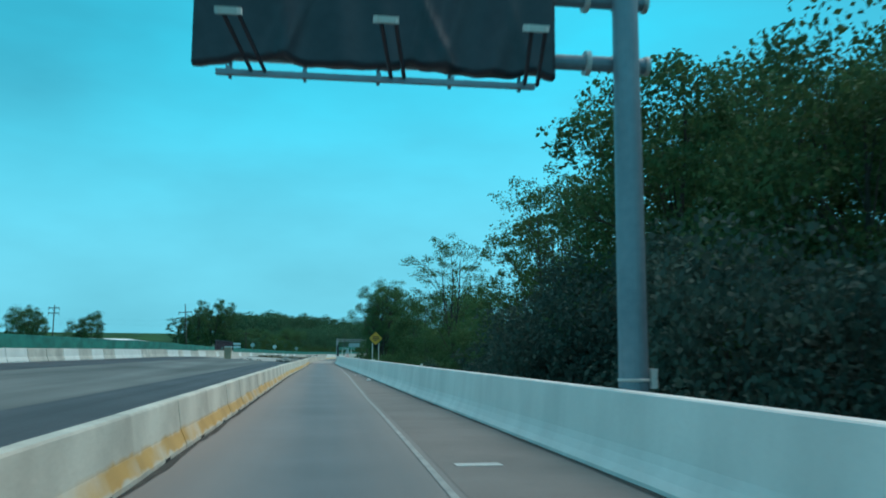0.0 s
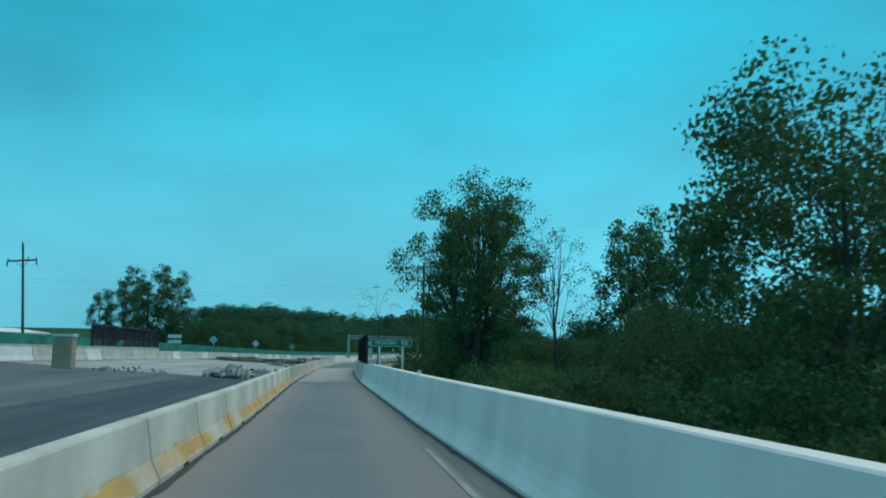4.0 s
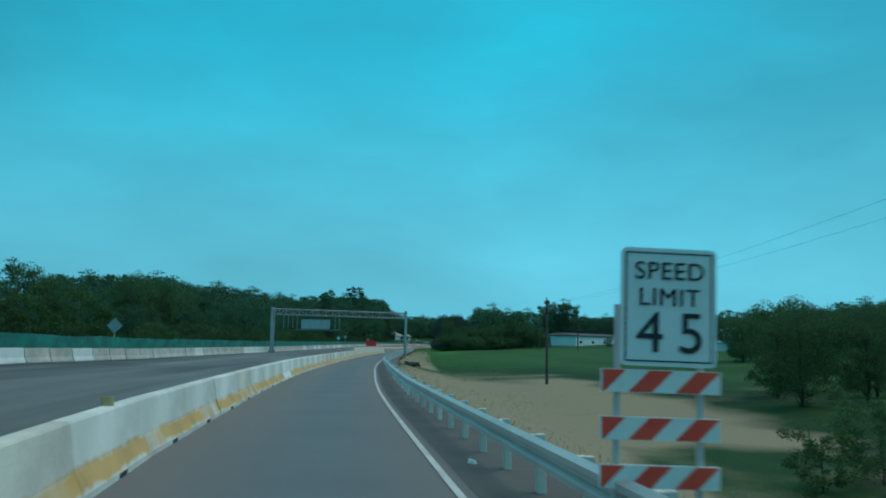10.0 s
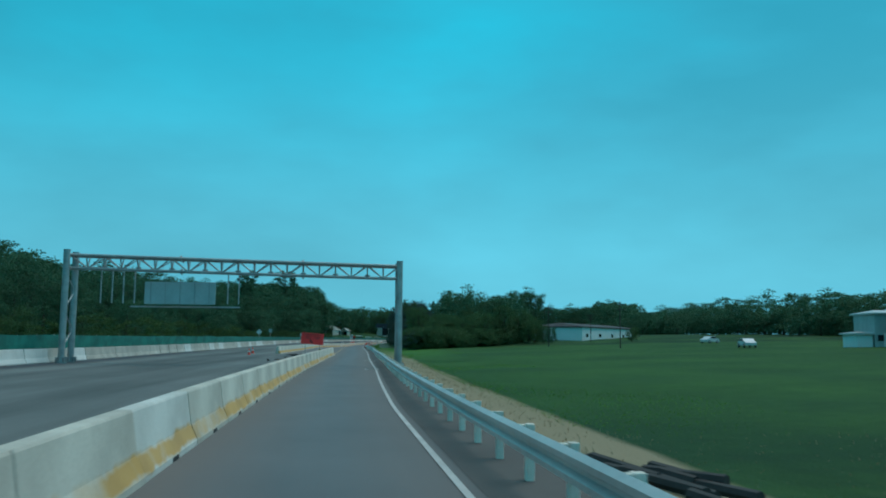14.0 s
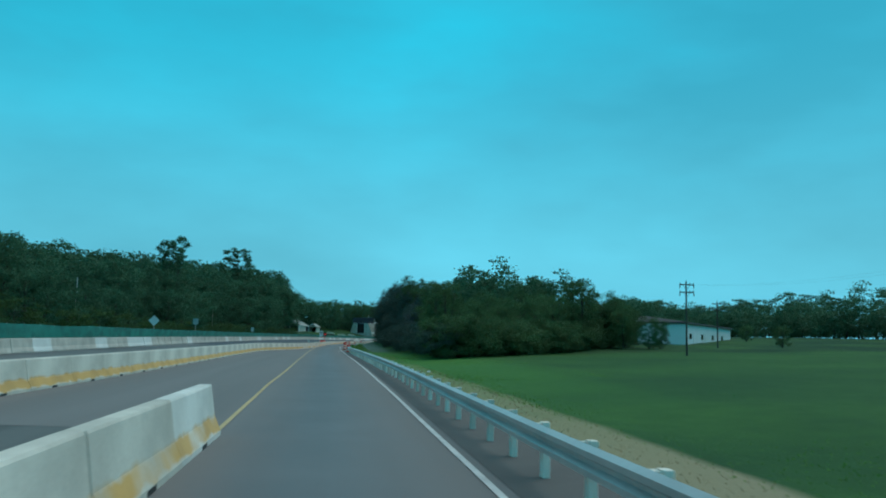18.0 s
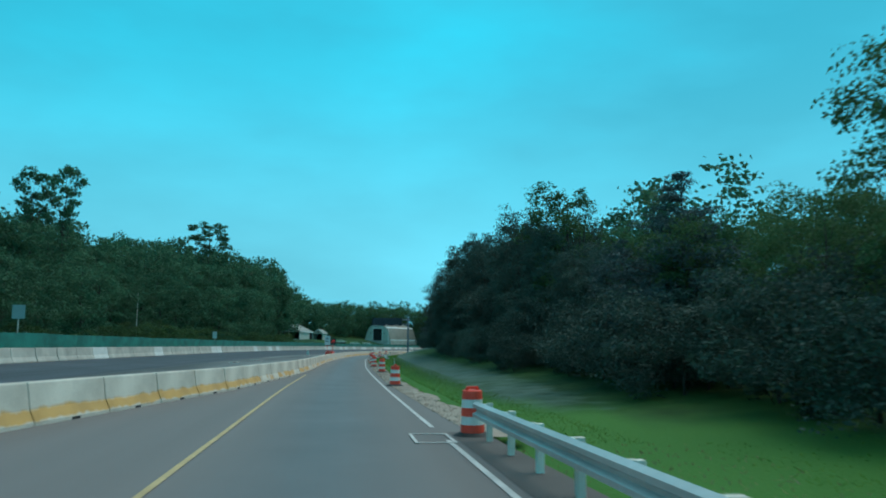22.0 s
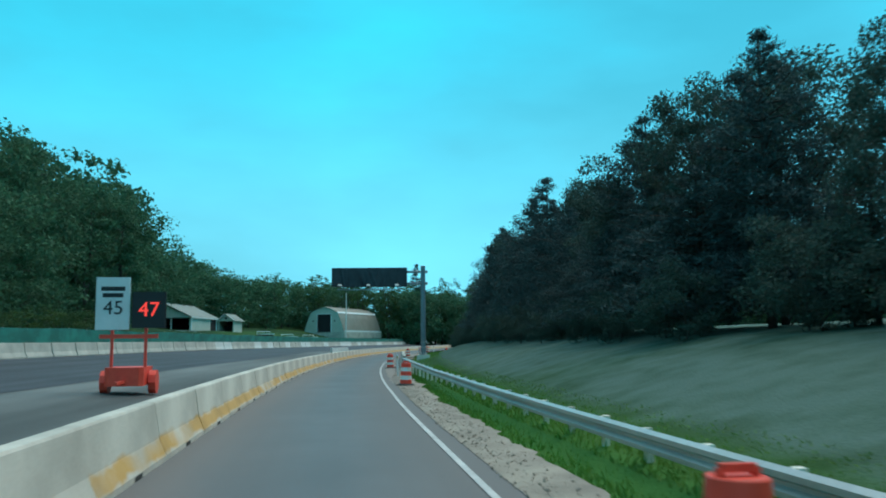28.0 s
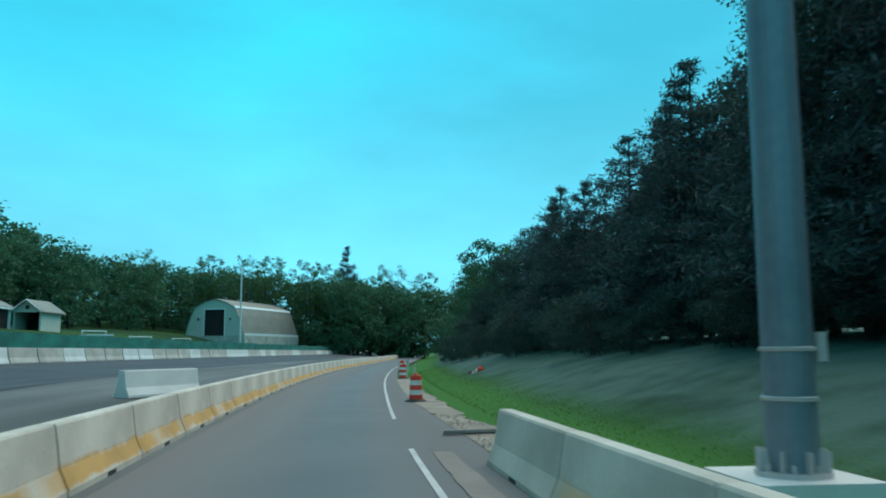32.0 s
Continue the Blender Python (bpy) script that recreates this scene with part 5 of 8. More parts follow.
def gantry(s, left, right):
    t = thing("sign_gantry", "galvanised steel box-truss sign gantry spanning the highway", "gantry", at(s, 0, 0))
    zb, zt, d = 5.68, 6.48, 1.7
    zl = road_z(s, left)
    rise = lambda x: 0.02 + 0.020 * (right - x)
    for x, z0 in ((right, -0.1), (left, zl)):
        for y in (0.0, d):
            p = part("post", Geo().tube((x, y, z0 + 0.05), (x, y, zt + rise(x) + 0.25), 0.20, n=18).tube((x, y, zt + rise(x) + 0.25), (x, y, zt + rise(x) + 0.30), 0.21, n=18), M_TRUSS, t)
            b = Geo().lathe([(0.36, z0), (0.36, z0 + 0.05)], 14, (x, y, 0))
            for i in range(8):
                a = i * math.tau / 8
                part("stiffener", Geo().box((x + 0.28 * math.cos(a), y + 0.28 * math.sin(a), z0 + 0.2), (0.16, 0.025, 0.34), Matrix.Rotation(a, 3, "Z")), M_TRUSS, p)
            part("base_plate", b, M_TRUSS, p)
            part("footing", Geo().lathe([(0.5, z0 - 0.8), (0.5, z0 + 0.0)], 16, (x, y, 0)), M_PALE, p)
        z = z0 + 0.9
        k = 0
        while z < zb - 0.4:
            y0, y1 = (0, d) if k % 2 == 0 else (d, 0)
            part("brace", Geo().tube((x, y0, z), (x, y1, z + 1.15), 0.045, n=8).box((x, y0 + (0.22 if y0 == 0 else -0.22), z), (0.06, 0.16, 0.45)), M_TRUSS, t)
            z += 1.2
            k += 1
    ya, yb, ym = 0.42, 1.22, 0.82
    for y, z in ((ya, zt), (yb, zt), (ym, zb)):
        part("chord", Geo().tube((left, y, z + rise(left)), (right, y, z + rise(right)), 0.10, n=12), M_TRUSS, t)
    for x in (left, right):
        part("head_beam", Geo().box((x, d / 2, zt + rise(x) - 0.02), (0.16, d, 0.16), None, 0.02).box((x, d / 2, zb + rise(x) - 0.02), (0.16, d, 0.16), None, 0.02), M_TRUSS, t)
    n = int(round((right - left) / 1.05))
    st = (right - left) / n
    for i in range(n):
        x0, x1 = left + i * st, left + (i + 1) * st
        r0, r1 = rise(x0), rise(x1)
        for y in (ya, yb):
            g = Geo().tube((x0, ym if i % 2 else y, (zb if i % 2 else zt) + r0), (x1, y if i % 2 else ym, (zt if i % 2 else zb) + r1), 0.04, n=6).tube((x1, ym, zb + r1), (x1, y, zt + r1), 0.045, n=6)
            part("lattice", g, M_TRUSS, t)
        if i % 2:
            part("gusset", Geo().box((x1, ym, zb + r1 + 0.1), (0.34, 0.05, 0.2)), M_TRUSS, t)
        part("cross_tie", Geo().tube((x0, ya if i % 2 else yb, zt + r0), (x1, yb if i % 2 else ya, zt + r1), 0.03, n=6), M_TRUSS, t)
    for x in (left + (right - left) * 0.33, left + (right - left) * 0.70):
        for y, z in ((ya, zt), (yb, zt), (ym, zb)):
            part("flange", Geo().tube((x - 0.05, y, z + rise(x)), (x + 0.05, y, z + rise(x)), 0.19, n=12), M_TRUSS, t)
    # panel seen from behind, with hangers and a lamp bar
    sl, sr, zp = -12.9, -8.4, 3.95
    pn = part("sign_panel", Geo().box(((sl + sr) / 2, 1.95, zp + 0.72), (sr - sl, 0.05, 1.45), None, 0.02), M_BACK, t, "grey back of an overhead sign panel")
    for i in range(5):
        x = sl + 0.4 + i * (sr - sl - 0.8) / 4
        part("stiffener", Geo().box((x, 1.9, zp + 0.72), (0.07, 0.06, 1.5)), M_TRUSS, pn)
    for x in (-15.6, -14.9, -14.2, -13.5, -7.6, -6.9):
        part("hanger", Geo().box((x, 1.85, zb - 0.85 + rise(x) / 2), (0.07, 0.07, 1.7 + rise(x))), M_TRUSS, t)
    part("lamp_bar", Geo().box((-10.4, 2.5, zp - 0.15), (7.0, 0.12, 0.1)), M_TRUSS, t)
    return t


gantry(329.0, -17.2, 3.50)


def glyphs(text, size, spacing):
    cu = bpy.data.curves.new("letter", "FONT")
    cu.body, cu.size, cu.align_x, cu.align_y, cu.extrude, cu.space_character = text, size, "LEFT", "CENTER", 0.004, spacing
    tmp = bpy.data.objects.new("letter", cu)
    me = bpy.data.meshes.new_from_object(tmp)
    bpy.data.objects.remove(tmp)
    return me


def lettering(name, text, size, mat, parent, m, spacing=1.0):
    """A centred word, each letter a part of its own."""
    right = lambda me: max(v.co.x for v in me.vertices)
    wide = right(glyphs(text, size, spacing))
    for k, ch in enumerate(text):
        if ch == " ":
            continue
        me = glyphs(ch, size, 1.0)
        me.materials.append(mat)
        shift = right(glyphs(text[:k + 1], size, spacing)) - right(me) - wide / 2
        ob = new(name, me)
        ob.parent, ob.matrix_basis = parent, m @ Matrix.Translation((shift, 0, 0))


UP = Matrix.Rotation(radians(90), 4, "X")


def sheet(w, h, d=0.006, r=0.05):
    """A sign plate in the x-z plane with rounded corners, front towards -y."""
    o = []
    for cx, cz, a0 in ((w / 2 - r, h / 2 - r, 0), (-w / 2 + r, h / 2 - r, 90), (-w / 2 + r, -h / 2 + r, 180), (w / 2 - r, -h / 2 + r, 270)):
        for k in range(5):
            a = radians(a0 + k * 22.5)
            o.append((cx + r * math.cos(a), cz + r * math.sin(a)))
    return Geo().prism(o, d)


def board(w, h, c, turn=0.0):
    return Geo().box(c, (w, 0.004, h), Matrix.Rotation(radians(turn), 3, "Y"))


# road-name sign beside the bridge
a, b = P(129.2, 2.45), P(130.2, 4.95)
t = thing("road_name_sign", "green road-name sign with white letters on two grey posts", "sign", pose((a.x + b.x) / 2, (a.y + b.y) / 2, 0, 0, 0, math.degrees(math.atan2(b.y - a.y, b.x - a.x))))
W = (b - a).length
for x in (-W * 0.28, W * 0.28):
    part("post", Geo().box((x, 0.06, 0.0), (0.10, 0.10, 4.3), None, 0.015), M_GPOST, t)
pl = part("sign_plate", sheet(W, 0.46, 0.01, 0.05), M_GSIGN, t, m=pose(0, 0, 2.32))
part("border", Geo().box((0, -0.003, 0.205), (W - 0.1, 0.004, 0.018)).box((0, -0.003, -0.205), (W - 0.1, 0.004, 0.018)).box((W / 2 - 0.05, -0.003, 0), (0.018, 0.004, 0.41)).box((-W / 2 + 0.05, -0.003, 0), (0.018, 0.004, 0.41)), M_WSIGN, pl)
for word, x in (("MCKEAN", -0.38), ("RD", 0.85)):
    lettering("letter", word, 0.32, M_WSIGN, pl, Matrix.Translation((x, -0.006, 0)) @ UP, 1.08)

# amber warning diamond, its lines too faint to read
t = thing("warning_sign", "amber diamond warning sign on two grey posts behind the wall", "sign", at(65.7, 4.05, 0, -4))
for x in (-0.25, 0.25):
    part("post", Geo().box((x, 0.05, 0.4), (0.07, 0.05, 4.0), None, 0.01), M_GPOST, t)
pl = part("sign_plate", sheet(0.73, 0.73, 0.008, 0.05), M_YSIGN, t, m=pose(0, 0, 2.80, 0, 45, 0))
for z, w in ((0.12, 0.46), (-0.03, 0.56), (-0.16, 0.24)):
    part("line_of_text", Geo().box((0, -0.004, 0), (w, 0.004, 0.075)), M_INK, pl, m=Matrix.Rotation(radians(-45), 4, "Y") @ Matrix.Translation((0, 0, z)))

# speed limit on a striped barricade
t = thing("barricade_sign", "white speed limit sign on an orange-striped barricade", "sign", at(206.2, 2.55, -0.45, -3, 0, 1.5))
for x in (-0.34, 0.34):
    part("post", Geo().box((x, 0.05, 1.2), (0.05, 0.05, 2.6), None, 0.01), M_GALV, t)
    part("foot", Geo().box((x, 0.05, 0.03), (0.08, 1.4, 0.06), None, 0.01), M_GALV, t)


def stripes(w, h, y=-0.004, pitch=0.42):
    g = Geo()
    k = -w / 2 - h
    while k < w / 2:
        q = []
        for u, v in ((k, -h / 2), (k + pitch / 2, -h / 2), (k + pitch / 2 + h, h / 2), (k + h, h / 2)):
            q.append((max(-w / 2, min(w / 2, u)), y, v))
        if q[1][0] - q[0][0] > 0.01 or q[2][0] - q[3][0] > 0.01:
            g.add(q, [(0, 1, 2, 3)])
        k += pitch
    return g


for z in (1.90, 1.53, 1.16):
    bd = part("board", Geo().box((0, 0, 0), (0.97, 0.03, 0.18), None, 0.01), M_DRUMWHITE, t, m=pose(0, 0.0, z))
    part("stripes", stripes(0.95, 0.17, -0.018, 0.38), M_ORANGE, bd)
pl = part("sign_plate", sheet(0.78, 0.94, 0.01, 0.05), M_WSIGN, t, m=pose(0.05, -0.03, 2.49))
part("border", Geo().box((0, -0.003, 0.43), (0.70, 0.004, 0.012)).box((0, -0.003, -0.43), (0.70, 0.004, 0.012)).box((0.35, -0.003, 0), (0.012, 0.004, 0.86)).box((-0.35, -0.003, 0), (0.012, 0.004, 0.86)), M_INK, pl)
for text, z, size in (("SPEED", 0.28, 0.20), ("LIMIT", 0.07, 0.20), ("45", -0.22, 0.46)):
    lettering("letter", text, size, M_INK, pl, Matrix.Translation((0, -0.008, z)) @ UP, 1.45 if size > 0.3 else 1.08)

# red pull-off sign
t = thing("pull_off_sign", "red-orange emergency pull-off sign with black letters and arrow", "sign", at(347.8, -2.98, 0, 4, 0, 0))
for x in (-0.6, 0.6):
    part("post", Geo().box((x, 0.05, 0.75), (0.06, 0.06, 1.5), None, 0.01), M_GALV, t)
    part("foot", Geo().box((x, 0.05, 0.03), (0.1, 0.9, 0.06), None, 0.01), M_GALV, t)
pl = part("sign_plate", sheet(1.9, 0.96, 0.01, 0.05), M_REDSIGN, t, m=pose(0, 0, 1.80, 0, 4.2, 0))
lettering("letter", "EMERGENCY", 0.24, M_INK, pl, Matrix.Translation((0, -0.008, 0.30)) @ UP, 1.05)
lettering("letter", "PULL - OFF", 0.24, M_INK, pl, Matrix.Translation((0, -0.008, 0.05)) @ UP, 1.05)
ar = Geo().add([(-0.16, -0.005, 0.0), (0.02, -0.005, -0.02), (-0.03, -0.005, -0.07), (0.14, -0.005, -0.24), (0.07, -0.005, -0.30), (-0.09, -0.005, -0.13), (-0.14, -0.005, -0.18)], [(0, 6, 5, 4, 3, 2, 1)])
part("arrow", ar, M_INK, pl, m=pose(-0.05, 0, -0.12))


# dark broken asphalt beside the barrier on the closed deck
DEBRIS_SPOTS = ((349, -4.1), (351.5, -4.3), (353.4, -4.5), (356, -4.5), (359, -4.8), (362, -5.2), (345, -5.0), (366, -5.8))


# ---- drums, cones, delineators ----
def drum_master():
    t = thing("traffic_drum", "orange and white banded traffic drum on a black rubber base", "drum", None, "drums along the lane edge")
    r = lambda z: 0.245 - 0.055 * z
    for i in range(5):
        z0, z1 = 0.10 + i * 0.162, 0.10 + (i + 1) * 0.162
        part("band", Geo().lathe([(r(z0), z0), (r(z0) - 0.004, z0 + 0.01), (r(z1) - 0.004, z1 - 0.01), (r(z1) - 0.012, z1)], 20), M_ORANGE if i % 2 == 0 else M_DRUMWHITE, t, smooth=False)
    part("handle", Geo().box((0, 0, 0.96), (0.26, 0.06, 0.05), None, 0.02).box((-0.12, 0, 0.92), (0.04, 0.05, 0.08)).box((0.12, 0, 0.92), (0.04, 0.05, 0.08)), M_ORANGE, t)
    part("base", Geo().lathe([(0.40, 0.0), (0.40, 0.03), (0.30, 0.09), (0.25, 0.11)], 20), M_RUBBER, t)
    return t


DRUMS = [(458.3, 2.7), (479.4, 2.46), (499.9, 2.64), (515.9, 2.42), (532.0, 2.44), (548.1, 2.42), (561.8, 2.38), (575.8, 2.34), (604.3, 2.42), (627.1, 2.02), (675.4, 2.3), (699, 2.6), (716, 2.6)]
d0 = drum_master()
d0.matrix_basis = at(DRUMS[0][0], DRUMS[0][1], -0.03, 20, 2, -2)
for s, o in DRUMS[1:]:
    copy_thing(d0, at(s, o, -0.02, rng.uniform(0, 360), rng.uniform(-1, 1), rng.uniform(-1, 1)))
tagged(copy_thing(d0, at(694, 6.5, ground_z(694, 6.5) - 0.25, 30, 60, 0)), "orange traffic drum fallen on the grass bank")


def cone_master():
    t = thing("traffic_cone", "orange traffic cone with a white collar on the closed lane", "cone", None, "cones on the closed lane")
    part("cone", Geo().lathe([(0.15, 0.03), (0.09, 0.36), (0.085, 0.37), (0.03, 0.70), (0.02, 0.71)], 14), M_ORANGE, t)
    part("collar", Geo().lathe([(0.104, 0.30), (0.107, 0.31), (0.088, 0.43), (0.083, 0.44)], 14), M_DRUMWHITE, t)
    part("base", Geo().box((0, 0, 0.015), (0.36, 0.36, 0.03), None, 0.04), M_ORANGE, t)
    return t


c0 = cone_master()
CONES = [(363, -10.3), (371, -11)]
c0.matrix_basis = at(*CONES[0], road_z(*CONES[0]))
for s, o in CONES[1:]:
    copy_thing(c0, at(s, o, road_z(s, o), rng.uniform(0, 90)))


def delineator_master():
    t = thing("delineator_post", "slim white roadside delineator post", "delineator", None, "delineator posts")
    part("post", Geo().box((0, 0, 0.6), (0.09, 0.03, 1.2), None, 0.012), M_WSIGN, t)
    part("reflector", Geo().box((0, -0.018, 1.08), (0.07, 0.006, 0.12)), M_YELLOW, t)
    return t


p0 = delineator_master()
p0.matrix_basis = at(560.5, 2.3, -0.03, 0, 0, 2)
for s, o, z in ((522.0, 4.5, -0.55), (613.5, 2.4, -0.12), (690, 3.0, -0.12), (706, 3.0, -0.12), (724, 3.1, -0.12)):
    copy_thing(p0, at(s, o, z, 0, 0, rng.uniform(-3, 3)))


# ---- signs beyond the far barrier ----
def post_sign(name, label, s, off, z, plate, mat, height, turn=180, diamond=False, cat="sign"):
    t = thing(name, label, cat, at(s, off, ground_z(s, off), turn))
    part("post", Geo().box((0, 0.05, z / 2), (0.08, 0.06, z), None, 0.01), M_GPOST, t)
    part("sign_plate", sheet(plate[0], plate[1], 0.008, 0.05), mat, t, m=pose(0, 0, z - (0.0 if diamond else plate[1] / 2), 0, 45 if diamond else 0, 0))
    return t


for s, m, sz, o in ((205, M_BACK, 0.9, -20.2), (232, M_WSIGN, 0.95, -19.3), (270, M_BACK, 0.9, -20.1), (457, M_WSIGN, 0.9, -20.2)):
    post_sign("diamond_sign", "pale diamond sign plate seen from behind on a post", s, o, 2.9, (sz, sz), m, 3, 0, True)
post_sign("small_sign", "small white sign plate on a post beyond the barrier", 580, -23.6, 3.2, (0.7, 1.1), M_WSIGN, 3, 0)
post_sign("small_sign", "grey sign back on a post at the wood's edge", 505, -23.5, 3.9, (0.9, 1.0), M_BACK, 3, 0)
t = thing("twin_sign", "two stacked white sign plates on a post", "sign", at(183, -19.9, ground_z(183, -19.9)))
part("post", Geo().box((0, 0.05, 1.5), (0.08, 0.06, 3.0), None, 0.01), M_GPOST, t)
for z in (2.2, 2.85):
    part("sign_plate", sheet(1.6, 0.42, 0.008, 0.03), M_WSIGN, t, m=pose(0, 0, z))
t = thing("utility_box", "tan utility cabinet with a pale lid behind the barrier", "cabinet", at(128, -14.0, road_z(128, -14.0)))
part("body", Geo().box((0, 0, 0.85), (1.0, 0.8, 1.7), None, 0.04), M_PLANK, t)
part("lid", Geo().box((0, 0, 1.76), (1.1, 0.9, 0.14), None, 0.03), M_PALE, t)


# ---- speed display trailer ----
t = thing("speed_trailer", "red speed display trailer on the closed carriageway", "trailer", at(597, -6.4, road_z(597, -6.4), 4))
part("body", Geo().box((0, 0.5, 0.55), (1.1, 1.8, 0.55), None, 0.12), M_ORANGE, t, "red trailer body")
part("drawbar", Geo().box((0, -0.9, 0.4), (0.1, 1.2, 0.08)), M_ORANGE, t)
for x in (-0.7, 0.7):
    w = part("wheel", Geo().tube((x - 0.09, 0.6, 0.32), (x + 0.09, 0.6, 0.32), 0.32, n=18), M_RUBBER, t)
    part("fender", Geo().tube((x - 0.11, 0.6, 0.36), (x + 0.11, 0.6, 0.36), 0.37, 0.37, 10), M_ORANGE, w)
    part("mast", Geo().box((x * 0.7, 0.3, 1.5), (0.08, 0.08, 1.6)), M_ORANGE, t)
part("crossbar", Geo().box((0, 0.3, 1.75), (1.7, 0.1, 0.12)), M_ORANGE, t)
a = part("limit_panel", Geo().box((-0.48, 0.2, 2.75), (1.0, 0.06, 1.6), None, 0.03), M_WSIGN, t)
lettering("letter", "45", 0.6, M_INK, a, Matrix.Translation((-0.48, 0.165, 2.6)) @ UP)
part("line_of_text", Geo().box((-0.48, 0.168, 3.2), (0.7, 0.004, 0.13)).box((-0.48, 0.168, 3.0), (0.6, 0.004, 0.13)), M_INK, a)
a = part("display_panel", Geo().box((0.58, 0.2, 2.55), (1.0, 0.12, 1.1), None, 0.03), M_INK, t)
lettering("digit", "47", 0.62, M_LED, a, Matrix.Translation((0.58, 0.135, 2.55)) @ UP)


# ---- rubble and lumber on the deck ----
def rubble(s0, s1, o0, o1, n, big, label):
    g = Geo()
    r = random.Random(int(s0))
    for _ in range(n):
        s, o = r.uniform(s0, s1), r.uniform(o0, o1)
        q = 1 - ((o - (o0 + o1) / 2) / ((o1 - o0) / 2)) ** 2
        z = road_z(s, o) + 0.01 + r.random() * 0.7 * max(0.0, q) * big
        d = [r.uniform(0.12, 0.55) * big for _ in range(3)]
        p = P(s, o, z)
        k = len(g.v)
        g.box(p, d, Euler((r.uniform(-0.7, 0.7), r.uniform(-0.7, 0.7), r.uniform(0, 6))).to_matrix(), min(d[0], d[1]) * 0.3)
        c = sum(d) / 3 * 0.22
        g.v[k:] = [(x + r.uniform(-c, c), y + r.uniform(-c, c), z_ + r.uniform(-c, c)) for x, y, z_ in g.v[k:]]
    tagged(part("rubble_heap", g, M_RUBBLE, None), label, "rubble", kind="stuff")


rubble(129.6, 133.6, -7.0, -4.4, 130, 0.85, "heap of broken concrete lumps on the closed carriageway")
rubble(133.5, 141.0, -5.4, -3.4, 120, 0.5, "spread of smaller broken concrete along the barrier")
rubble(174, 184, -8.2, -3.6, 115, 0.40, "broken grey concrete rubble beside the barrier")
rubble(128, 132, -13, -9, 40, 0.35, "broken concrete debris on the dark pavement")
for s, o in DEBRIS_SPOTS:
    g, r = Geo(), random.Random(int(s))
    for _ in range(16):
        d = [r.uniform(0.08, 0.5), r.uniform(0.08, 0.3), r.uniform(0.02, 0.10)]
        q, w = r.gauss(0, 1.1), r.gauss(0, 0.45)
        g.box(P(s + q, o + w, road_z(s + q, o + w) + 0.02 + r.random() * 0.06), d, Euler((r.uniform(-0.3, 0.3), r.uniform(-0.3, 0.3), r.uniform(0, 6))).to_matrix(), 0.02)
    tagged(part("asphalt_debris", g, M_RUBBER, None), "dark pile of torn asphalt lumps on the closed deck", "debris", kind="stuff")
for k in range(9):
    s, o = 187.5 + rng.uniform(0, 5), -6.5 - k * 1.05 + rng.uniform(-0.3, 0.3)
    t = thing("lumber_stack", "stack of formwork boards on the closed deck", "lumber", at(s, o, road_z(s, o), rng.uniform(40, 130)), "stacks on the deck")
    for j in range(rng.randint(3, 6)):
        part("board", Geo().box((rng.uniform(-0.2, 0.2), rng.uniform(-0.3, 0.3), 0.06 + 0.09 * j), (0.7 + rng.random() * 0.3, 3.0, 0.085), Matrix.Rotation(rng.uniform(-0.1, 0.1), 3, "Z")), M_PLANK if k % 3 else M_INK, t)
for s, o, l in ((170, -5.2, 2.2), (176, -6.5, 3.4), (149, -6.2, 1.6), (181, -7.6, 2.6), (352, -3.2, 1.4), (355, -3.6, 1.0)):
    g = Geo().tube((0, 0, 0.03), (0, l, 0.03), 0.03, n=6).box((0, 0, 0.09), (0.35, 0.25, 0.16), None, 0.06)
    tagged(part("debris", g, M_RUBBER, None, m=at(s, o, road_z(s, o) + 0.012, rng.uniform(60, 120))), "dark bent bar and rag on the pavement", "debris")
for s, o in ((171.5, -3.7), (186.5, -3.3)):
    t = thing("sawhorse", "dark weathered timber trestle beside the barrier", "trestle", at(s, o, road_z(s, o), 30))
    for x in (-0.4, 0.4):
        part("leg", Geo().tube((x, -0.3, 0), (x * 0.8, 0.05, 1.05), 0.05, n=6).tube((x, 0.35, 0), (x * 0.8, 0, 1.05), 0.05, n=6), M_WOOD, t)
    part("beam", Geo().box((0, 0.02, 1.0), (1.1, 0.12, 0.12)), M_WOOD, t)


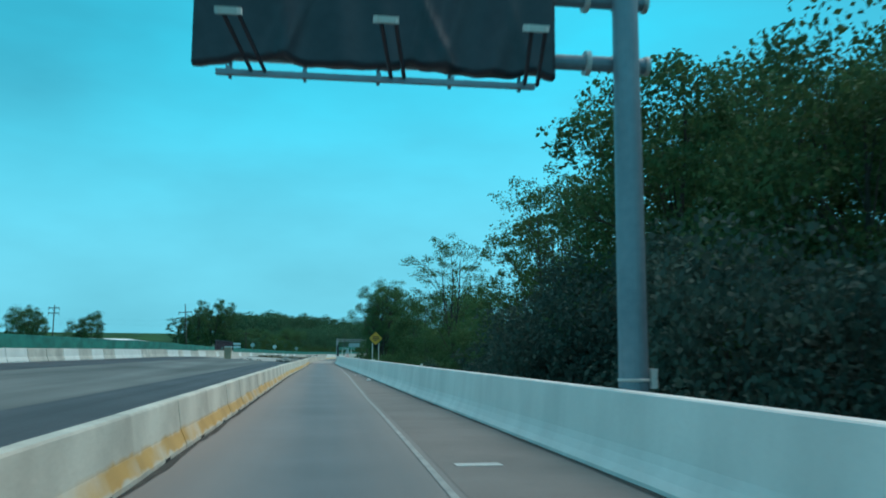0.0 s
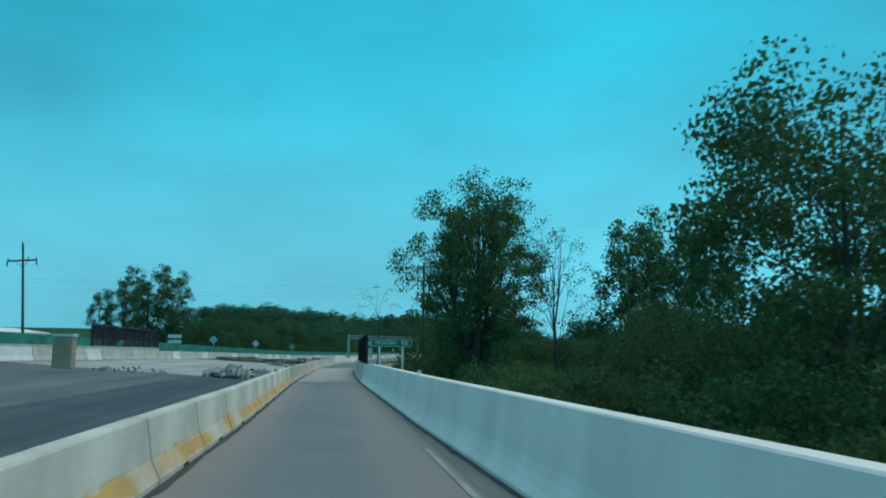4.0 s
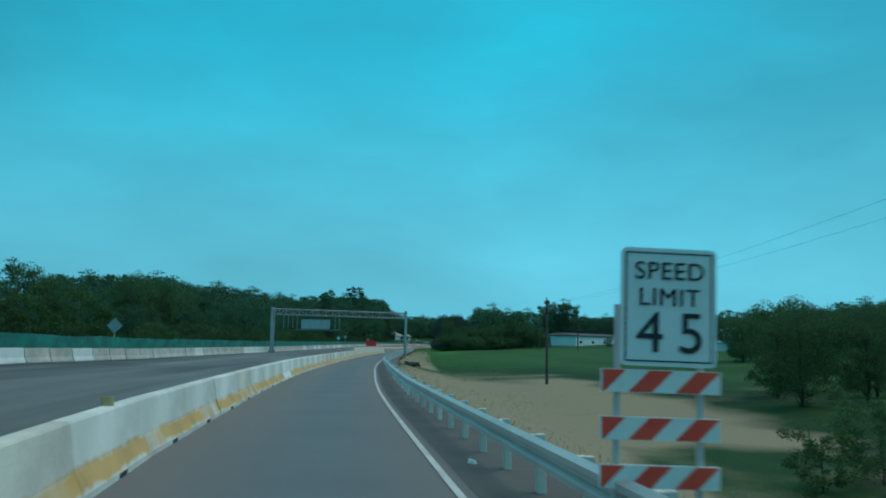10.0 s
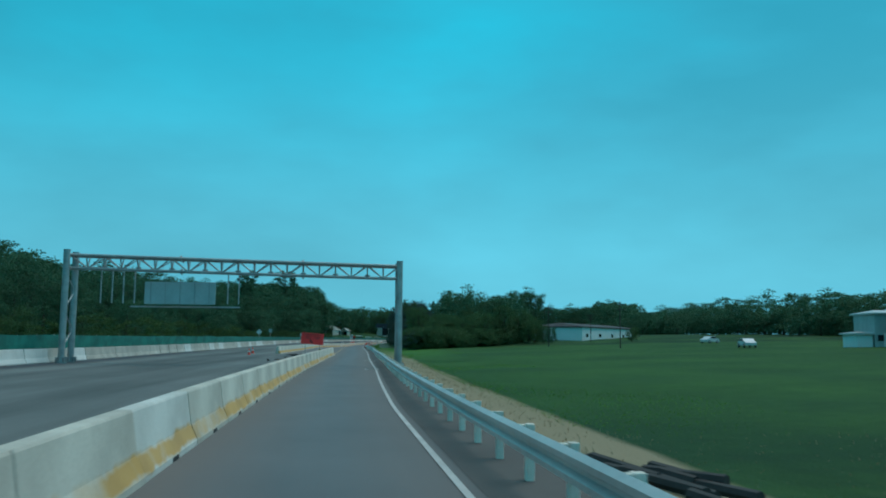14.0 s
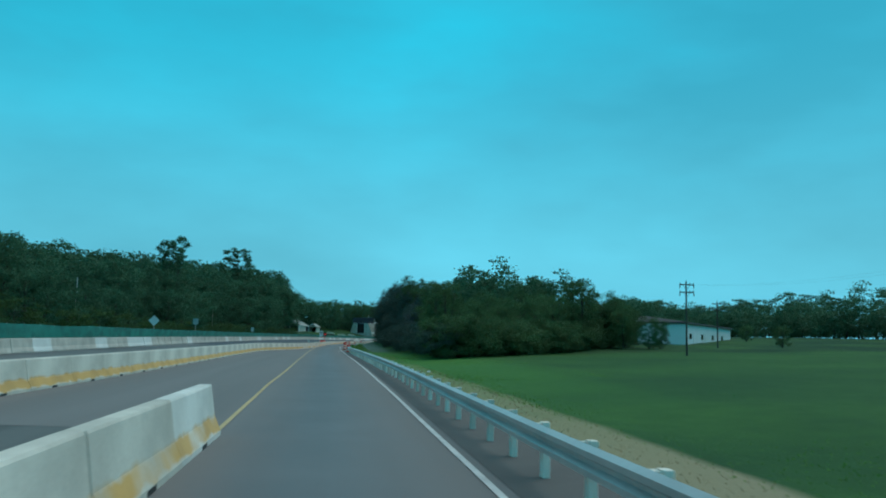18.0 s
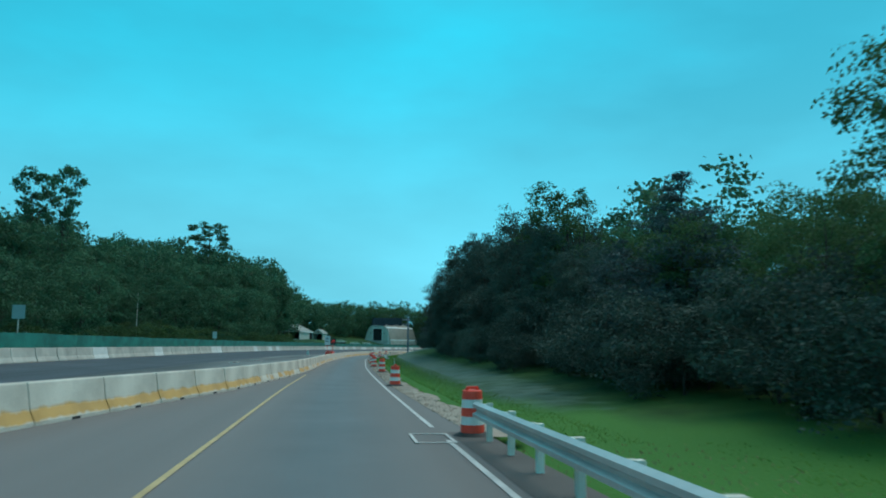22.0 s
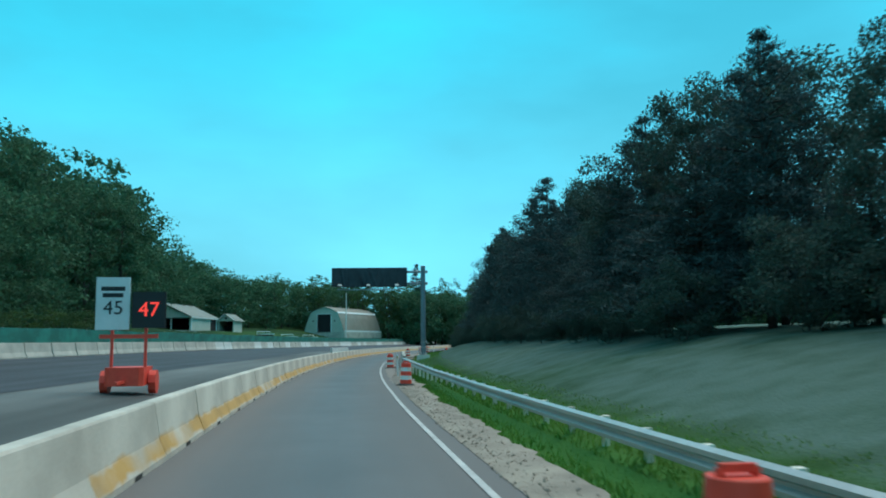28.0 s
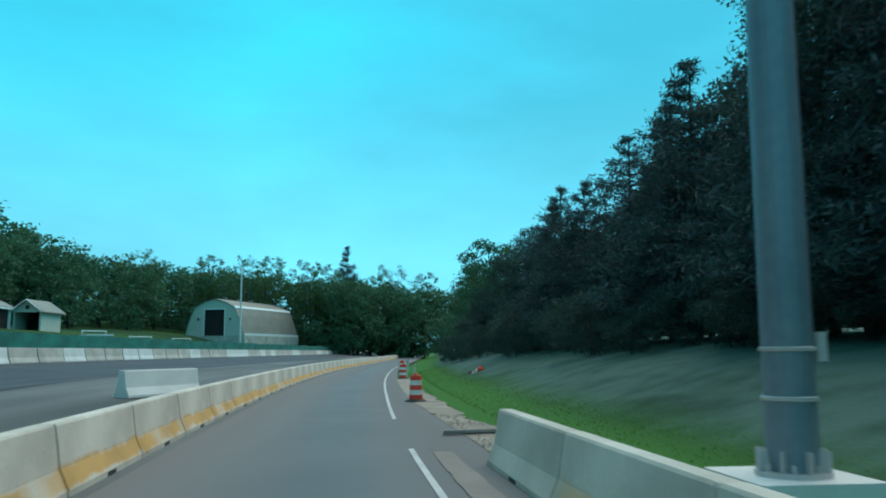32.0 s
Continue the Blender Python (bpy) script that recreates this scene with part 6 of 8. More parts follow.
# ---- utility poles and wires ----
def utility_pole(s, off, ztop, arms=((0.6, 2.4),), lean=0.0, gear=False, label="weathered wooden utility pole with crossarms", q=None, r=0.15):
    base = (q or P(s, off))
    zb = ground_z(*back(base.x, base.y)) if q else ground_z(s, off)
    t = thing("utility_pole", label, "pole", pose(base.x, base.y, zb - 0.3, 0, lean, yaw(s)), "utility poles")
    h = ztop - zb + 0.3
    part("pole", Geo().tube((0, 0, 0), (0, 0, h), r, r * 0.66, 12), M_WOOD, t)
    for d, w in arms:
        ar = part("crossarm", Geo().box((0, -0.16, h - d), (w, 0.10, 0.12), None, 0.015).tube((-w * 0.25, -0.18, h - d), (0, -0.1, h - d - 0.55), 0.02, n=5).tube((w * 0.25, -0.18, h - d), (0, -0.1, h - d - 0.55), 0.02, n=5), M_WOOD, t)
        for x in (-w / 2 + 0.08, w / 2 - 0.08, w * 0.2):
            part("insulator", Geo().lathe([(0.03, 0.0), (0.06, 0.04), (0.035, 0.08), (0.055, 0.12), (0.02, 0.17)], 10, (x, -0.16, h - d + 0.06)), M_CERAMIC, ar)
        if gear or ztop > 8.8:
            for x in (-w / 2 + 0.02, w / 2 - 0.02):
                part("strain_insulator", Geo().lathe([(0.03, -0.42), (0.07, -0.36), (0.04, -0.28), (0.07, -0.2), (0.04, -0.12), (0.06, -0.06), (0.02, 0.0)], 8, (x, -0.2, h - d)), M_CERAMIC, ar)
    part("cap_insulator", Geo().lathe([(0.03, 0.0), (0.06, 0.05), (0.035, 0.1), (0.05, 0.15), (0.02, 0.2)], 10, (0, 0, h)), M_CERAMIC, t)
    if gear:
        for x in (-0.95, -0.45, 0.45):
            part("switch_gear", Geo().tube((x - 0.05, -0.25, h - 3.1), (x + 0.1, -0.3, h - 2.3), 0.06, n=8).tube((x + 0.22, -0.25, h - 3.1), (x + 0.12, -0.3, h - 2.3), 0.05, n=8).box((x + 0.08, -0.22, h - 3.15), (0.5, 0.1, 0.1)), M_CERAMIC, t)
    return t


UTIL = [(152, 7.7, 9.5, ((0.35, 1.2), (1.55, 1.2), (2.75, 1.2))), (162, 8.7, 9.0, ((1.55, 2.2),)), (198.5, 12.2, 6.8, ((0.6, 2.0), (2.45, 2.2))), (269, 15.7, 5.6, ((0.3, 0.5), (1.2, 0.5)))]
for i, (s, o, z, arms) in enumerate(UTIL):
    utility_pole(s, o, z, arms, 1.5 if i == 1 else 0.0, i == 2, r=0.13)
for s, o, z in ((444, 40, 8.9), (416, 46, 8.5), (470, 56, 8.2), (330, 60, 7), (360, 72, 8), (300, 75, 7.5), (315, 92, 8), (148, -23.3, 9.8), (145, -44.5, 9.2), (226, -26, 8)):
    utility_pole(s, o, z, ((0.35, 1.7), (1.2, 1.7)) if o > 0 or s < 146 else ((1.3, 2.2),), -4 if o == -23.3 else 0, r=0.12)
for s, o, z, w in ((640, -33, 9.6, 0.08), (560, -30, 9, 0.07), (600, -33, 10, 0.07), (470, -33, 9, 0.08)):
    zb = ground_z(s, o)
    tagged(part("bare_pole", Geo().tube((0, 0, -0.3), (0, 0, z - zb), w, w * 0.7, 8), M_GPOST, None, m=at(s, o, zb)), "slim pale bare pole at the wood's edge", "pole")
fp = Vector((120.3, 745.5, 2.4))
tagged(part("flag_pole", Geo().tube((0, 0, 0), (0, 0, 10.2), 0.14, 0.09, 10).lathe([(0.12, 10.2), (0.15, 10.3), (0.05, 10.4)], 10), M_PALE, None, m=Matrix.Translation(fp)), "tall pale pole in front of the barn", "pole")


def wire(a, b, sag):
    cu = bpy.data.curves.new("wire", "CURVE")
    cu.dimensions, cu.bevel_depth, cu.bevel_resolution = "3D", 0.0035, 1
    sp = cu.splines.new("POLY")
    sp.points.add(20)
    for i in range(21):
        f = i / 20
        p = a.lerp(b, f)
        sp.points[i].co = (p.x, p.y, p.z - sag * 4 * f * (1 - f), 1)
    cu.materials.append(M_INK)
    tagged(new("overhead_wire", cu), "thin black overhead wire between poles", "wire", "overhead wires")


for dx, z in ((-0.5, 6.62), (0.5, 6.9), (-0.5, 7.35), (0.5, 7.6)):
    wire(P(154.4, 7.9 + dx, z - 0.1), P(146, -44.5 + dx, z - 0.5), 0.1)
for dx in (-0.9, 0.9):
    wire(P(162, 8.7 + dx, 7.65), P(198.5, 12.2 + dx, 6.3), 0.7)
    wire(P(198.5, 12.2 + dx, 6.3), P(269, 15.7 + dx * 0.2, 5.4), 0.9)
    wire(P(444, 40 + dx, 8.6), P(416, 46 + dx, 8.2), 0.5)
    wire(P(148, -23.3 + dx, 8.6), P(226, -26 + dx, 6.8), 1.2)

# fallen boards on the closed carriageway and the verge
for s, o, turn in ((515.6, -9.6, 70), (528, -9.2, 20)):
    t = thing("barricade_board", "fallen red and white striped barricade board on the pavement", "board", at(s, o, road_z(s, o) + 0.03, turn, 84))
    part("board", Geo().box((0, 0, 0), (1.3, 0.03, 0.22), None, 0.01), M_DRUMWHITE, t)
    part("stripes", stripes(1.28, 0.21, -0.018), M_ORANGE, t)


# ---- trees ----
def leaf_cloud(pts, dirs, size, seed, long=1.0, slim=0.62, face=0.55):
    """Small bent leaf sprays, each its own island of two triangles, at the points given, partly facing outwards."""
    r = np.random.RandomState(seed)
    n = len(pts)
    a = r.normal(size=(n, 3))
    a /= np.linalg.norm(a, axis=1)[:, None]
    a += dirs / (np.linalg.norm(dirs, axis=1)[:, None] + 1e-9) * face
    a /= np.linalg.norm(a, axis=1)[:, None] + 1e-9
    u = np.cross(a, r.normal(size=(n, 3)))
    u /= np.linalg.norm(u, axis=1)[:, None] + 1e-9
    v = np.cross(a, u)
    s = size * r.uniform(0.55, 1.35, n)[:, None]
    v, u = v * s * long, u * s * slim
    q = np.stack([pts - v, pts + u + a * s * 0.2, pts + v, pts - u + a * s * 0.2], 1).reshape(-1, 3)
    return q


def cloud_mesh(name, q, mat):
    n = len(q) // 4
    me = bpy.data.meshes.new(name)
    me.vertices.add(len(q))
    me.vertices.foreach_set("co", q.astype(np.float32).ravel())
    me.loops.add(len(q))
    me.loops.foreach_set("vertex_index", np.arange(len(q), dtype=np.int32))
    me.polygons.add(n)
    me.polygons.foreach_set("loop_start", np.arange(0, len(q), 4, dtype=np.int32))
    me.update(calc_edges=True)
    me.materials.append(mat)
    return me


def make_tree(seed, h, trunk_r, crown0, spread, blobs, leaves, size, mat, sprays=7, clump=0.36, lean=0.0, tall=1.0, forks=0, face=0.55):
    """Trunk and crown meshes: limbs reach boughs inside an egg-shaped space, twigs carry leaf sprays round each bough."""
    r = random.Random(seed)
    nr = np.random.RandomState(seed)
    g = Geo()
    knots = [Vector((0, 0, -0.4))]
    for k in range(1, 6):
        f = k / 5
        knots.append(Vector((lean * h * f + r.uniform(-0.02, 0.02) * h, r.uniform(-0.02, 0.02) * h, h * 0.86 * f)))
    for k in range(5):
        g.tube(knots[k], knots[k + 1], trunk_r * (1 - k * 0.18), trunk_r * (1 - (k + 1) * 0.18), 7, False)
    stems = [knots]
    for k in range(forks):
        a = k * math.tau / forks + r.uniform(-0.5, 0.5)
        st = knots[1].lerp(knots[2], r.random())
        end = Vector((math.cos(a) * spread * 0.5, math.sin(a) * spread * 0.5, h * r.uniform(0.72, 0.88)))
        ks = [st.lerp(end, f / 4) + Vector((math.cos(a), math.sin(a), 0)) * spread * 0.12 * math.sin(math.pi * f / 4) for f in range(5)]
        for j in range(4):
            g.tube(ks[j], ks[j + 1], trunk_r * (0.6 - 0.11 * j), trunk_r * (0.6 - 0.11 * (j + 1)), 6, False)
        stems.append([st] + ks)
    pts, dirs = [], []
    per = leaves // (blobs * sprays)
    for b in range(blobs):
        f = (b + 0.5) / blobs
        z = crown0 + (h - crown0) * (0.06 + 0.86 * f)
        egg = math.sin(math.pi * (0.14 + 0.70 * f)) ** 0.6
        ang = b * 2.399 + r.uniform(-0.5, 0.5)
        rad = spread * egg * r.uniform(0.35, 0.95)
        c = Vector((lean * z + rad * math.cos(ang), rad * math.sin(ang), z))
        br = spread * r.uniform(0.26, 0.46)
        stem = min(stems, key=lambda q: min((p.xy - c.xy).length + abs(p.z - z + 0.2 * h) * 0.6 for p in q))
        k = min(4, int(max(0.0, (z - 0.22 * h)) / (h * 0.86) * 5))
        st = stem[k].lerp(stem[k + 1], r.random())
        mid = st.lerp(c, 0.5) + Vector((0, 0, 0.05 * h * r.random()))
        lr = trunk_r * 0.30 * (1 - 0.5 * f)
        g.tube(st, mid, lr, lr * 0.6, 5, False).tube(mid, c, lr * 0.6, lr * 0.3, 5, False)
        out = Vector((math.cos(ang), math.sin(ang), 0.25))
        for _ in range(sprays):
            d = (Vector((r.gauss(0, 1), r.gauss(0, 1), r.gauss(0, 0.8))) + out * 0.5).normalized()
            e = c + Vector((d.x, d.y, d.z * 0.8 * tall)) * br * r.uniform(0.5, 1.05)
            g.tube(mid.lerp(c, r.uniform(0.4, 1.0)), e, lr * 0.22, lr * 0.07, 4, False)
            q = nr.normal(size=(per, 3))
            q *= (nr.rand(per) ** 0.45 / np.linalg.norm(q, axis=1))[:, None] * br * clump * 1.75 * r.uniform(0.75, 1.2)
            q *= np.array([1, 1, 0.62 * tall])
            pts.append(np.array(e) + q)
            dirs.append(q * 0.8 / br + np.array(d) * 0.7 + np.array([0, 0, 0.25]))
    q = leaf_cloud(np.concatenate(pts), np.concatenate(dirs), size, seed, face=face)
    return g.mesh("trunk", M_BARK), cloud_mesh("crown", q, mat)


def make_pine(seed, h, spread, leaves, size, mat=None):
    """Whorls of boughs carrying tufts of needles that point outwards and up."""
    r = random.Random(seed)
    nr = np.random.RandomState(seed)
    g = Geo().tube((0, 0, -0.4), (0, 0, h * 0.97), h * 0.016, h * 0.003, 7, False)
    pts, dirs = [], []
    rows = 17
    for k in range(rows):
        f = k / (rows - 1)
        z = h * (0.06 + 0.92 * f)
        reach = spread * (1 - f ** 2.0) ** 0.8 * r.uniform(0.7, 1.12) + 0.3
        for b in range(7 if f < 0.8 else 4):
            a = b * math.tau / 7 + k * 0.7 + r.uniform(-0.35, 0.35)
            rc = reach * r.uniform(0.6, 1.15)
            e = Vector((rc * math.cos(a), rc * math.sin(a), z + rc * 0.26 + r.uniform(-0.3, 0.4)))
            g.tube((0, 0, z), e, h * 0.004, h * 0.0012, 4, False)
            for _ in range(5):
                t = 0.35 + 0.68 * r.random() ** 0.7
                side = Vector((-math.sin(a), math.cos(a), 0)) * r.uniform(-0.42, 0.42) * rc * t * 0.6
                p = Vector((0, 0, z)).lerp(e, t) + side
                n = max(6, int(leaves / (rows * 6.3 * 5) * (1.15 - 0.9 * f)))
                pts.append(np.array(p) + nr.normal(size=(n, 3)) * (0.16 + 0.06 * rc) * np.array([1, 1, 0.6]))
                dirs.append(np.tile(np.array([math.cos(a) * 0.6, math.sin(a) * 0.6, 0.8]), (n, 1)) + nr.normal(size=(n, 3)) * 0.5)
    q = leaf_cloud(np.concatenate(pts), np.concatenate(dirs), size, seed, 1.6, 0.34)
    return g.mesh("trunk", M_BARK), cloud_mesh("crown", q, mat or M_PINE)


KIND = {
    "broad": [make_tree(11, 14, 0.26, 4.2, 4.3, 34, 21000, 0.095, M_LEAF, 8, 0.36, forks=2), make_tree(12, 13, 0.24, 2.6, 3.8, 32, 20000, 0.095, M_LEAF, 8, 0.36, forks=2)],
    "airy": [make_tree(21, 14, 0.18, 4.6, 3.3, 26, 8200, 0.075, M_LEAF2, 7, 0.26, forks=2), make_tree(22, 13, 0.16, 4.0, 2.8, 24, 7400, 0.075, M_LEAF2, 7, 0.26, forks=1)],
    "mid": [make_tree(31, 9, 0.17, 0.4, 3.2, 26, 19000, 0.074, M_LEAF, 9, 0.40), make_tree(32, 8.5, 0.16, 0.2, 2.9, 24, 18000, 0.074, M_LEAF, 9, 0.40)],
    "bush": [make_tree(41, 4, 0.06, 0.2, 2.2, 13, 9600, 0.060, M_LEAF, 9, 0.42), make_tree(42, 3.4, 0.05, 0.1, 2.3, 13, 9600, 0.060, M_LEAF, 9, 0.42)],
    # same build as bush; undergrowth shade comes from the darkened leaves
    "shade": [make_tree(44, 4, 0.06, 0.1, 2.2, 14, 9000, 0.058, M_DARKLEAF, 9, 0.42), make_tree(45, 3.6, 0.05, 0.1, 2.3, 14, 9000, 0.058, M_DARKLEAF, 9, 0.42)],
    "brush": [make_tree(43, 4, 0.06, 0.3, 2.4, 12, 5000, 0.075, M_LEAF2, 8, 0.32)],
    "pine": [make_pine(51, 14, 3.7, 26000, 0.105), make_pine(52, 13, 4.0, 26000, 0.105)],
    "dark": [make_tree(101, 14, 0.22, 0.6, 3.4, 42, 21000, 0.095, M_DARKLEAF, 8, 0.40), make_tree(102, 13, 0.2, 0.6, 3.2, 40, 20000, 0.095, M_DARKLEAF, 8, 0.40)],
    "far": [make_tree(61, 15, 0.24, 0.2, 4.2, 20, 9000, 0.155, M_FAR, 9, 0.44, face=0.7), make_tree(62, 14, 0.22, 0.0, 4.6, 18, 9000, 0.155, M_FAR, 9, 0.44, face=0.7), make_tree(63, 17, 0.26, 0.4, 3.6, 20, 9000, 0.155, M_FAR, 9, 0.44, face=0.7)],
    "coarse": [make_tree(61, 15, 0.24, 0.2, 4.2, 20, 2500, 0.26, M_FAR, 9, 0.44, face=0.7), make_tree(62, 14, 0.22, 0.0, 4.6, 18, 2500, 0.26, M_FAR, 9, 0.44, face=0.7), make_tree(63, 17, 0.26, 0.4, 3.6, 20, 2500, 0.26, M_FAR, 9, 0.44, face=0.7)],
    "topped": [make_tree(65, 15, 0.16, 9.6, 1.9, 14, 2600, 0.13, M_FAR, 8, 0.34), make_tree(66, 15, 0.18, 8.6, 2.4, 16, 3200, 0.13, M_FAR, 8, 0.34, forks=1)],
    "sapling": [make_tree(71, 9, 0.07, 2.2, 1.9, 18, 520, 0.055, M_LEAF2, 6, 0.26)],
    "bare": [make_tree(81, 11, 0.12, 3.0, 1.8, 24, 1700, 0.055, M_LEAF2, 7, 0.30, forks=1)],
    "big": [make_tree(111, 16, 0.32, 6.0, 3.9, 34, 30000, 0.08, M_LEAF, 9, 0.29, forks=3), make_tree(112, 15, 0.29, 5.8, 3.8, 32, 28000, 0.08, M_LEAF, 9, 0.29, forks=3)],
    "plane": [make_tree(91, 13, 0.2, 1.6, 2.5, 26, 11000, 0.095, M_LEAF, 10, 0.36, tall=1.3, forks=1), make_tree(92, 12.5, 0.2, 1.2, 2.8, 26, 11000, 0.095, M_LEAF, 10, 0.36, tall=1.2, forks=2)],
}
HEIGHT = {"broad": (14, 13), "airy": (14, 13), "mid": (9, 8.5), "bush": (4, 3.4), "shade": (4, 3.6), "brush": (4,), "pine": (14, 13), "far": (15, 14, 17), "dark": (14, 13), "topped": (15, 15), "sapling": (9,), "bare": (11,), "plane": (13, 12.5), "big": (16, 15)}
WORDS = {"broad": ("tree", "broad leafy tree with a dense dark crown"), "airy": ("tree", "tall open tree with thin spring leaves"), "mid": ("tree", "dense rounded roadside tree"),
         "bush": ("bush", "dark leafy bush in the roadside thicket"), "shade": ("bush", "bush at the foot of the trees with shade put into its leaf colour"), "brush": ("bush", "light green scrub bush"), "pine": ("pine_tree", "dark pine tree with ragged boughs"),
         "dark": ("tree", "dark dense tree on the bank with a ragged top"),
         "far": ("tree", "woodland tree on the hillside"), "topped": ("tree", "tall tree with a bare trunk and a small crown"), "big": ("tree", "tall spreading tree with open branches and dark leaves"), "sapling": ("tree", "thin young tree with sparse leaves"), "bare": ("tree", "half-bare tree with fine twigs"), "plane": ("tree", "upright slender tree with a loose crown")}
tr = random.Random(9)


def tree(kind, place, top, base=None, wide=1.0, group="", label=""):
    """Plants a tree of a kind so that its tip reaches the height top."""
    i = tr.randrange(len(KIND[kind]))
    name, words = WORDS[kind]
    zb = ground_z(*back(place.x, place.y)) if base is None else base
    k = max(0.35, (top - zb) / HEIGHT[kind][i])
    t = thing(name, label or words, "tree" if name != "bush" else "bush", None, group)
    w = k * wide if k < 1 else k ** 0.6 * wide
    t.matrix_basis = Matrix.LocRotScale((place.x, place.y, zb), Euler((0, 0, tr.uniform(0, 6.28))), (w, w, k))
    a, b = KIND[kind][i]
    part("trunk", a, None, t)
    part("crown", b, None, t)
    return t


def wood(name, spots, label):
    """Many trees that cannot be told apart, joined: one mesh of trunks and crowns."""
    cs, ts = [], Geo()
    raw = [(np.array([v.co for v in b.vertices]), [v.co.copy() for v in a.vertices], [tuple(f.vertices) for f in a.polygons]) for a, b in KIND["coarse"]]
    for p, top, wide in spots:
        i = tr.randrange(3)
        zb = ground_z(*back(p.x, p.y))
        k = max(0.35, (top - zb) / HEIGHT["far"][i])
        w = (k if k < 1 else k ** 0.6) * wide
        q = raw[i][0]
        a = tr.uniform(0, 6.28)
        c, s_ = math.cos(a), math.sin(a)
        cs.append(np.stack([(q[:, 0] * c - q[:, 1] * s_) * w + p.x, (q[:, 0] * s_ + q[:, 1] * c) * w + p.y, q[:, 2] * k + zb], 1))
        vs = raw[i][1][:35]
        ts.add([(v.x * w + p.x, v.y * w + p.y, v.z * k + zb) for v in vs], [f for f in raw[i][2] if max(f) < 35])
    tagged(new(name, cloud_mesh(name, np.concatenate(cs), M_FAR)), label, "wood", kind="stuff")
    tagged(part(name + "_trunks", ts, M_BARK), "bare trunks of the " + name.replace("_", " "), "wood", kind="stuff")


def thicket(name, spots, label):
    """Bushes grown into one another, joined."""
    raw = [np.array([v.co for v in b.vertices]).reshape(-1, 4, 3)[::2].reshape(-1, 3) for a, b in KIND["bush"]]
    cs = []
    for p, top, wide in spots:
        i = tr.randrange(2)
        zb = ground_z(*back(p.x, p.y))
        k = max(0.35, (top - zb) / HEIGHT["bush"][i])
        w = (k if k < 1 else k ** 0.6) * wide
        q = raw[i] * 1.05
        a = tr.uniform(0, 6.28)
        c, s_ = math.cos(a), math.sin(a)
        cs.append(np.stack([(q[:, 0] * c - q[:, 1] * s_) * w + p.x, (q[:, 0] * s_ + q[:, 1] * c) * w + p.y, q[:, 2] * k + zb], 1))
    tagged(new(name, cloud_mesh(name, np.concatenate(cs), M_LEAF)), label, "thicket", kind="stuff")


# roadside wood at the start
for s, o, z, kind in ((14, 16, 11.5, "broad"), (19, 13.5, 10, "mid"), (23, 15, 11, "broad"), (27.5, 12.5, 12.3, "broad"), (33, 14, 12.8, "broad"), (40, 13, 11.5, "airy"), (44.5, 12.5, 11.8, "airy"), (48, 14, 12.6, "airy"),
                      (53.5, 13, 10.4, "airy"), (36, 19, 13, "broad"), (26, 20, 13, "broad"), (44, 20, 9, "mid"), (55, 24, 4.0, "mid"), (10, 14, 10.5, "broad"), (5, 15, 11, "broad"),
                      (57.0, 12.3, 6.8, "plane"), (63, 14, 2.6, "mid"), (67, 12.8, 4.8, "mid"), (73, 13.5, 4.9, "mid"), (78, 12, 13.3, "airy"), (84, 15, 5.6, "mid"), (89, 13, 5.2, "mid"), (99, 12, 9.2, "mid"), (104, 16, 9, "mid"),
                      (109.5, 12, 3.6, "mid"), (113.5, 14, 3.8, "mid"), (144.3, 23.8, 13.6, "plane"), (146.2, 25.4, 12.6, "plane"), (139, 26.5, 12.3, "plane"), (141, 28.2, 12.0, "plane"), (134.8, 9.8, 13.2, "big"), (142.5, 10.8, 12.6, "big"), (134.5, 15.0, 11.4, "bare"), (156.0, 9.6, 5.0, "mid"), (160.5, 11, 4.4, "mid"),
                      (141.2, 3.4, 7.2, "sapling"), (150, 20, 3, "mid"), (140, 22, 3, "mid"), (130, 20, 3.4, "mid")):
    tree(kind, P(s, o), z, group="trees beside the wall")
for i in range(64):
    s = -4 + i * 2.15
    o = 8.0 + tr.uniform(0, 4.5)
    z = tr.uniform(0.6, 2.2) + 1.8 if s < 40 else tr.uniform(0.2, 1.5)
    tree("shade" if s < 62 else ("bush" if tr.random() < 0.4 or tr.random() < 0.7 else "brush"), P(s, o), z, group="thicket beside the wall")
thicket("thicket", [(P(137 + i * 0.85, tr.uniform(8.0, 19)), tr.uniform(0.2, 2.4), 1.1) for i in range(44)], "dense green thicket below the bridge")
for s, o, z in ((22, 10.5, 5.4), (26, 10.6, 5.6), (29.5, 10.3, 5.6), (33, 10.5, 5.4), (36.5, 10.2, 5.0), (40.5, 10.8, 4.0), (44.5, 11, 3.4), (48.5, 11.2, 3.2), (53, 11.6, 2.8), (58, 12.5, 2.6), (64, 12, 2.6)):
    tree("dark", P(s, o), z, wide=1.3, group="trees beside the wall")
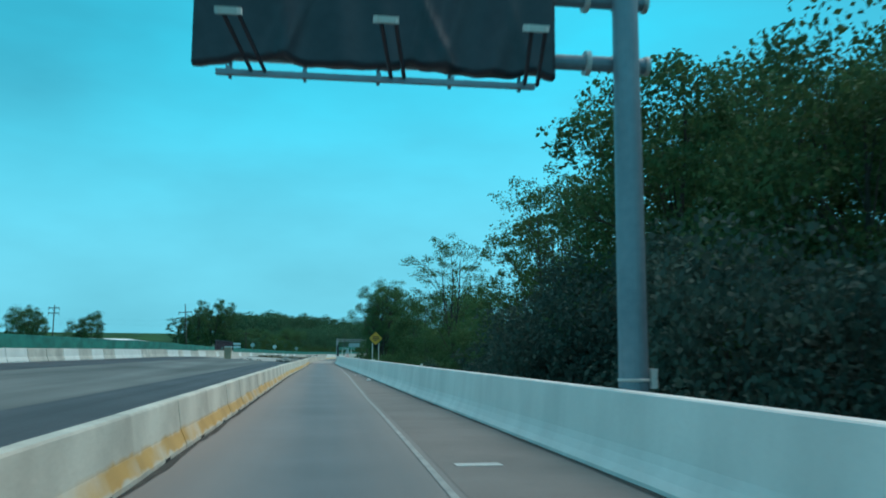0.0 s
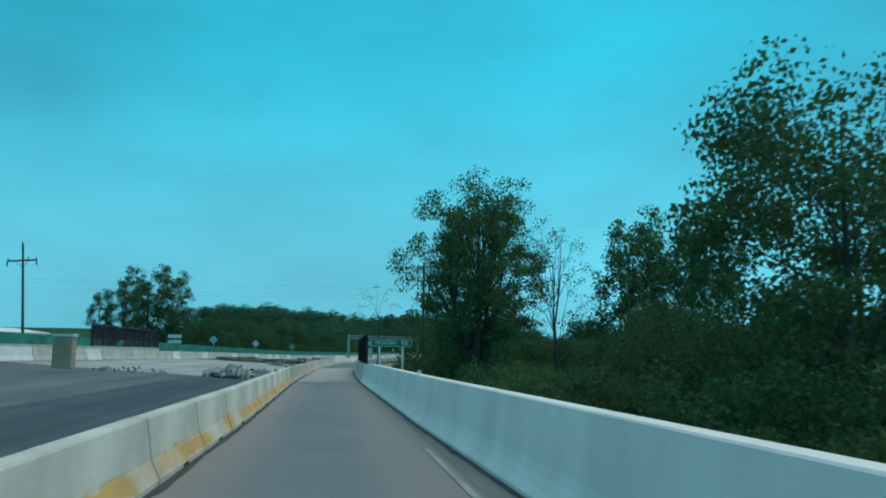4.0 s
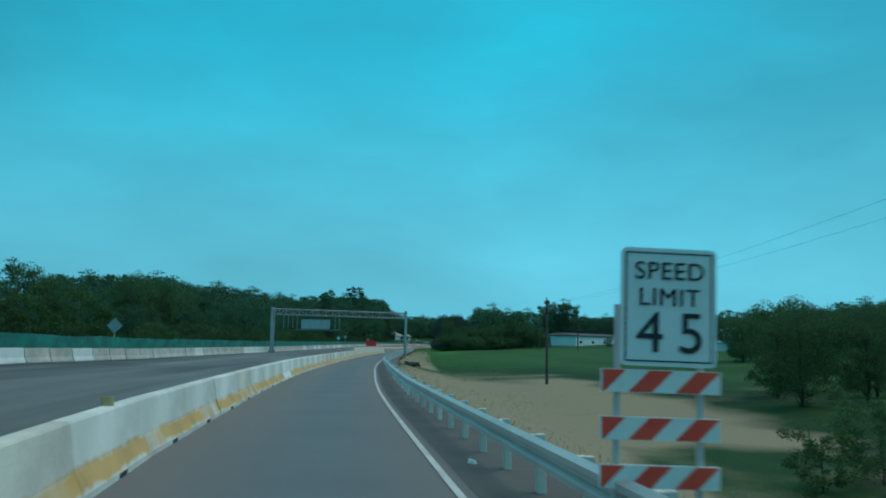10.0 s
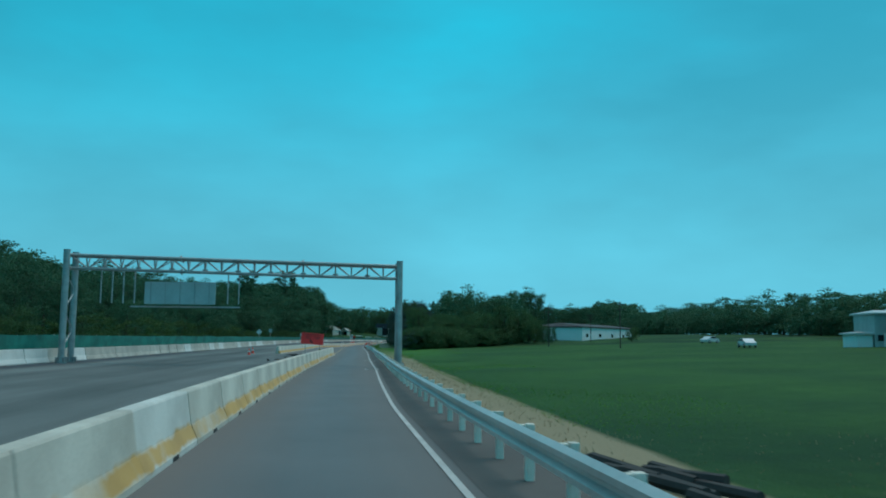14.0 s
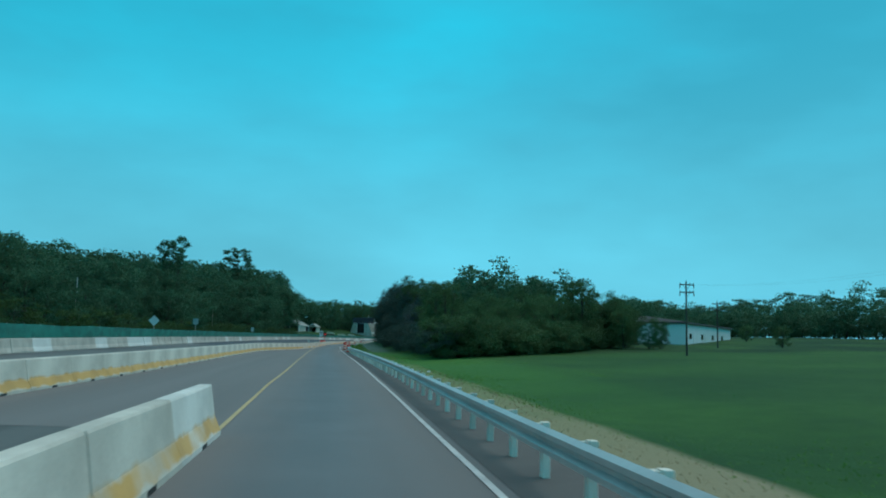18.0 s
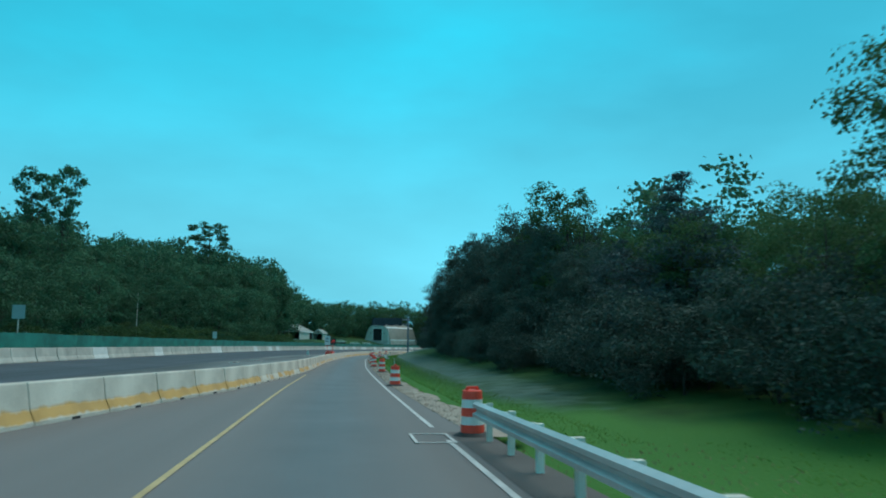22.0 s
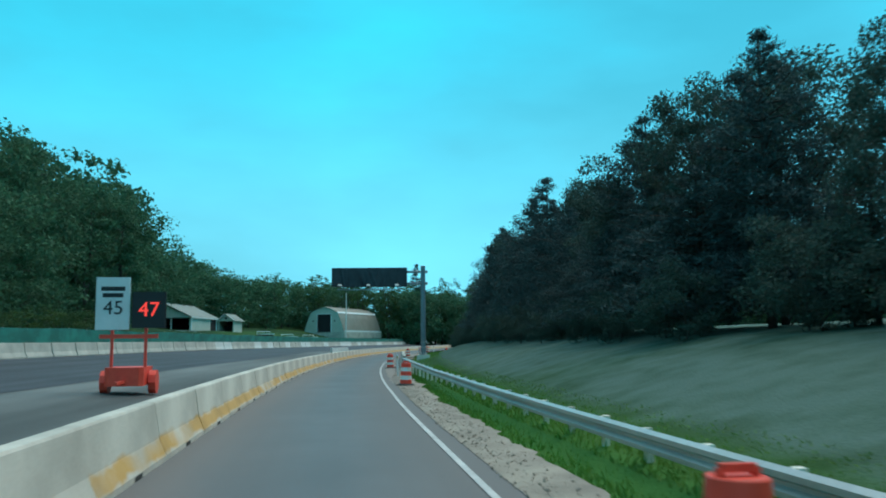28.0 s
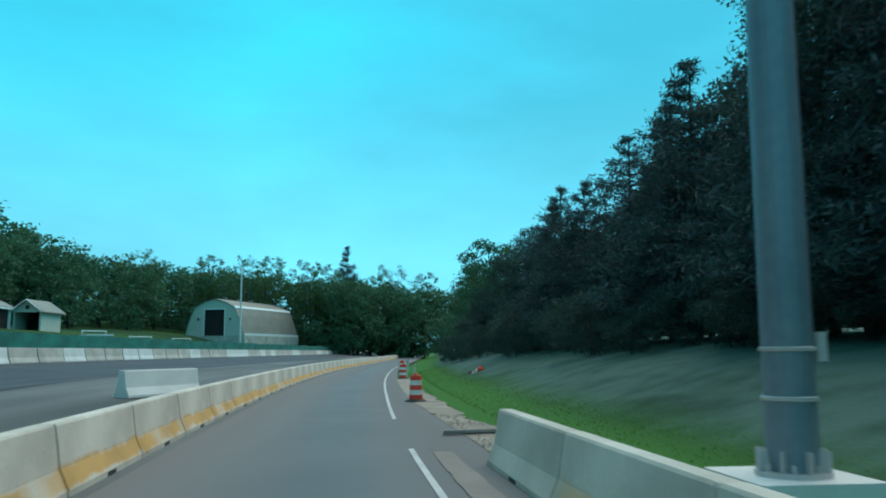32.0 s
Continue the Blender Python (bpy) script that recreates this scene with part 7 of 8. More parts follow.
# between the bridge and the meadow
for s, o, z, kind in ((178, 22, 3.2, "mid"), (188, 24, 3.2, "mid"), (196, 26, 3.4, "mid"), (203, 28, 3.4, "mid"), (184, 30, 4, "mid"), (176, 18, 2.0, "bush"), (185, 19, 1.2, "bush"), (214.5, 13.4, 0.6, "brush"), (222, 13.5, -0.4, "brush"),
                      (223, 16, 0.3, "bush"), (221, 20, 1.5, "bush"), (228, 24, 2.4, "mid"), (214, 22, 3.2, "mid"), (205, 25, 4.2, "mid"), (238, 28, 3.8, "mid"), (244, 25, 4.4, "mid"), (251, 27, 4.8, "mid"), (256, 31, 4.8, "mid"), (262, 36, 5, "mid"), (250, 33, 4.6, "mid"), (246, 30, 4.4, "mid"), (256, 38, 5, "mid"), (232, 36, 3.6, "mid"), (222, 32, 3.6, "mid"),
                      (246, 42, 4.4, "mid"), (262, 46, 4.2, "mid"), (278, 52, 4.4, "mid"), (296, 62, 5, "mid")):
    tree(kind, P(s, o), z, group="scrub below the embankment")
spots = []
for i in range(64):
    s = 194 + (i % 16) * 2.6 + tr.uniform(-1, 1)
    o = 15.0 + max(0.0, s - 203) * 0.42 + (i // 16) * 3.4 + tr.uniform(-1, 1)
    spots.append((P(s, o), ground_z(s, o) + tr.uniform(1.8, 3.4) + (i // 16) * 0.35, 1.4))
thicket("scrub", spots, "dark green scrub below the embankment")
# clump at the field's edge and the wooded bank
for s, o, z in ((446, 14, 5.7), (447, 16.5, 6.2), (450, 18.5, 7.2), (452, 20.5, 7.6), (455, 23.5, 8.7), (458, 26, 8.0), (461, 29, 9.2), (463, 31.5, 7.4), (466, 34.5, 9.9), (470, 38.5, 10.3), (479, 46, 6.0), 
                (452, 13.6, 8.9), (458, 13.6, 9.8), (464, 13.8, 7.0), (472, 13.8, 7.4), (480, 14.5, 8.0), (456, 19, 8.6), (462, 22, 8.8), (468, 18, 8), (468, 27, 9.2), (474, 33, 9.4), (478, 24, 8.8), (476, 20, 8.4)):
    tree("mid" if z < 8.8 else ("broad" if tr.random() < 0.5 else "mid"), P(s, o), z * tr.uniform(0.82, 1.04), wide=0.95, group="trees at the field's edge")
for i in range(46):
    f = i / 45
    s, o = 438.5 + 32 * f + tr.uniform(-1, 2.5), 12.2 + 27 * f + tr.uniform(-1, 1)
    tree("bush", P(s, o), ground_z(s, o) + tr.uniform(2.4, 4.6), wide=1.35, group="undergrowth at the field's edge")
for i in range(16):
    s, o = 440 + i * 2.4, 12.0 + tr.uniform(-0.5, 1.5)
    tree("shade", P(s, o), ground_z(s, o) + tr.uniform(2.2, 4.0), wide=1.2, group="undergrowth at the field's edge")
BANK = [(488, 7.6), (493, 9.8), (500, 11.6), (506, 11.0), (511, 11.2), (517, 11.8), (522, 13.6), (527, 13.2), (532.5, 13.0), (541, 10.2), (546, 11.4), (551, 12.0), (556, 12.0), (561, 11.0), (567, 11.0), (573, 11.2), (579, 10.4), (585, 10.2), (591, 10.4), (598, 13.0), (604, 13.4),
        (609, 13.0), (615, 9.2), (620, 9.4), (625, 10.4), (631, 12.6), (637, 14.6), (642, 14.2), (647, 11.0), (652, 12.4), (657, 13.2), (662, 14.2), (667, 14.2), (672, 13.8), (677, 13.8), (681, 12.8), (685, 12.4), (690, 11.2), (695, 11.4), (701, 11.4), (708, 11.4), (716, 10.6), (725, 8.4)]
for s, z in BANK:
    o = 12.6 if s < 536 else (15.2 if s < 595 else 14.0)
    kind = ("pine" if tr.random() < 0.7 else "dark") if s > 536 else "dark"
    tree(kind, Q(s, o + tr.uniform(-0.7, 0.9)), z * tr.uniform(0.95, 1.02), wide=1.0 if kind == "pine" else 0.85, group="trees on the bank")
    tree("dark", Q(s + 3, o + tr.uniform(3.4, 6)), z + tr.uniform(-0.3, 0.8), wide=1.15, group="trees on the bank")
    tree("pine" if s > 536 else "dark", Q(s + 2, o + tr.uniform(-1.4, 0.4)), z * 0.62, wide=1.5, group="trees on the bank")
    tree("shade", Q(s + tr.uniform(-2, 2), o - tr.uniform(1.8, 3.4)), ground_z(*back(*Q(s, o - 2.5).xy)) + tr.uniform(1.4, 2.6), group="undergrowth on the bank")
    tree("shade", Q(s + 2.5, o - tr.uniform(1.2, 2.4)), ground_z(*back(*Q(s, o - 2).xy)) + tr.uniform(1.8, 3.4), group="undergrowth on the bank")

for s, o, z in ((564, 18.6, 12.4), (570, 18.2, 13.4), (575, 18.0, 13.6), (581, 19, 13.2), (618, 19, 10.4), (637, 18.5, 15.0), (641, 19.5, 15.4), (634, 18, 14.0), (611, 14.8, 12.6), (658.5, 15, 13.0), (663, 14.6, 14.2), (667, 14.0, 14.0), (671, 15, 13.8)):
    tree("dark", P(s, o), z, wide=1.0, group="trees on the bank")

for s, o, z, kind in ((493.5, 14.0, 12.5, "plane"), (473, 13.3, 8.6, "pine"), (478, 12.6, 6.6, "pine"), (482, 13.0, 6.8, "dark"), (485.5, 14.5, 7.6, "pine"), (489, 15.5, 8.2, "dark")):
    tree(kind, P(s, o), z, wide=1.2, group="trees on the bank")
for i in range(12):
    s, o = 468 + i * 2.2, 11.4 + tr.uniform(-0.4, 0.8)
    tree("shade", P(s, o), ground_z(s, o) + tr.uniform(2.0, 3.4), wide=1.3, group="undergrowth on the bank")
for s, o, z in ((526, 10.2, 10.2), (533, 10.3, 9.5), (540, 10.3, 8.6)):
    tree("dark", P(s, o), z, wide=0.9, group="trees on the bank")
for s, o, z in ((538, 13.8, 11.6), (543.5, 14.2, 10.2)):
    tree("broad", P(s, o), z, wide=0.8, group="trees on the bank")

# wood on the hill to the left
TOPS = along([(240, 7.5), (292, 10.1), (330, 12.6), (363, 14.4), (392, 12.6), (448, 15.8), (475, 14.2), (529, 18.9), (594, 22.1), (618, 25), (640, 27), (697, 30.5), (718, 29), (739, 23.5), (770, 19.2), (800, 18.5), (900, 22), (1100, 26)])
hill, s = [], 244.0
while s < 800:
    # the wood ends in a slant towards the bridge
    for o in (-31, -38, -45.5, -54, -64):
        k = {-31: 0.58, -38: 0.84, -45.5: 1.0, -54: 1.02, -64: 1.06}[o]
        if (s > 645 and o == -31) or (s > 690 and o == -38) or (s > 715 and o == -45.5) or (733 < s < 765 and o == -54):
            continue
        if s - 20 < -o * (7.4 if o < -40 else 6.2):
            continue
        p = Q(s + tr.uniform(-3, 3), o + tr.uniform(-2.2, 2.2))
        gz = ground_z(*back(p.x, p.y))
        top = max(gz + 6, TOPS(s) * k * tr.uniform(0.90, 1.04))
        if o > -40:
            tree("far", p, top, wide=1.15, group="wood on the hill")
        else:
            hill.append((p, top, 1.2))
    s += 7.4
for i in range(130):
    s, o = 380 + (i % 26) * 18 + tr.uniform(-6, 6), -84 - (i // 26) * 24 + tr.uniform(-6, 6)
    if s - 20 < -o * 7.4:
        continue
    hill.append((P(s, o), float(np.interp(s, (380, 470, 560, 700, 850), (14, 17, 20, 25, 26))) * tr.uniform(0.92, 1.05), 1.7))
for i in range(96):
    s, o = 470 + (i % 32) * 10 + tr.uniform(-4, 4), -92 - (i // 32) * 20 + tr.uniform(-5, 5)
    hill.append((P(s, o), float(np.interp(s, (470, 520, 600, 720), (23, 27, 29.5, 27))) * tr.uniform(0.93, 1.05), 1.7))
wood("hill_wood", hill, "dense green wood covering the hill")
tree("topped", Q(646, -44.6), 33.0, wide=1.9, group="wood on the hill", label="lone taller tree standing over the wood")
for s, o, z in ((548, -36, 24.5), (541, -37, 22.5)):
    tree("topped", P(s, o), z, wide=1.0, group="wood on the hill", label="tall thin tree rising over the wood")
for i in range(60):
    s = 250 + i * 6.8
    tree("brush" if i % 2 else "bush", P(s, -25.5 - tr.uniform(0, 2.5)), ground_z(s, -26) + tr.uniform(2.0, 4.2), wide=1.3, group="scrub at the wood's edge")
# behind the barns and round the bend
spots = []
for i in range(120):
    u, v = i % 30, i // 30
    p = Vector((60 + u * 6.4 + tr.uniform(-2.5, 2.5), (838 if 9 < u < 16 else 818) + v * 12 + tr.uniform(-4, 4) + abs(u - 10) * 0.5, 0))
    if u > 20:
        p.y -= (u - 20) * 8
    if u < 8:
        p.y -= 24
    k = p.x - 0.0045 * (p.y - 800) * (p.x - 78)
    top = float(np.interp(k, (60, 75, 82, 89, 97, 105, 130, 145, 160, 171, 183, 200, 260), (38, 35, 32, 28, 24, 20.6, 19.6, 19.0, 18.6, 18.4, 17.5, 16, 16)))
    spots.append((p, top * (1 + 0.0044 * (p.y - 800)) * tr.uniform(0.90, 1.0), 1.35))
for i in range(34):
    p = Vector((75 + i * 4.2, 786 + tr.uniform(-5, 5), 0))
    if p.x > 172:
        spots.append((p, 5 + tr.uniform(4, 8), 1.5))
wood("valley_wood", spots, "dense wood behind the barns")
tree("pine", Vector((174.6, 843, 0)), 29.5, wide=0.8, group="wood behind the barns", label="tall dark conifer rising over the wood")
for x, y, z in ((165, 832, 24), (183, 834, 25), (194, 836, 24), (206, 834, 22), (120, 826, 24.5), (135, 830, 25), (150, 830, 25.5), (158, 826, 24.5), (143, 826, 24.5)):
    tree("airy", Vector((x, y, 0)), z, group="wood behind the barns")
for i in range(16):
    p = Q(735 + i * 9, 17 + i * 1.2)
    tree("far", p, ground_z(*back(p.x, p.y)) + tr.uniform(9, 13), group="trees round the bend")
# left side at the start
for s, o, z, w in ((205, -33.2, 13.0, 1.1), (209, -31.0, 15.2, 1.1), (212, -28.3, 14.2, 1.05), (216, -35, 12.5, 1.1), (203, -36, 10.5, 1.0)):
    tree("plane", P(s, o), z, wide=w, group="clump beyond the carriageway")
for s, o, z, kind in ((168, -57, 10, "mid"), (176, -62, 11, "mid"), (162, -66, 10, "mid"), (182, -50, 10.2, "mid"), (186, -54, 8.6, "mid"), (172, -57, 8.5, "mid"), (236, -34, 6.4, "mid"), (243, -33, 7.8, "mid"), (249, -36, 8, "plane"), (256, -33, 8.4, "plane"), (262, -35, 8.8, "mid"), (268, -34, 9.0, "mid"), (275, -36, 9.4, "mid"), (282, -33, 9.4, "mid"), (228, -40, 4.6, "mid"), (315, -34, 10.8, "mid"), (320, -35, 11.0, "plane"), (326, -34, 11.0, "mid"), (332, -35, 10.8, "plane"), (338, -34, 10.2, "mid"),
                      (262, -27, 5.5, "brush"), (270, -28, 6.0, "brush"), (279, -27, 7, "brush"), (240, -28, 4.4, "brush")):
    tree(kind, P(s, o), z, group="trees beyond the carriageway")
# distant tree lines on the right
spots = []
for i in range(150):
    f = i / 149
    s, o = 290 + 640 * f + tr.uniform(-5, 5), 175 - 85 * f + tr.uniform(-10, 10)
    spots.append((P(s, o), ground_z(s, o) + tr.uniform(13.5, 17.5) + float(np.interp(s, (450, 540, 640, 700, 770), (-1, -5.0, -6.5, -4.0, 5))), 1.5))
    spots.append((P(s + 2, o - 6), ground_z(s, o) + tr.uniform(6, 9), 2.0))
    if i % 2:
        spots.append((P(s, o + 35), ground_z(s, o + 35) + tr.uniform(13, 18), 1.5))
for i in range(40):
    s, o = 225 + i * 3.4, 70 + i * 2.4 + tr.uniform(-6, 6)
    spots.append((P(s, o), ground_z(s, o) + tr.uniform(7.5, 11), 1.4))
    spots.append((P(s - 2, o - 4), ground_z(s, o) + tr.uniform(3.5, 5), 2.0))
for i in range(34):
    s, o = 508 + (i % 17) * 4.5 + tr.uniform(-2, 2), 30 + (i // 17) * 12 + tr.uniform(-4, 4)
    spots.append((P(s, o), 15.5 + tr.uniform(-1.5, 1.5), 1.2))
for i in range(44):
    spots.append((P(850 + tr.uniform(-20, 30), 32 + i * 1.7), 25 + tr.uniform(-2.5, 1.5), 1.4))
wood("distant_wood", spots, "distant line of trees beyond the field")
for s, o, z in ((308, 48, 5.8), (313, 50, 6.2), (318, 53, 6.2), (312, 56, 6.4), (322, 58, 6.2), (300, 54, 5.4), (762, 58, 30.5), (770, 64, 33), (778, 70, 32.5), (772, 54, 30), (784, 62, 32), (766, 72, 31), (322, 92, 9), (330, 98, 9.4), (338, 90, 8), (378, 84, 6), (384, 82, 6.5), (310, 84, 8), (300, 80, 7.6), (318, 80, 8.5), (505, 78, 4.5), (495, 60, 4), (512, 74, 4.6), (470, 66, 3.6)):
    tree("far" if z > 7 else "mid", Q(s, o), z, wide=1.2, group="distant tree line")

for s, o, z in ((471, 42.5, 7.8), (468, 41, 7.4), (473.5, 43.2, 7.2), (465, 40, 7.0), (470, 40, 8.2), (463.5, 43.2, 5.6), (465, 45.5, 5.0)):
    tree("mid", P(s, o), z, group="trees at the field's edge")
for s, o, z in ((386, 80.5, 9.5), (388, 84, 10.6), (384, 88, 11), (380, 84, 10), (378, 92, 11), (372, 90, 10.4), (368, 98, 11), (362, 94, 9.6), (390, 92, 11), (358, 104, 10.5), (383, 81, 6.0), (376, 85, 6.0)):
    tree("dark", P(s, o), z, wide=1.15, group="dark trees beside the metal shed")

# ---- buildings ----
def gambrel_barn():
    a = Vector((137.0, 805.4, 5.0))
    t = thing("gambrel_barn", "cream metal barn with a curved gambrel roof and open door", "barn", pose(a.x, a.y, a.z, 0, 0, -44))
    # local: gable in x from -W to 0 at y = 0, length along y
    W, L, H = 13.8, 25.0, 7.7
    prof = [(0, 0), (-0.6, 2.0), (-1.4, 4.2), (-2.2, 5.9), (-4.4, 7.0), (-W / 2, H), (-W + 4.4, 7.0), (-W + 2.2, 5.9), (-W + 1.4, 4.2), (-W + 0.6, 2.0), (-W, 0)]
    g = Geo()
    g.add([(x, 0, z) for x, z in prof[:6]] + [(-4.6, 0, 5.4), (-4.6, 0, 0)], [(0, 1, 2, 3, 4, 5, 6, 7)])
    g.add([(x, 0, z) for x, z in prof[5:]] + [(-9.2, 0, 0), (-9.2, 0, 5.4)], [(0, 1, 2, 3, 4, 5, 6, 7)])
    g.add([(-4.6, 0, 5.4), (-W / 2, 0, H), (-9.2, 0, 5.4)], [(0, 1, 2)])
    part("front_gable", g, M_SIDING, t)
    part("back_gable", Geo().add([(x, L, z) for x, z in prof] + [(x, L - 0.15, z) for x, z in prof], [tuple(range(10, -1, -1)), tuple(range(11, 22))]), M_SIDING, t)
    n = len(prof)
    seg = [0, 1, 2, 3, 4, 5, 6, 7, 8, 9]
    for i in seg:
        x0, z0 = prof[i]
        x1, z1 = prof[i + 1]
        gg = Geo().add([(x0, -0.25, z0), (x1, -0.25, z1), (x1, L + 0.25, z1), (x0, L + 0.25, z0), (x0 * 0.99 - 0.05, -0.25, z0 - 0.12), (x1 * 0.99 - 0.05, -0.25, z1 - 0.12), (x1 * 0.99 - 0.05, L + 0.25, z1 - 0.12), (x0 * 0.99 - 0.05, L + 0.25, z0 - 0.12)],
                       [(0, 1, 2, 3), (7, 6, 5, 4), (0, 4, 5, 1), (2, 6, 7, 3)])
        part("roof_panel", gg, M_ROOF, t)
    part("eave_strip", Geo().add([(-2.12, -0.3, 5.62), (-2.42, -0.3, 6.06), (-2.42, L + 0.3, 6.06), (-2.12, L + 0.3, 5.62), (-2.0, -0.3, 5.70), (-2.3, -0.3, 6.16), (-2.3, L + 0.3, 6.16), (-2.0, L + 0.3, 5.70)], [(4, 5, 6, 7), (3, 2, 1, 0), (0, 1, 5, 4), (2, 3, 7, 6), (1, 2, 6, 5), (3, 0, 4, 7)]), M_WALLWHITE, t, "white strip along the roof's bend")
    for x in (-10.6, -3.2):
        part("wall_lamp", Geo().box((x, -0.15, 3.4), (0.35, 0.3, 0.45), None, 0.05), M_INK, t)
    part("sill", Geo().box((0.1, L / 2, 0.25), (0.2, L, 0.5)), M_WALLWHITE, t)
    # solid dark block behind the opening, painted as the barn's inner shade
    part("door_void", Geo().box((-6.9, 2.5, 2.7), (4.5, 4.6, 5.3)), M_VOID, t, "dark block standing for the shade in the open doorway")
    part("door_frame", Geo().box((-9.3, -0.08, 2.7), (0.2, 0.12, 5.4)).box((-4.5, -0.08, 2.7), (0.2, 0.12, 5.4)).box((-6.9, -0.08, 5.5), (5.0, 0.12, 0.2)), M_WALLWHITE, t)
    for y in (4, 10, 15):
        part("roof_vent", Geo().box((-W / 2, y, H + 0.2), (0.7, 0.7, 0.5), None, 0.05), M_ROOF, t)
    part("footing", Geo().box((-W / 2, L / 2, -0.9), (W + 0.4, L + 0.4, 1.8)), M_CONC, t)


gambrel_barn()


# the farm buildings stand askew to the grid: x along their fronts, y to the back
YARD = pose(76.7, 748.4, 3.8, 0, 0, -27)


def gable_shed(name, x0, x1, y, depth, eave, ridge, posts, label):
    """A farm shed whose gable end faces the road: open bays between posts under a beam."""
    w = x1 - x0
    t = thing(name, label, "shed", YARD @ pose(x0, y, 0))
    for x in (0.07, w - 0.07):
        part("side_wall", Geo().box((x, depth / 2, eave / 2), (0.14, depth, eave)), M_SIDING, t)
    # back wall takes the shade colour so the bays look deep
    part("back_wall", Geo().box((w / 2, depth, eave / 2), (w, 0.14, eave)), M_VOID, t)
    part("floor_slab", Geo().box((w / 2, depth / 2, -0.6), (w + 0.3, depth + 0.3, 1.2)), M_CONC, t)
    for yy in (0.0, depth):
        part("gable", Geo().add([(0, yy, eave), (w, yy, eave), (w / 2, yy, ridge), (0, yy + 0.14, eave), (w, yy + 0.14, eave), (w / 2, yy + 0.14, ridge)], [(0, 1, 2), (5, 4, 3), (0, 2, 5, 3), (1, 4, 5, 2), (0, 3, 4, 1)]), M_SIDING, t)
    for sx in (0, 1):
        xa = -0.45 if sx == 0 else w + 0.45
        k = (ridge - eave) / (w / 2) * 0.45
        part("roof_slope", Geo().add([(xa, -0.5, eave - k), (w / 2, -0.5, ridge), (w / 2, depth + 0.5, ridge), (xa, depth + 0.5, eave - k), (xa, -0.5, eave - k + 0.16), (w / 2, -0.5, ridge + 0.16), (w / 2, depth + 0.5, ridge + 0.16), (xa, depth + 0.5, eave - k + 0.16)],
                                     [(3, 2, 1, 0), (4, 5, 6, 7), (0, 1, 5, 4), (1, 2, 6, 5), (2, 3, 7, 6), (3, 0, 4, 7)]), M_ROOF, t)
    part("beam", Geo().box((w / 2, -0.08, eave - 0.08), (w + 0.3, 0.16, 0.3)), M_SIDING, t)
    part("vent", Geo().box((w / 2, -0.05, ridge - 0.9), (0.5, 0.1, 0.5), None, 0.05), M_INK, t)
    for f in posts:
        part("column", Geo().box((w * f, 0.1, eave / 2), (0.24, 0.24, eave)), M_SIDING, t)
    # dark sheet added under the roof to paint its shade
    part("shade_ceiling", Geo().box((w / 2, depth / 2 + 0.2, eave - 0.02), (w - 0.3, depth - 0.5, 0.04)), M_VOID, t, "dark sheet standing for the shade under the roof")
    # bale painted in the shade colour
    part("hay_bale", Geo().box((w * 0.35, depth * 0.7, eave * 0.3), (w * 0.5, depth * 0.35, eave * 0.6), None, 0.1), M_VOID, t, "stored bale coloured as dark as the shade around it")
    return t


shed = gable_shed("farm_shed", 0.0, 10.9, 0.0, 15.6, 3.7, 6.3, (0.01, 0.62, 0.99), "cream gabled farm shed with dark open bays")
# dark board on the closed wall, painted like a shaded bay
part("recess", Geo().box((10.92, 13.3, 1.75), (0.1, 3.2, 3.5)), M_VOID, shed, "dark board on the side wall standing for a shaded open bay")
part("corner_post", Geo().box((10.98, 15.4, 1.8), (0.2, 0.2, 3.6)), M_WALLWHITE, shed)
part("corner_post", Geo().box((10.98, 0.1, 1.8), (0.2, 0.2, 3.6)), M_WALLWHITE, shed)
part("eave_board", Geo().box((11.33, 7.8, 3.47), (0.1, 16.6, 0.22)), M_WALLWHITE, shed, "white eave board")
part("ridge_cap", Geo().box((5.45, 7.8, 6.46), (0.5, 16.6, 0.08), None, 0.02), M_WALLWHITE, shed)
garage = gable_shed("garage", 11.15, 14.75, 15.9, 6.0, 3.3, 4.6, (0.03, 0.97), "small cream gabled garage with an open front")
for x0, x1, y in ((-0.3, 1.8, 3.1), (3.9, 1.8, 3.1)):
    part("barge_board", Geo().tube((x0, -0.52, y), (x1, -0.52, 4.72), 0.07, n=4), M_WALLWHITE, garage)
# pasture fence in front of the shed
t = thing("pasture_fence", "pale post and rail fence in front of the shed", "fence", pose(58.0, 738.0, 3.2))
for i in range(13):
    part("post", Geo().box((i * 2.4, 0, 0.6), (0.14, 0.14, 1.8), None, 0.02), M_GPOST, t)
    if i < 12:
        for z in (0.7, 1.25):
            part("rail", Geo().box((i * 2.4 + 1.2, -0.09, z), (2.42, 0.05, 0.13)), M_GPOST, t)
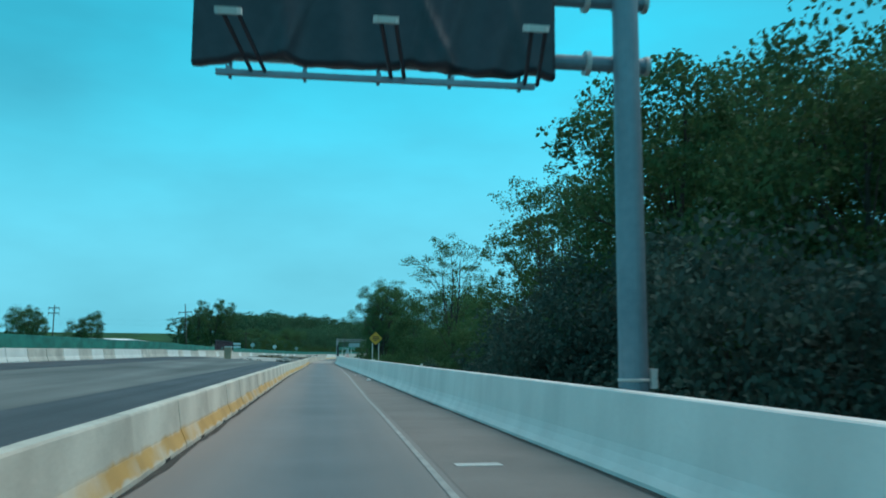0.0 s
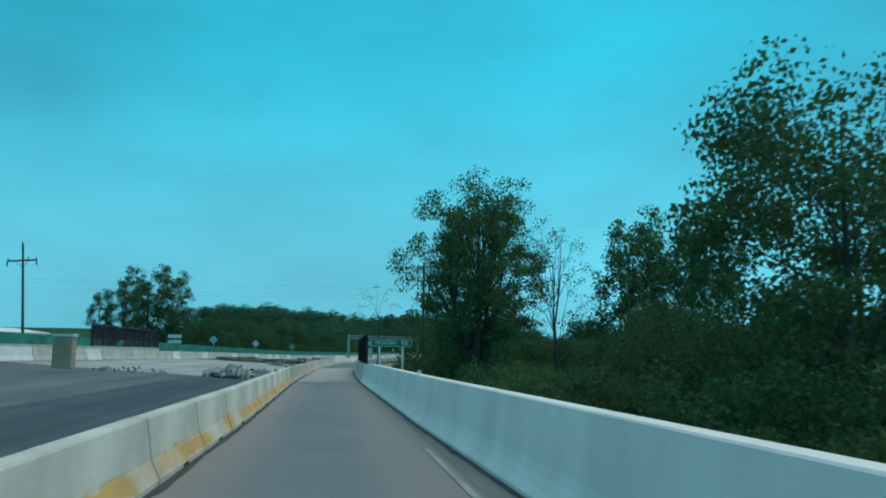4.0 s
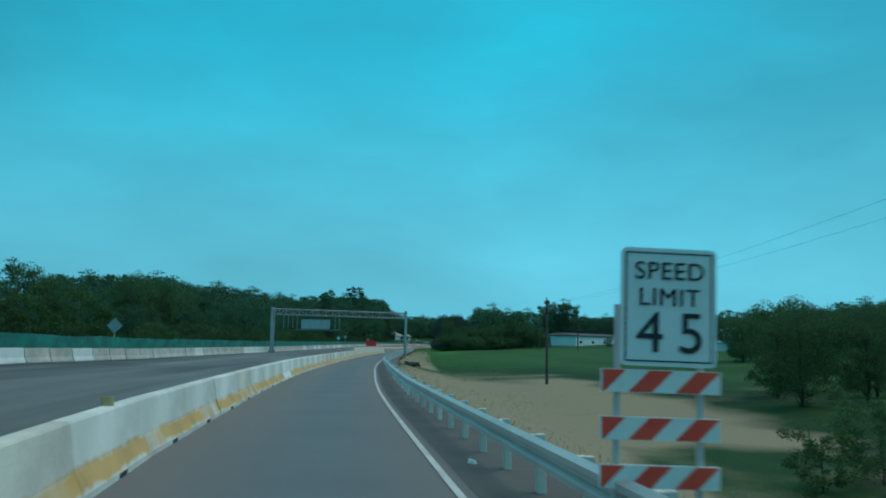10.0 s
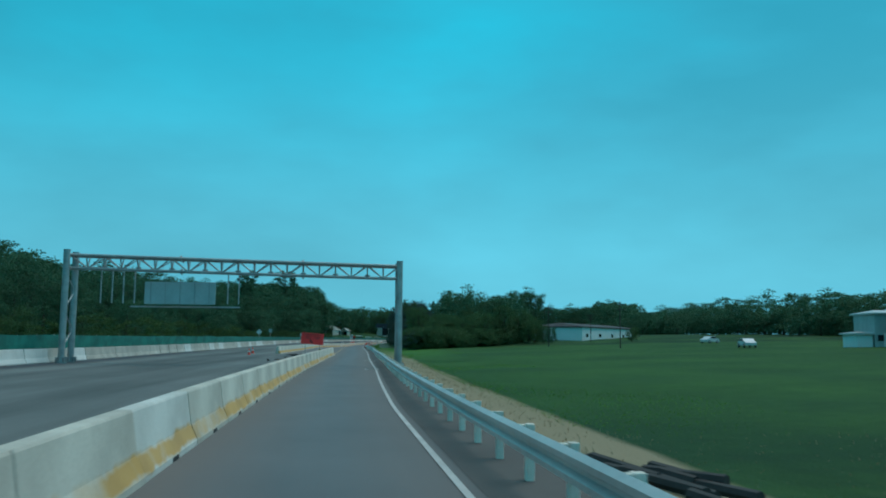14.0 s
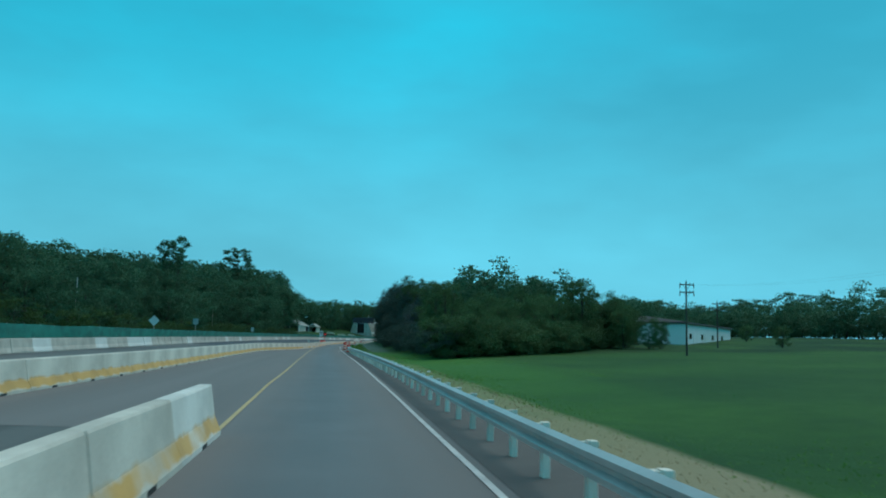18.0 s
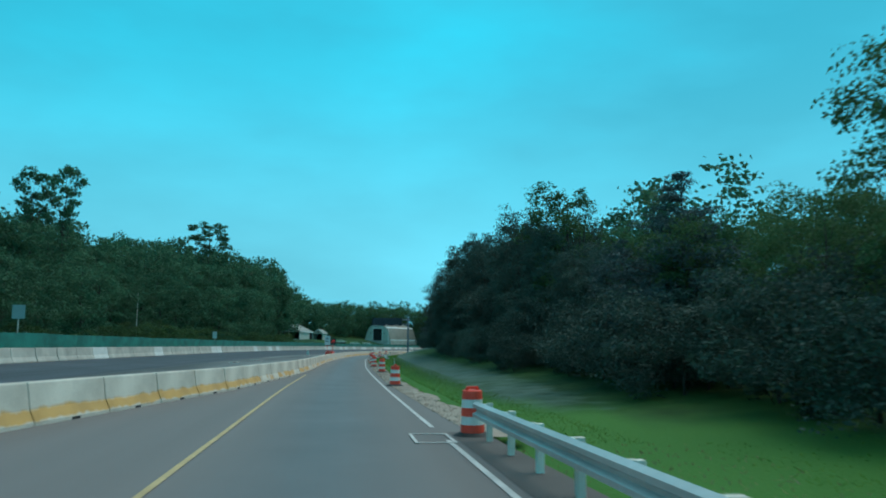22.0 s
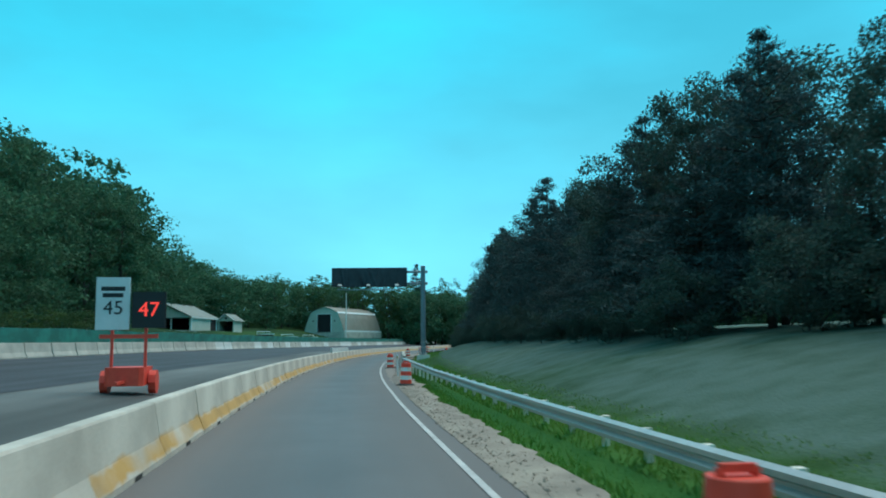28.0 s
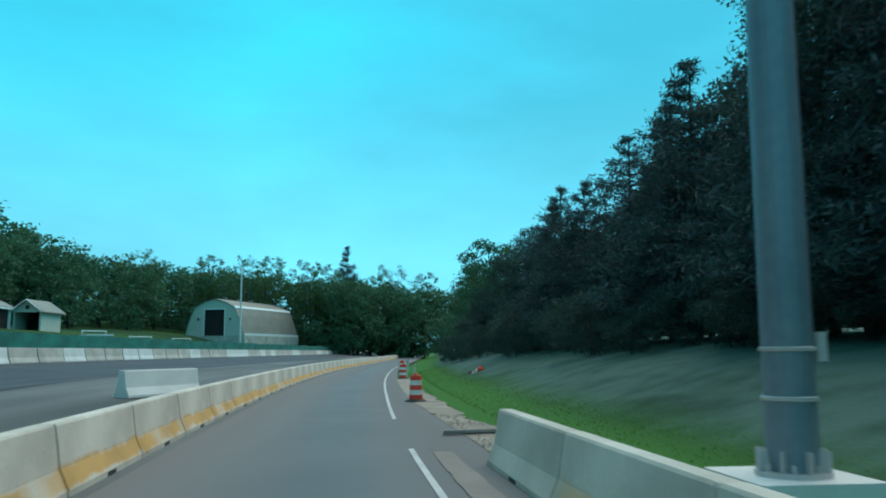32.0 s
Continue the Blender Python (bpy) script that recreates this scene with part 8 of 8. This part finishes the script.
for x, y in ((103.5, 752), (110.0, 757), (118.5, 772)):
    t = thing("flat_trailer", "pale flatbed farm trailer parked in the yard", "trailer", pose(x, y, ground_z(*back(x, y)), 0, 0, 20))
    part("bed", Geo().box((0, 0, 0.95), (3.6, 1.9, 0.2), None, 0.04), M_WSIGN, t)
    part("rack", Geo().box((0, 0.85, 1.5), (3.4, 0.08, 0.12)).box((-1.6, 0.85, 1.25), (0.08, 0.08, 0.5)).box((1.6, 0.85, 1.25), (0.08, 0.08, 0.5)), M_WSIGN, t)
    for wx in (-1.0, 1.0):
        part("wheel", Geo().tube((wx, -1.0, 0.4), (wx, -0.8, 0.4), 0.4, n=14), M_RUBBER, t)
        part("wheel", Geo().tube((wx, 0.8, 0.4), (wx, 1.0, 0.4), 0.4, n=14), M_RUBBER, t)


def long_building(name, label, corner, length, depth, h, turn, wall, roof, bands=0):
    t = thing(name, label, "building", pose(corner.x, corner.y, corner.z, 0, 0, turn))
    part("wall", Geo().box((length / 2, depth / 2, h / 2 - 0.6), (length, depth, h + 1.2), None, 0.05), wall, t)
    part("roof", Geo().add([(-0.4, -0.4, h), (length + 0.4, -0.4, h), (length + 0.4, depth + 0.4, h), (-0.4, depth + 0.4, h), (1.5, depth / 2, h + depth * 0.07), (length - 1.5, depth / 2, h + depth * 0.07), (-0.4, -0.4, h - 0.25), (length + 0.4, -0.4, h - 0.25),
                            (length + 0.4, depth + 0.4, h - 0.25), (-0.4, depth + 0.4, h - 0.25)],
                           [(0, 1, 5, 4), (1, 2, 5), (2, 3, 4, 5), (3, 0, 4), (1, 0, 6, 7), (2, 1, 7, 8), (3, 2, 8, 9), (0, 3, 9, 6), (9, 8, 7, 6)]), roof, t)
    for i in range(bands):
        part("door", Geo().box((length * (i + 0.7) / (bands + 0.4), -0.03, 1.3), (2.4, 0.1, 2.6)), M_WALLWHITE, t)
        part("window", Geo().box((length * (i + 0.35) / (bands + 0.4), -0.03, 1.9), (1.6, 0.08, 0.9)), M_GLASS, t)
    return t


long_building("warehouse", "long low white metal warehouse with a dark roof", P(486, 58.0, 1.4), 44, 14, 4.2, 43, M_WALLWHITE, M_DARKROOF, 4)
long_building("metal_shed", "tall grey metal shed among trees at the field edge", P(391.2, 76.3, 0.6), 5.0, 7, 5.6, -20, M_BACK, M_BACK, 1)
long_building("metal_shed", "low white lean-to beside the tall metal shed", P(391.8, 73.9, 0.6), 2.3, 5, 2.6, -20, M_WALLWHITE, M_BACK, 0)
long_building("greenhouse", "low pale industrial building in the distance", P(192, -58, 0.8), 24, 10, 3.4, 60, M_WALLWHITE, M_WALLWHITE, 5)


# ---- parked cars ----
def car(place, turn):
    t = thing("car", "small white car parked at the field's edge", "car", pose(place.x, place.y, place.z, 0, 0, turn))
    o = [(-2.1, 0.35), (-2.15, 0.75), (-1.9, 0.95), (-1.2, 1.02), (-0.6, 1.42), (0.8, 1.45), (1.5, 1.0), (2.05, 0.92), (2.15, 0.6), (2.1, 0.35)]
    b = Geo().prism(o, 1.7)
    b.v = [(x, y - 0.85, z) for x, y, z in b.v]
    part("body", b, M_CARWHITE, t)
    for y in (-0.86, 0.86):
        part("window", Geo().add([(-1.0, y, 1.04), (-0.55, y, 1.36), (0.75, y, 1.38), (1.3, y, 1.03)], [(0, 1, 2, 3)]), M_GLASS, t)
        for x in (-1.35, 1.35):
            w = part("wheel", Geo().tube((x, y - 0.1, 0.32), (x, y + 0.1, 0.32), 0.32, n=18), M_RUBBER, t)
            part("rim", Geo().tube((x, y - 0.11, 0.32), (x, y + 0.11, 0.32), 0.18, n=12), M_GALV, w)


for s, o, tu in ((444, 74.5, 20), (402, 62, 70)):
    car(P(s, o, ground_z(s, o) + 0.05), tu)


# ---- verge details ----
def tufts(name, s0, s1, o0, o1, n, h, mat, label, seed):
    r = np.random.RandomState(seed)
    s, o = r.uniform(s0, s1, n), r.uniform(0, 1, n) ** 1.3 * (o1 - o0) + o0
    pts = np.array([P(a, b, ground_z(a, b)) for a, b in zip(s, o)])
    ang = r.uniform(0, 6.28, n)
    w = np.stack([np.cos(ang), np.sin(ang), np.zeros(n)], 1) * 0.017
    hh = h * r.uniform(0.5, 1.3, n)
    tip = pts + np.stack([r.normal(0, 0.05, n), r.normal(0, 0.05, n), hh], 1)
    mid = pts * 0.5 + tip * 0.5 + np.stack([0 * hh, 0 * hh, hh * 0.08], 1)
    q = np.stack([pts - w, pts + w, mid + w * 0.8, tip], 1).reshape(-1, 3)
    q[:, 2] -= 0.03
    tagged(new(name, cloud_mesh(name, q, mat)), label, "grass", kind="stuff")


tufts("grass", 186, 300, 3.2, 16, 5000, 0.12, M_DRYBLADE, "tall dry grass on the embankment", 1)
tufts("grass", 300, 458, 3.3, 7.5, 9000, 0.08, M_DRYBLADE, "dry grass strip behind the guide rail", 2)
tufts("grass", 300, 458, 6.8, 17, 22000, 0.07, M_GRASSBLADE, "green field grass", 3)
tufts("grass", 458, 608, 2.9, 6.2, 60000, 0.06, M_GRASSBLADE, "green verge grass", 4)
tufts("grass", 563, 626, 3.1, 5.2, 14000, 0.16, M_GRASSBLADE, "longer grass under the guide rail", 9)
tufts("grass", 608, 652, 2.9, 6.2, 6000, 0.06, M_GRASSBLADE, "sparse verge grass behind the barrier", 7)
tufts("grass", 652, 720, 2.9, 6.2, 22000, 0.06, M_GRASSBLADE, "green verge grass", 8)

# dark pipes and bare soil lumps by the rail
for s, o in ((280.5, 5.0), (283.5, 5.1), (286.5, 4.9)):
    g = Geo()
    for _ in range(8):
        g.tube((tr.uniform(-0.5, 0.5), tr.uniform(-1, 1), 0.15 + 0.15 * tr.random()), (tr.uniform(-0.5, 0.5), tr.uniform(0, 2.5), 0.15 + 0.2 * tr.random()), 0.09, n=7)
    tagged(part("rubble_heap", g, M_RUBBER, None, m=at(s, o, ground_z(s, o), 20)), "dark pile of pipes and rubber on the grass", "debris")
for s, o in ((12.6, 2.25), (129.3, -0.35)):
    tagged(part("road_patch", Geo().box((0, 0, 0.008), (0.7, 0.32, 0.006)), M_WHITE, None, m=at(s, o, 0.004, 3)), "short white painted mark on the asphalt", "road marking")
for s, o in ((324.8, 1.4), (344.6, 1.6), (457.8, 1.55), (62, 2.4)):
    g = Geo()
    for k in (-1, 1):
        g.box((0.35 * k, 0, 0.006), (0.06, 1.6, 0.006)).box((0, 0.75 * k, 0.006), (0.75, 0.07, 0.0065))
    tagged(part("detector_outline", g, M_WHITE, None, m=at(s, o + 0.3, 0.012, 0)), "white painted rectangle outline on the asphalt", "road marking")


# ---- litter on the verges ----
def litter(s, o, z, size, mat, label):
    r = random.Random(int(s * 10))
    g = Geo()
    ring = [(math.cos(a) * r.uniform(0.6, 1.0), math.sin(a) * r.uniform(0.6, 1.0)) for a in np.arange(0, math.tau, math.tau / 8)]
    vs = [(x * size[0], y * size[1], 0) for x, y in ring] + [(x * size[0] * 0.7, y * size[1] * 0.7, size[2] * r.uniform(0.5, 1.0)) for x, y in ring] + [(0, 0, size[2])]
    fs = [(i, (i + 1) % 8, 8 + (i + 1) % 8, 8 + i) for i in range(8)] + [(8 + i, 8 + (i + 1) % 8, 16) for i in range(8)] + [tuple(range(7, -1, -1))]
    tagged(part("litter", g.add(vs, fs), mat, None, m=at(s, o, z, r.uniform(0, 180))), label, "litter", "litter on the verges")


litter(51.7, 2.75, 0.005, (0.16, 0.11, 0.10), M_WSIGN, "crumpled white paper bag on the shoulder")
litter(64.1, 2.85, 0.005, (0.13, 0.10, 0.08), M_WSIGN, "crumpled white paper cup on the shoulder")
litter(541.8, 3.6, ground_z(541.8, 3.6), (0.16, 0.10, 0.07), M_WSIGN, "crumpled white plastic bag on the grass")
litter(410.3, 6.57, ground_z(410.3, 6.57), (0.18, 0.12, 0.10), M_WSIGN, "crumpled white plastic bag on the grass")
litter(553, 4.4, ground_z(553, 4.4), (0.10, 0.08, 0.06), M_WSIGN, "crumpled white paper on the grass")
litter(632, 2.3, 0.005, (0.10, 0.08, 0.07), M_WSIGN, "crumpled white paper beside the barrier")
litter(212, 2.05, 0.012, (0.12, 0.08, 0.06), M_WSIGN, "crumpled white paper under the guide rail")
litter(207, 2.1, 0.012, (0.07, 0.05, 0.04), M_WSIGN, "crumpled white paper under the guide rail")
g = Geo().prism([(0.0, 0.0), (0.10, 0.03), (0.14, 0.10), (0.11, 0.10), (0.08, 0.045), (0.0, 0.02)], 1.5)
tagged(part("metal_strip", g, M_GALV, None, m=at(663.8, 2.0, 0.012, -75)), "bent pale metal strip lying at the lane edge", "debris")


def stones(name, s0, s1, n, seed, mat, label):
    """Loose angular stones over the gravel beside the lane."""
    r = random.Random(seed)
    g = Geo()
    for _ in range(n):
        s = r.uniform(s0, s1)
        o = EDGE_R(s) - 0.15 + abs(r.gauss(0, 0.6))
        d = 0.010 + 0.026 * r.random() ** 4
        p = P(s, o, 0.012 + d * 0.2 if o < EDGE_R(s) + 0.7 else ground_z(s, o) + d * 0.2)
        c = [(r.uniform(-1, 1), r.uniform(-1, 1), r.uniform(-0.6, 0.8)) for _ in range(2)]
        vs = [(1, 0.2, 0), (-0.2, 1, 0.1), (-1, -0.1, 0), (0.1, -0.9, 0), (0.1, 0.1, 0.8), (0, 0, -0.5)]
        a = r.uniform(0, 6.28)
        ca, sa = math.cos(a) * d, math.sin(a) * d
        g.add([(p.x + x * ca - y * sa, p.y + x * sa + y * ca, p.z + z * d) for x, y, z in vs], [(0, 1, 4), (1, 2, 4), (2, 3, 4), (3, 0, 4), (1, 0, 5), (2, 1, 5), (3, 2, 5), (0, 3, 5)])
    tagged(part(name, g, mat), label, "gravel", kind="stuff")


stones("loose_gravel", 459, 670, 12000, 4, M_GRAVEL, "loose stones scattered along the lane edge")
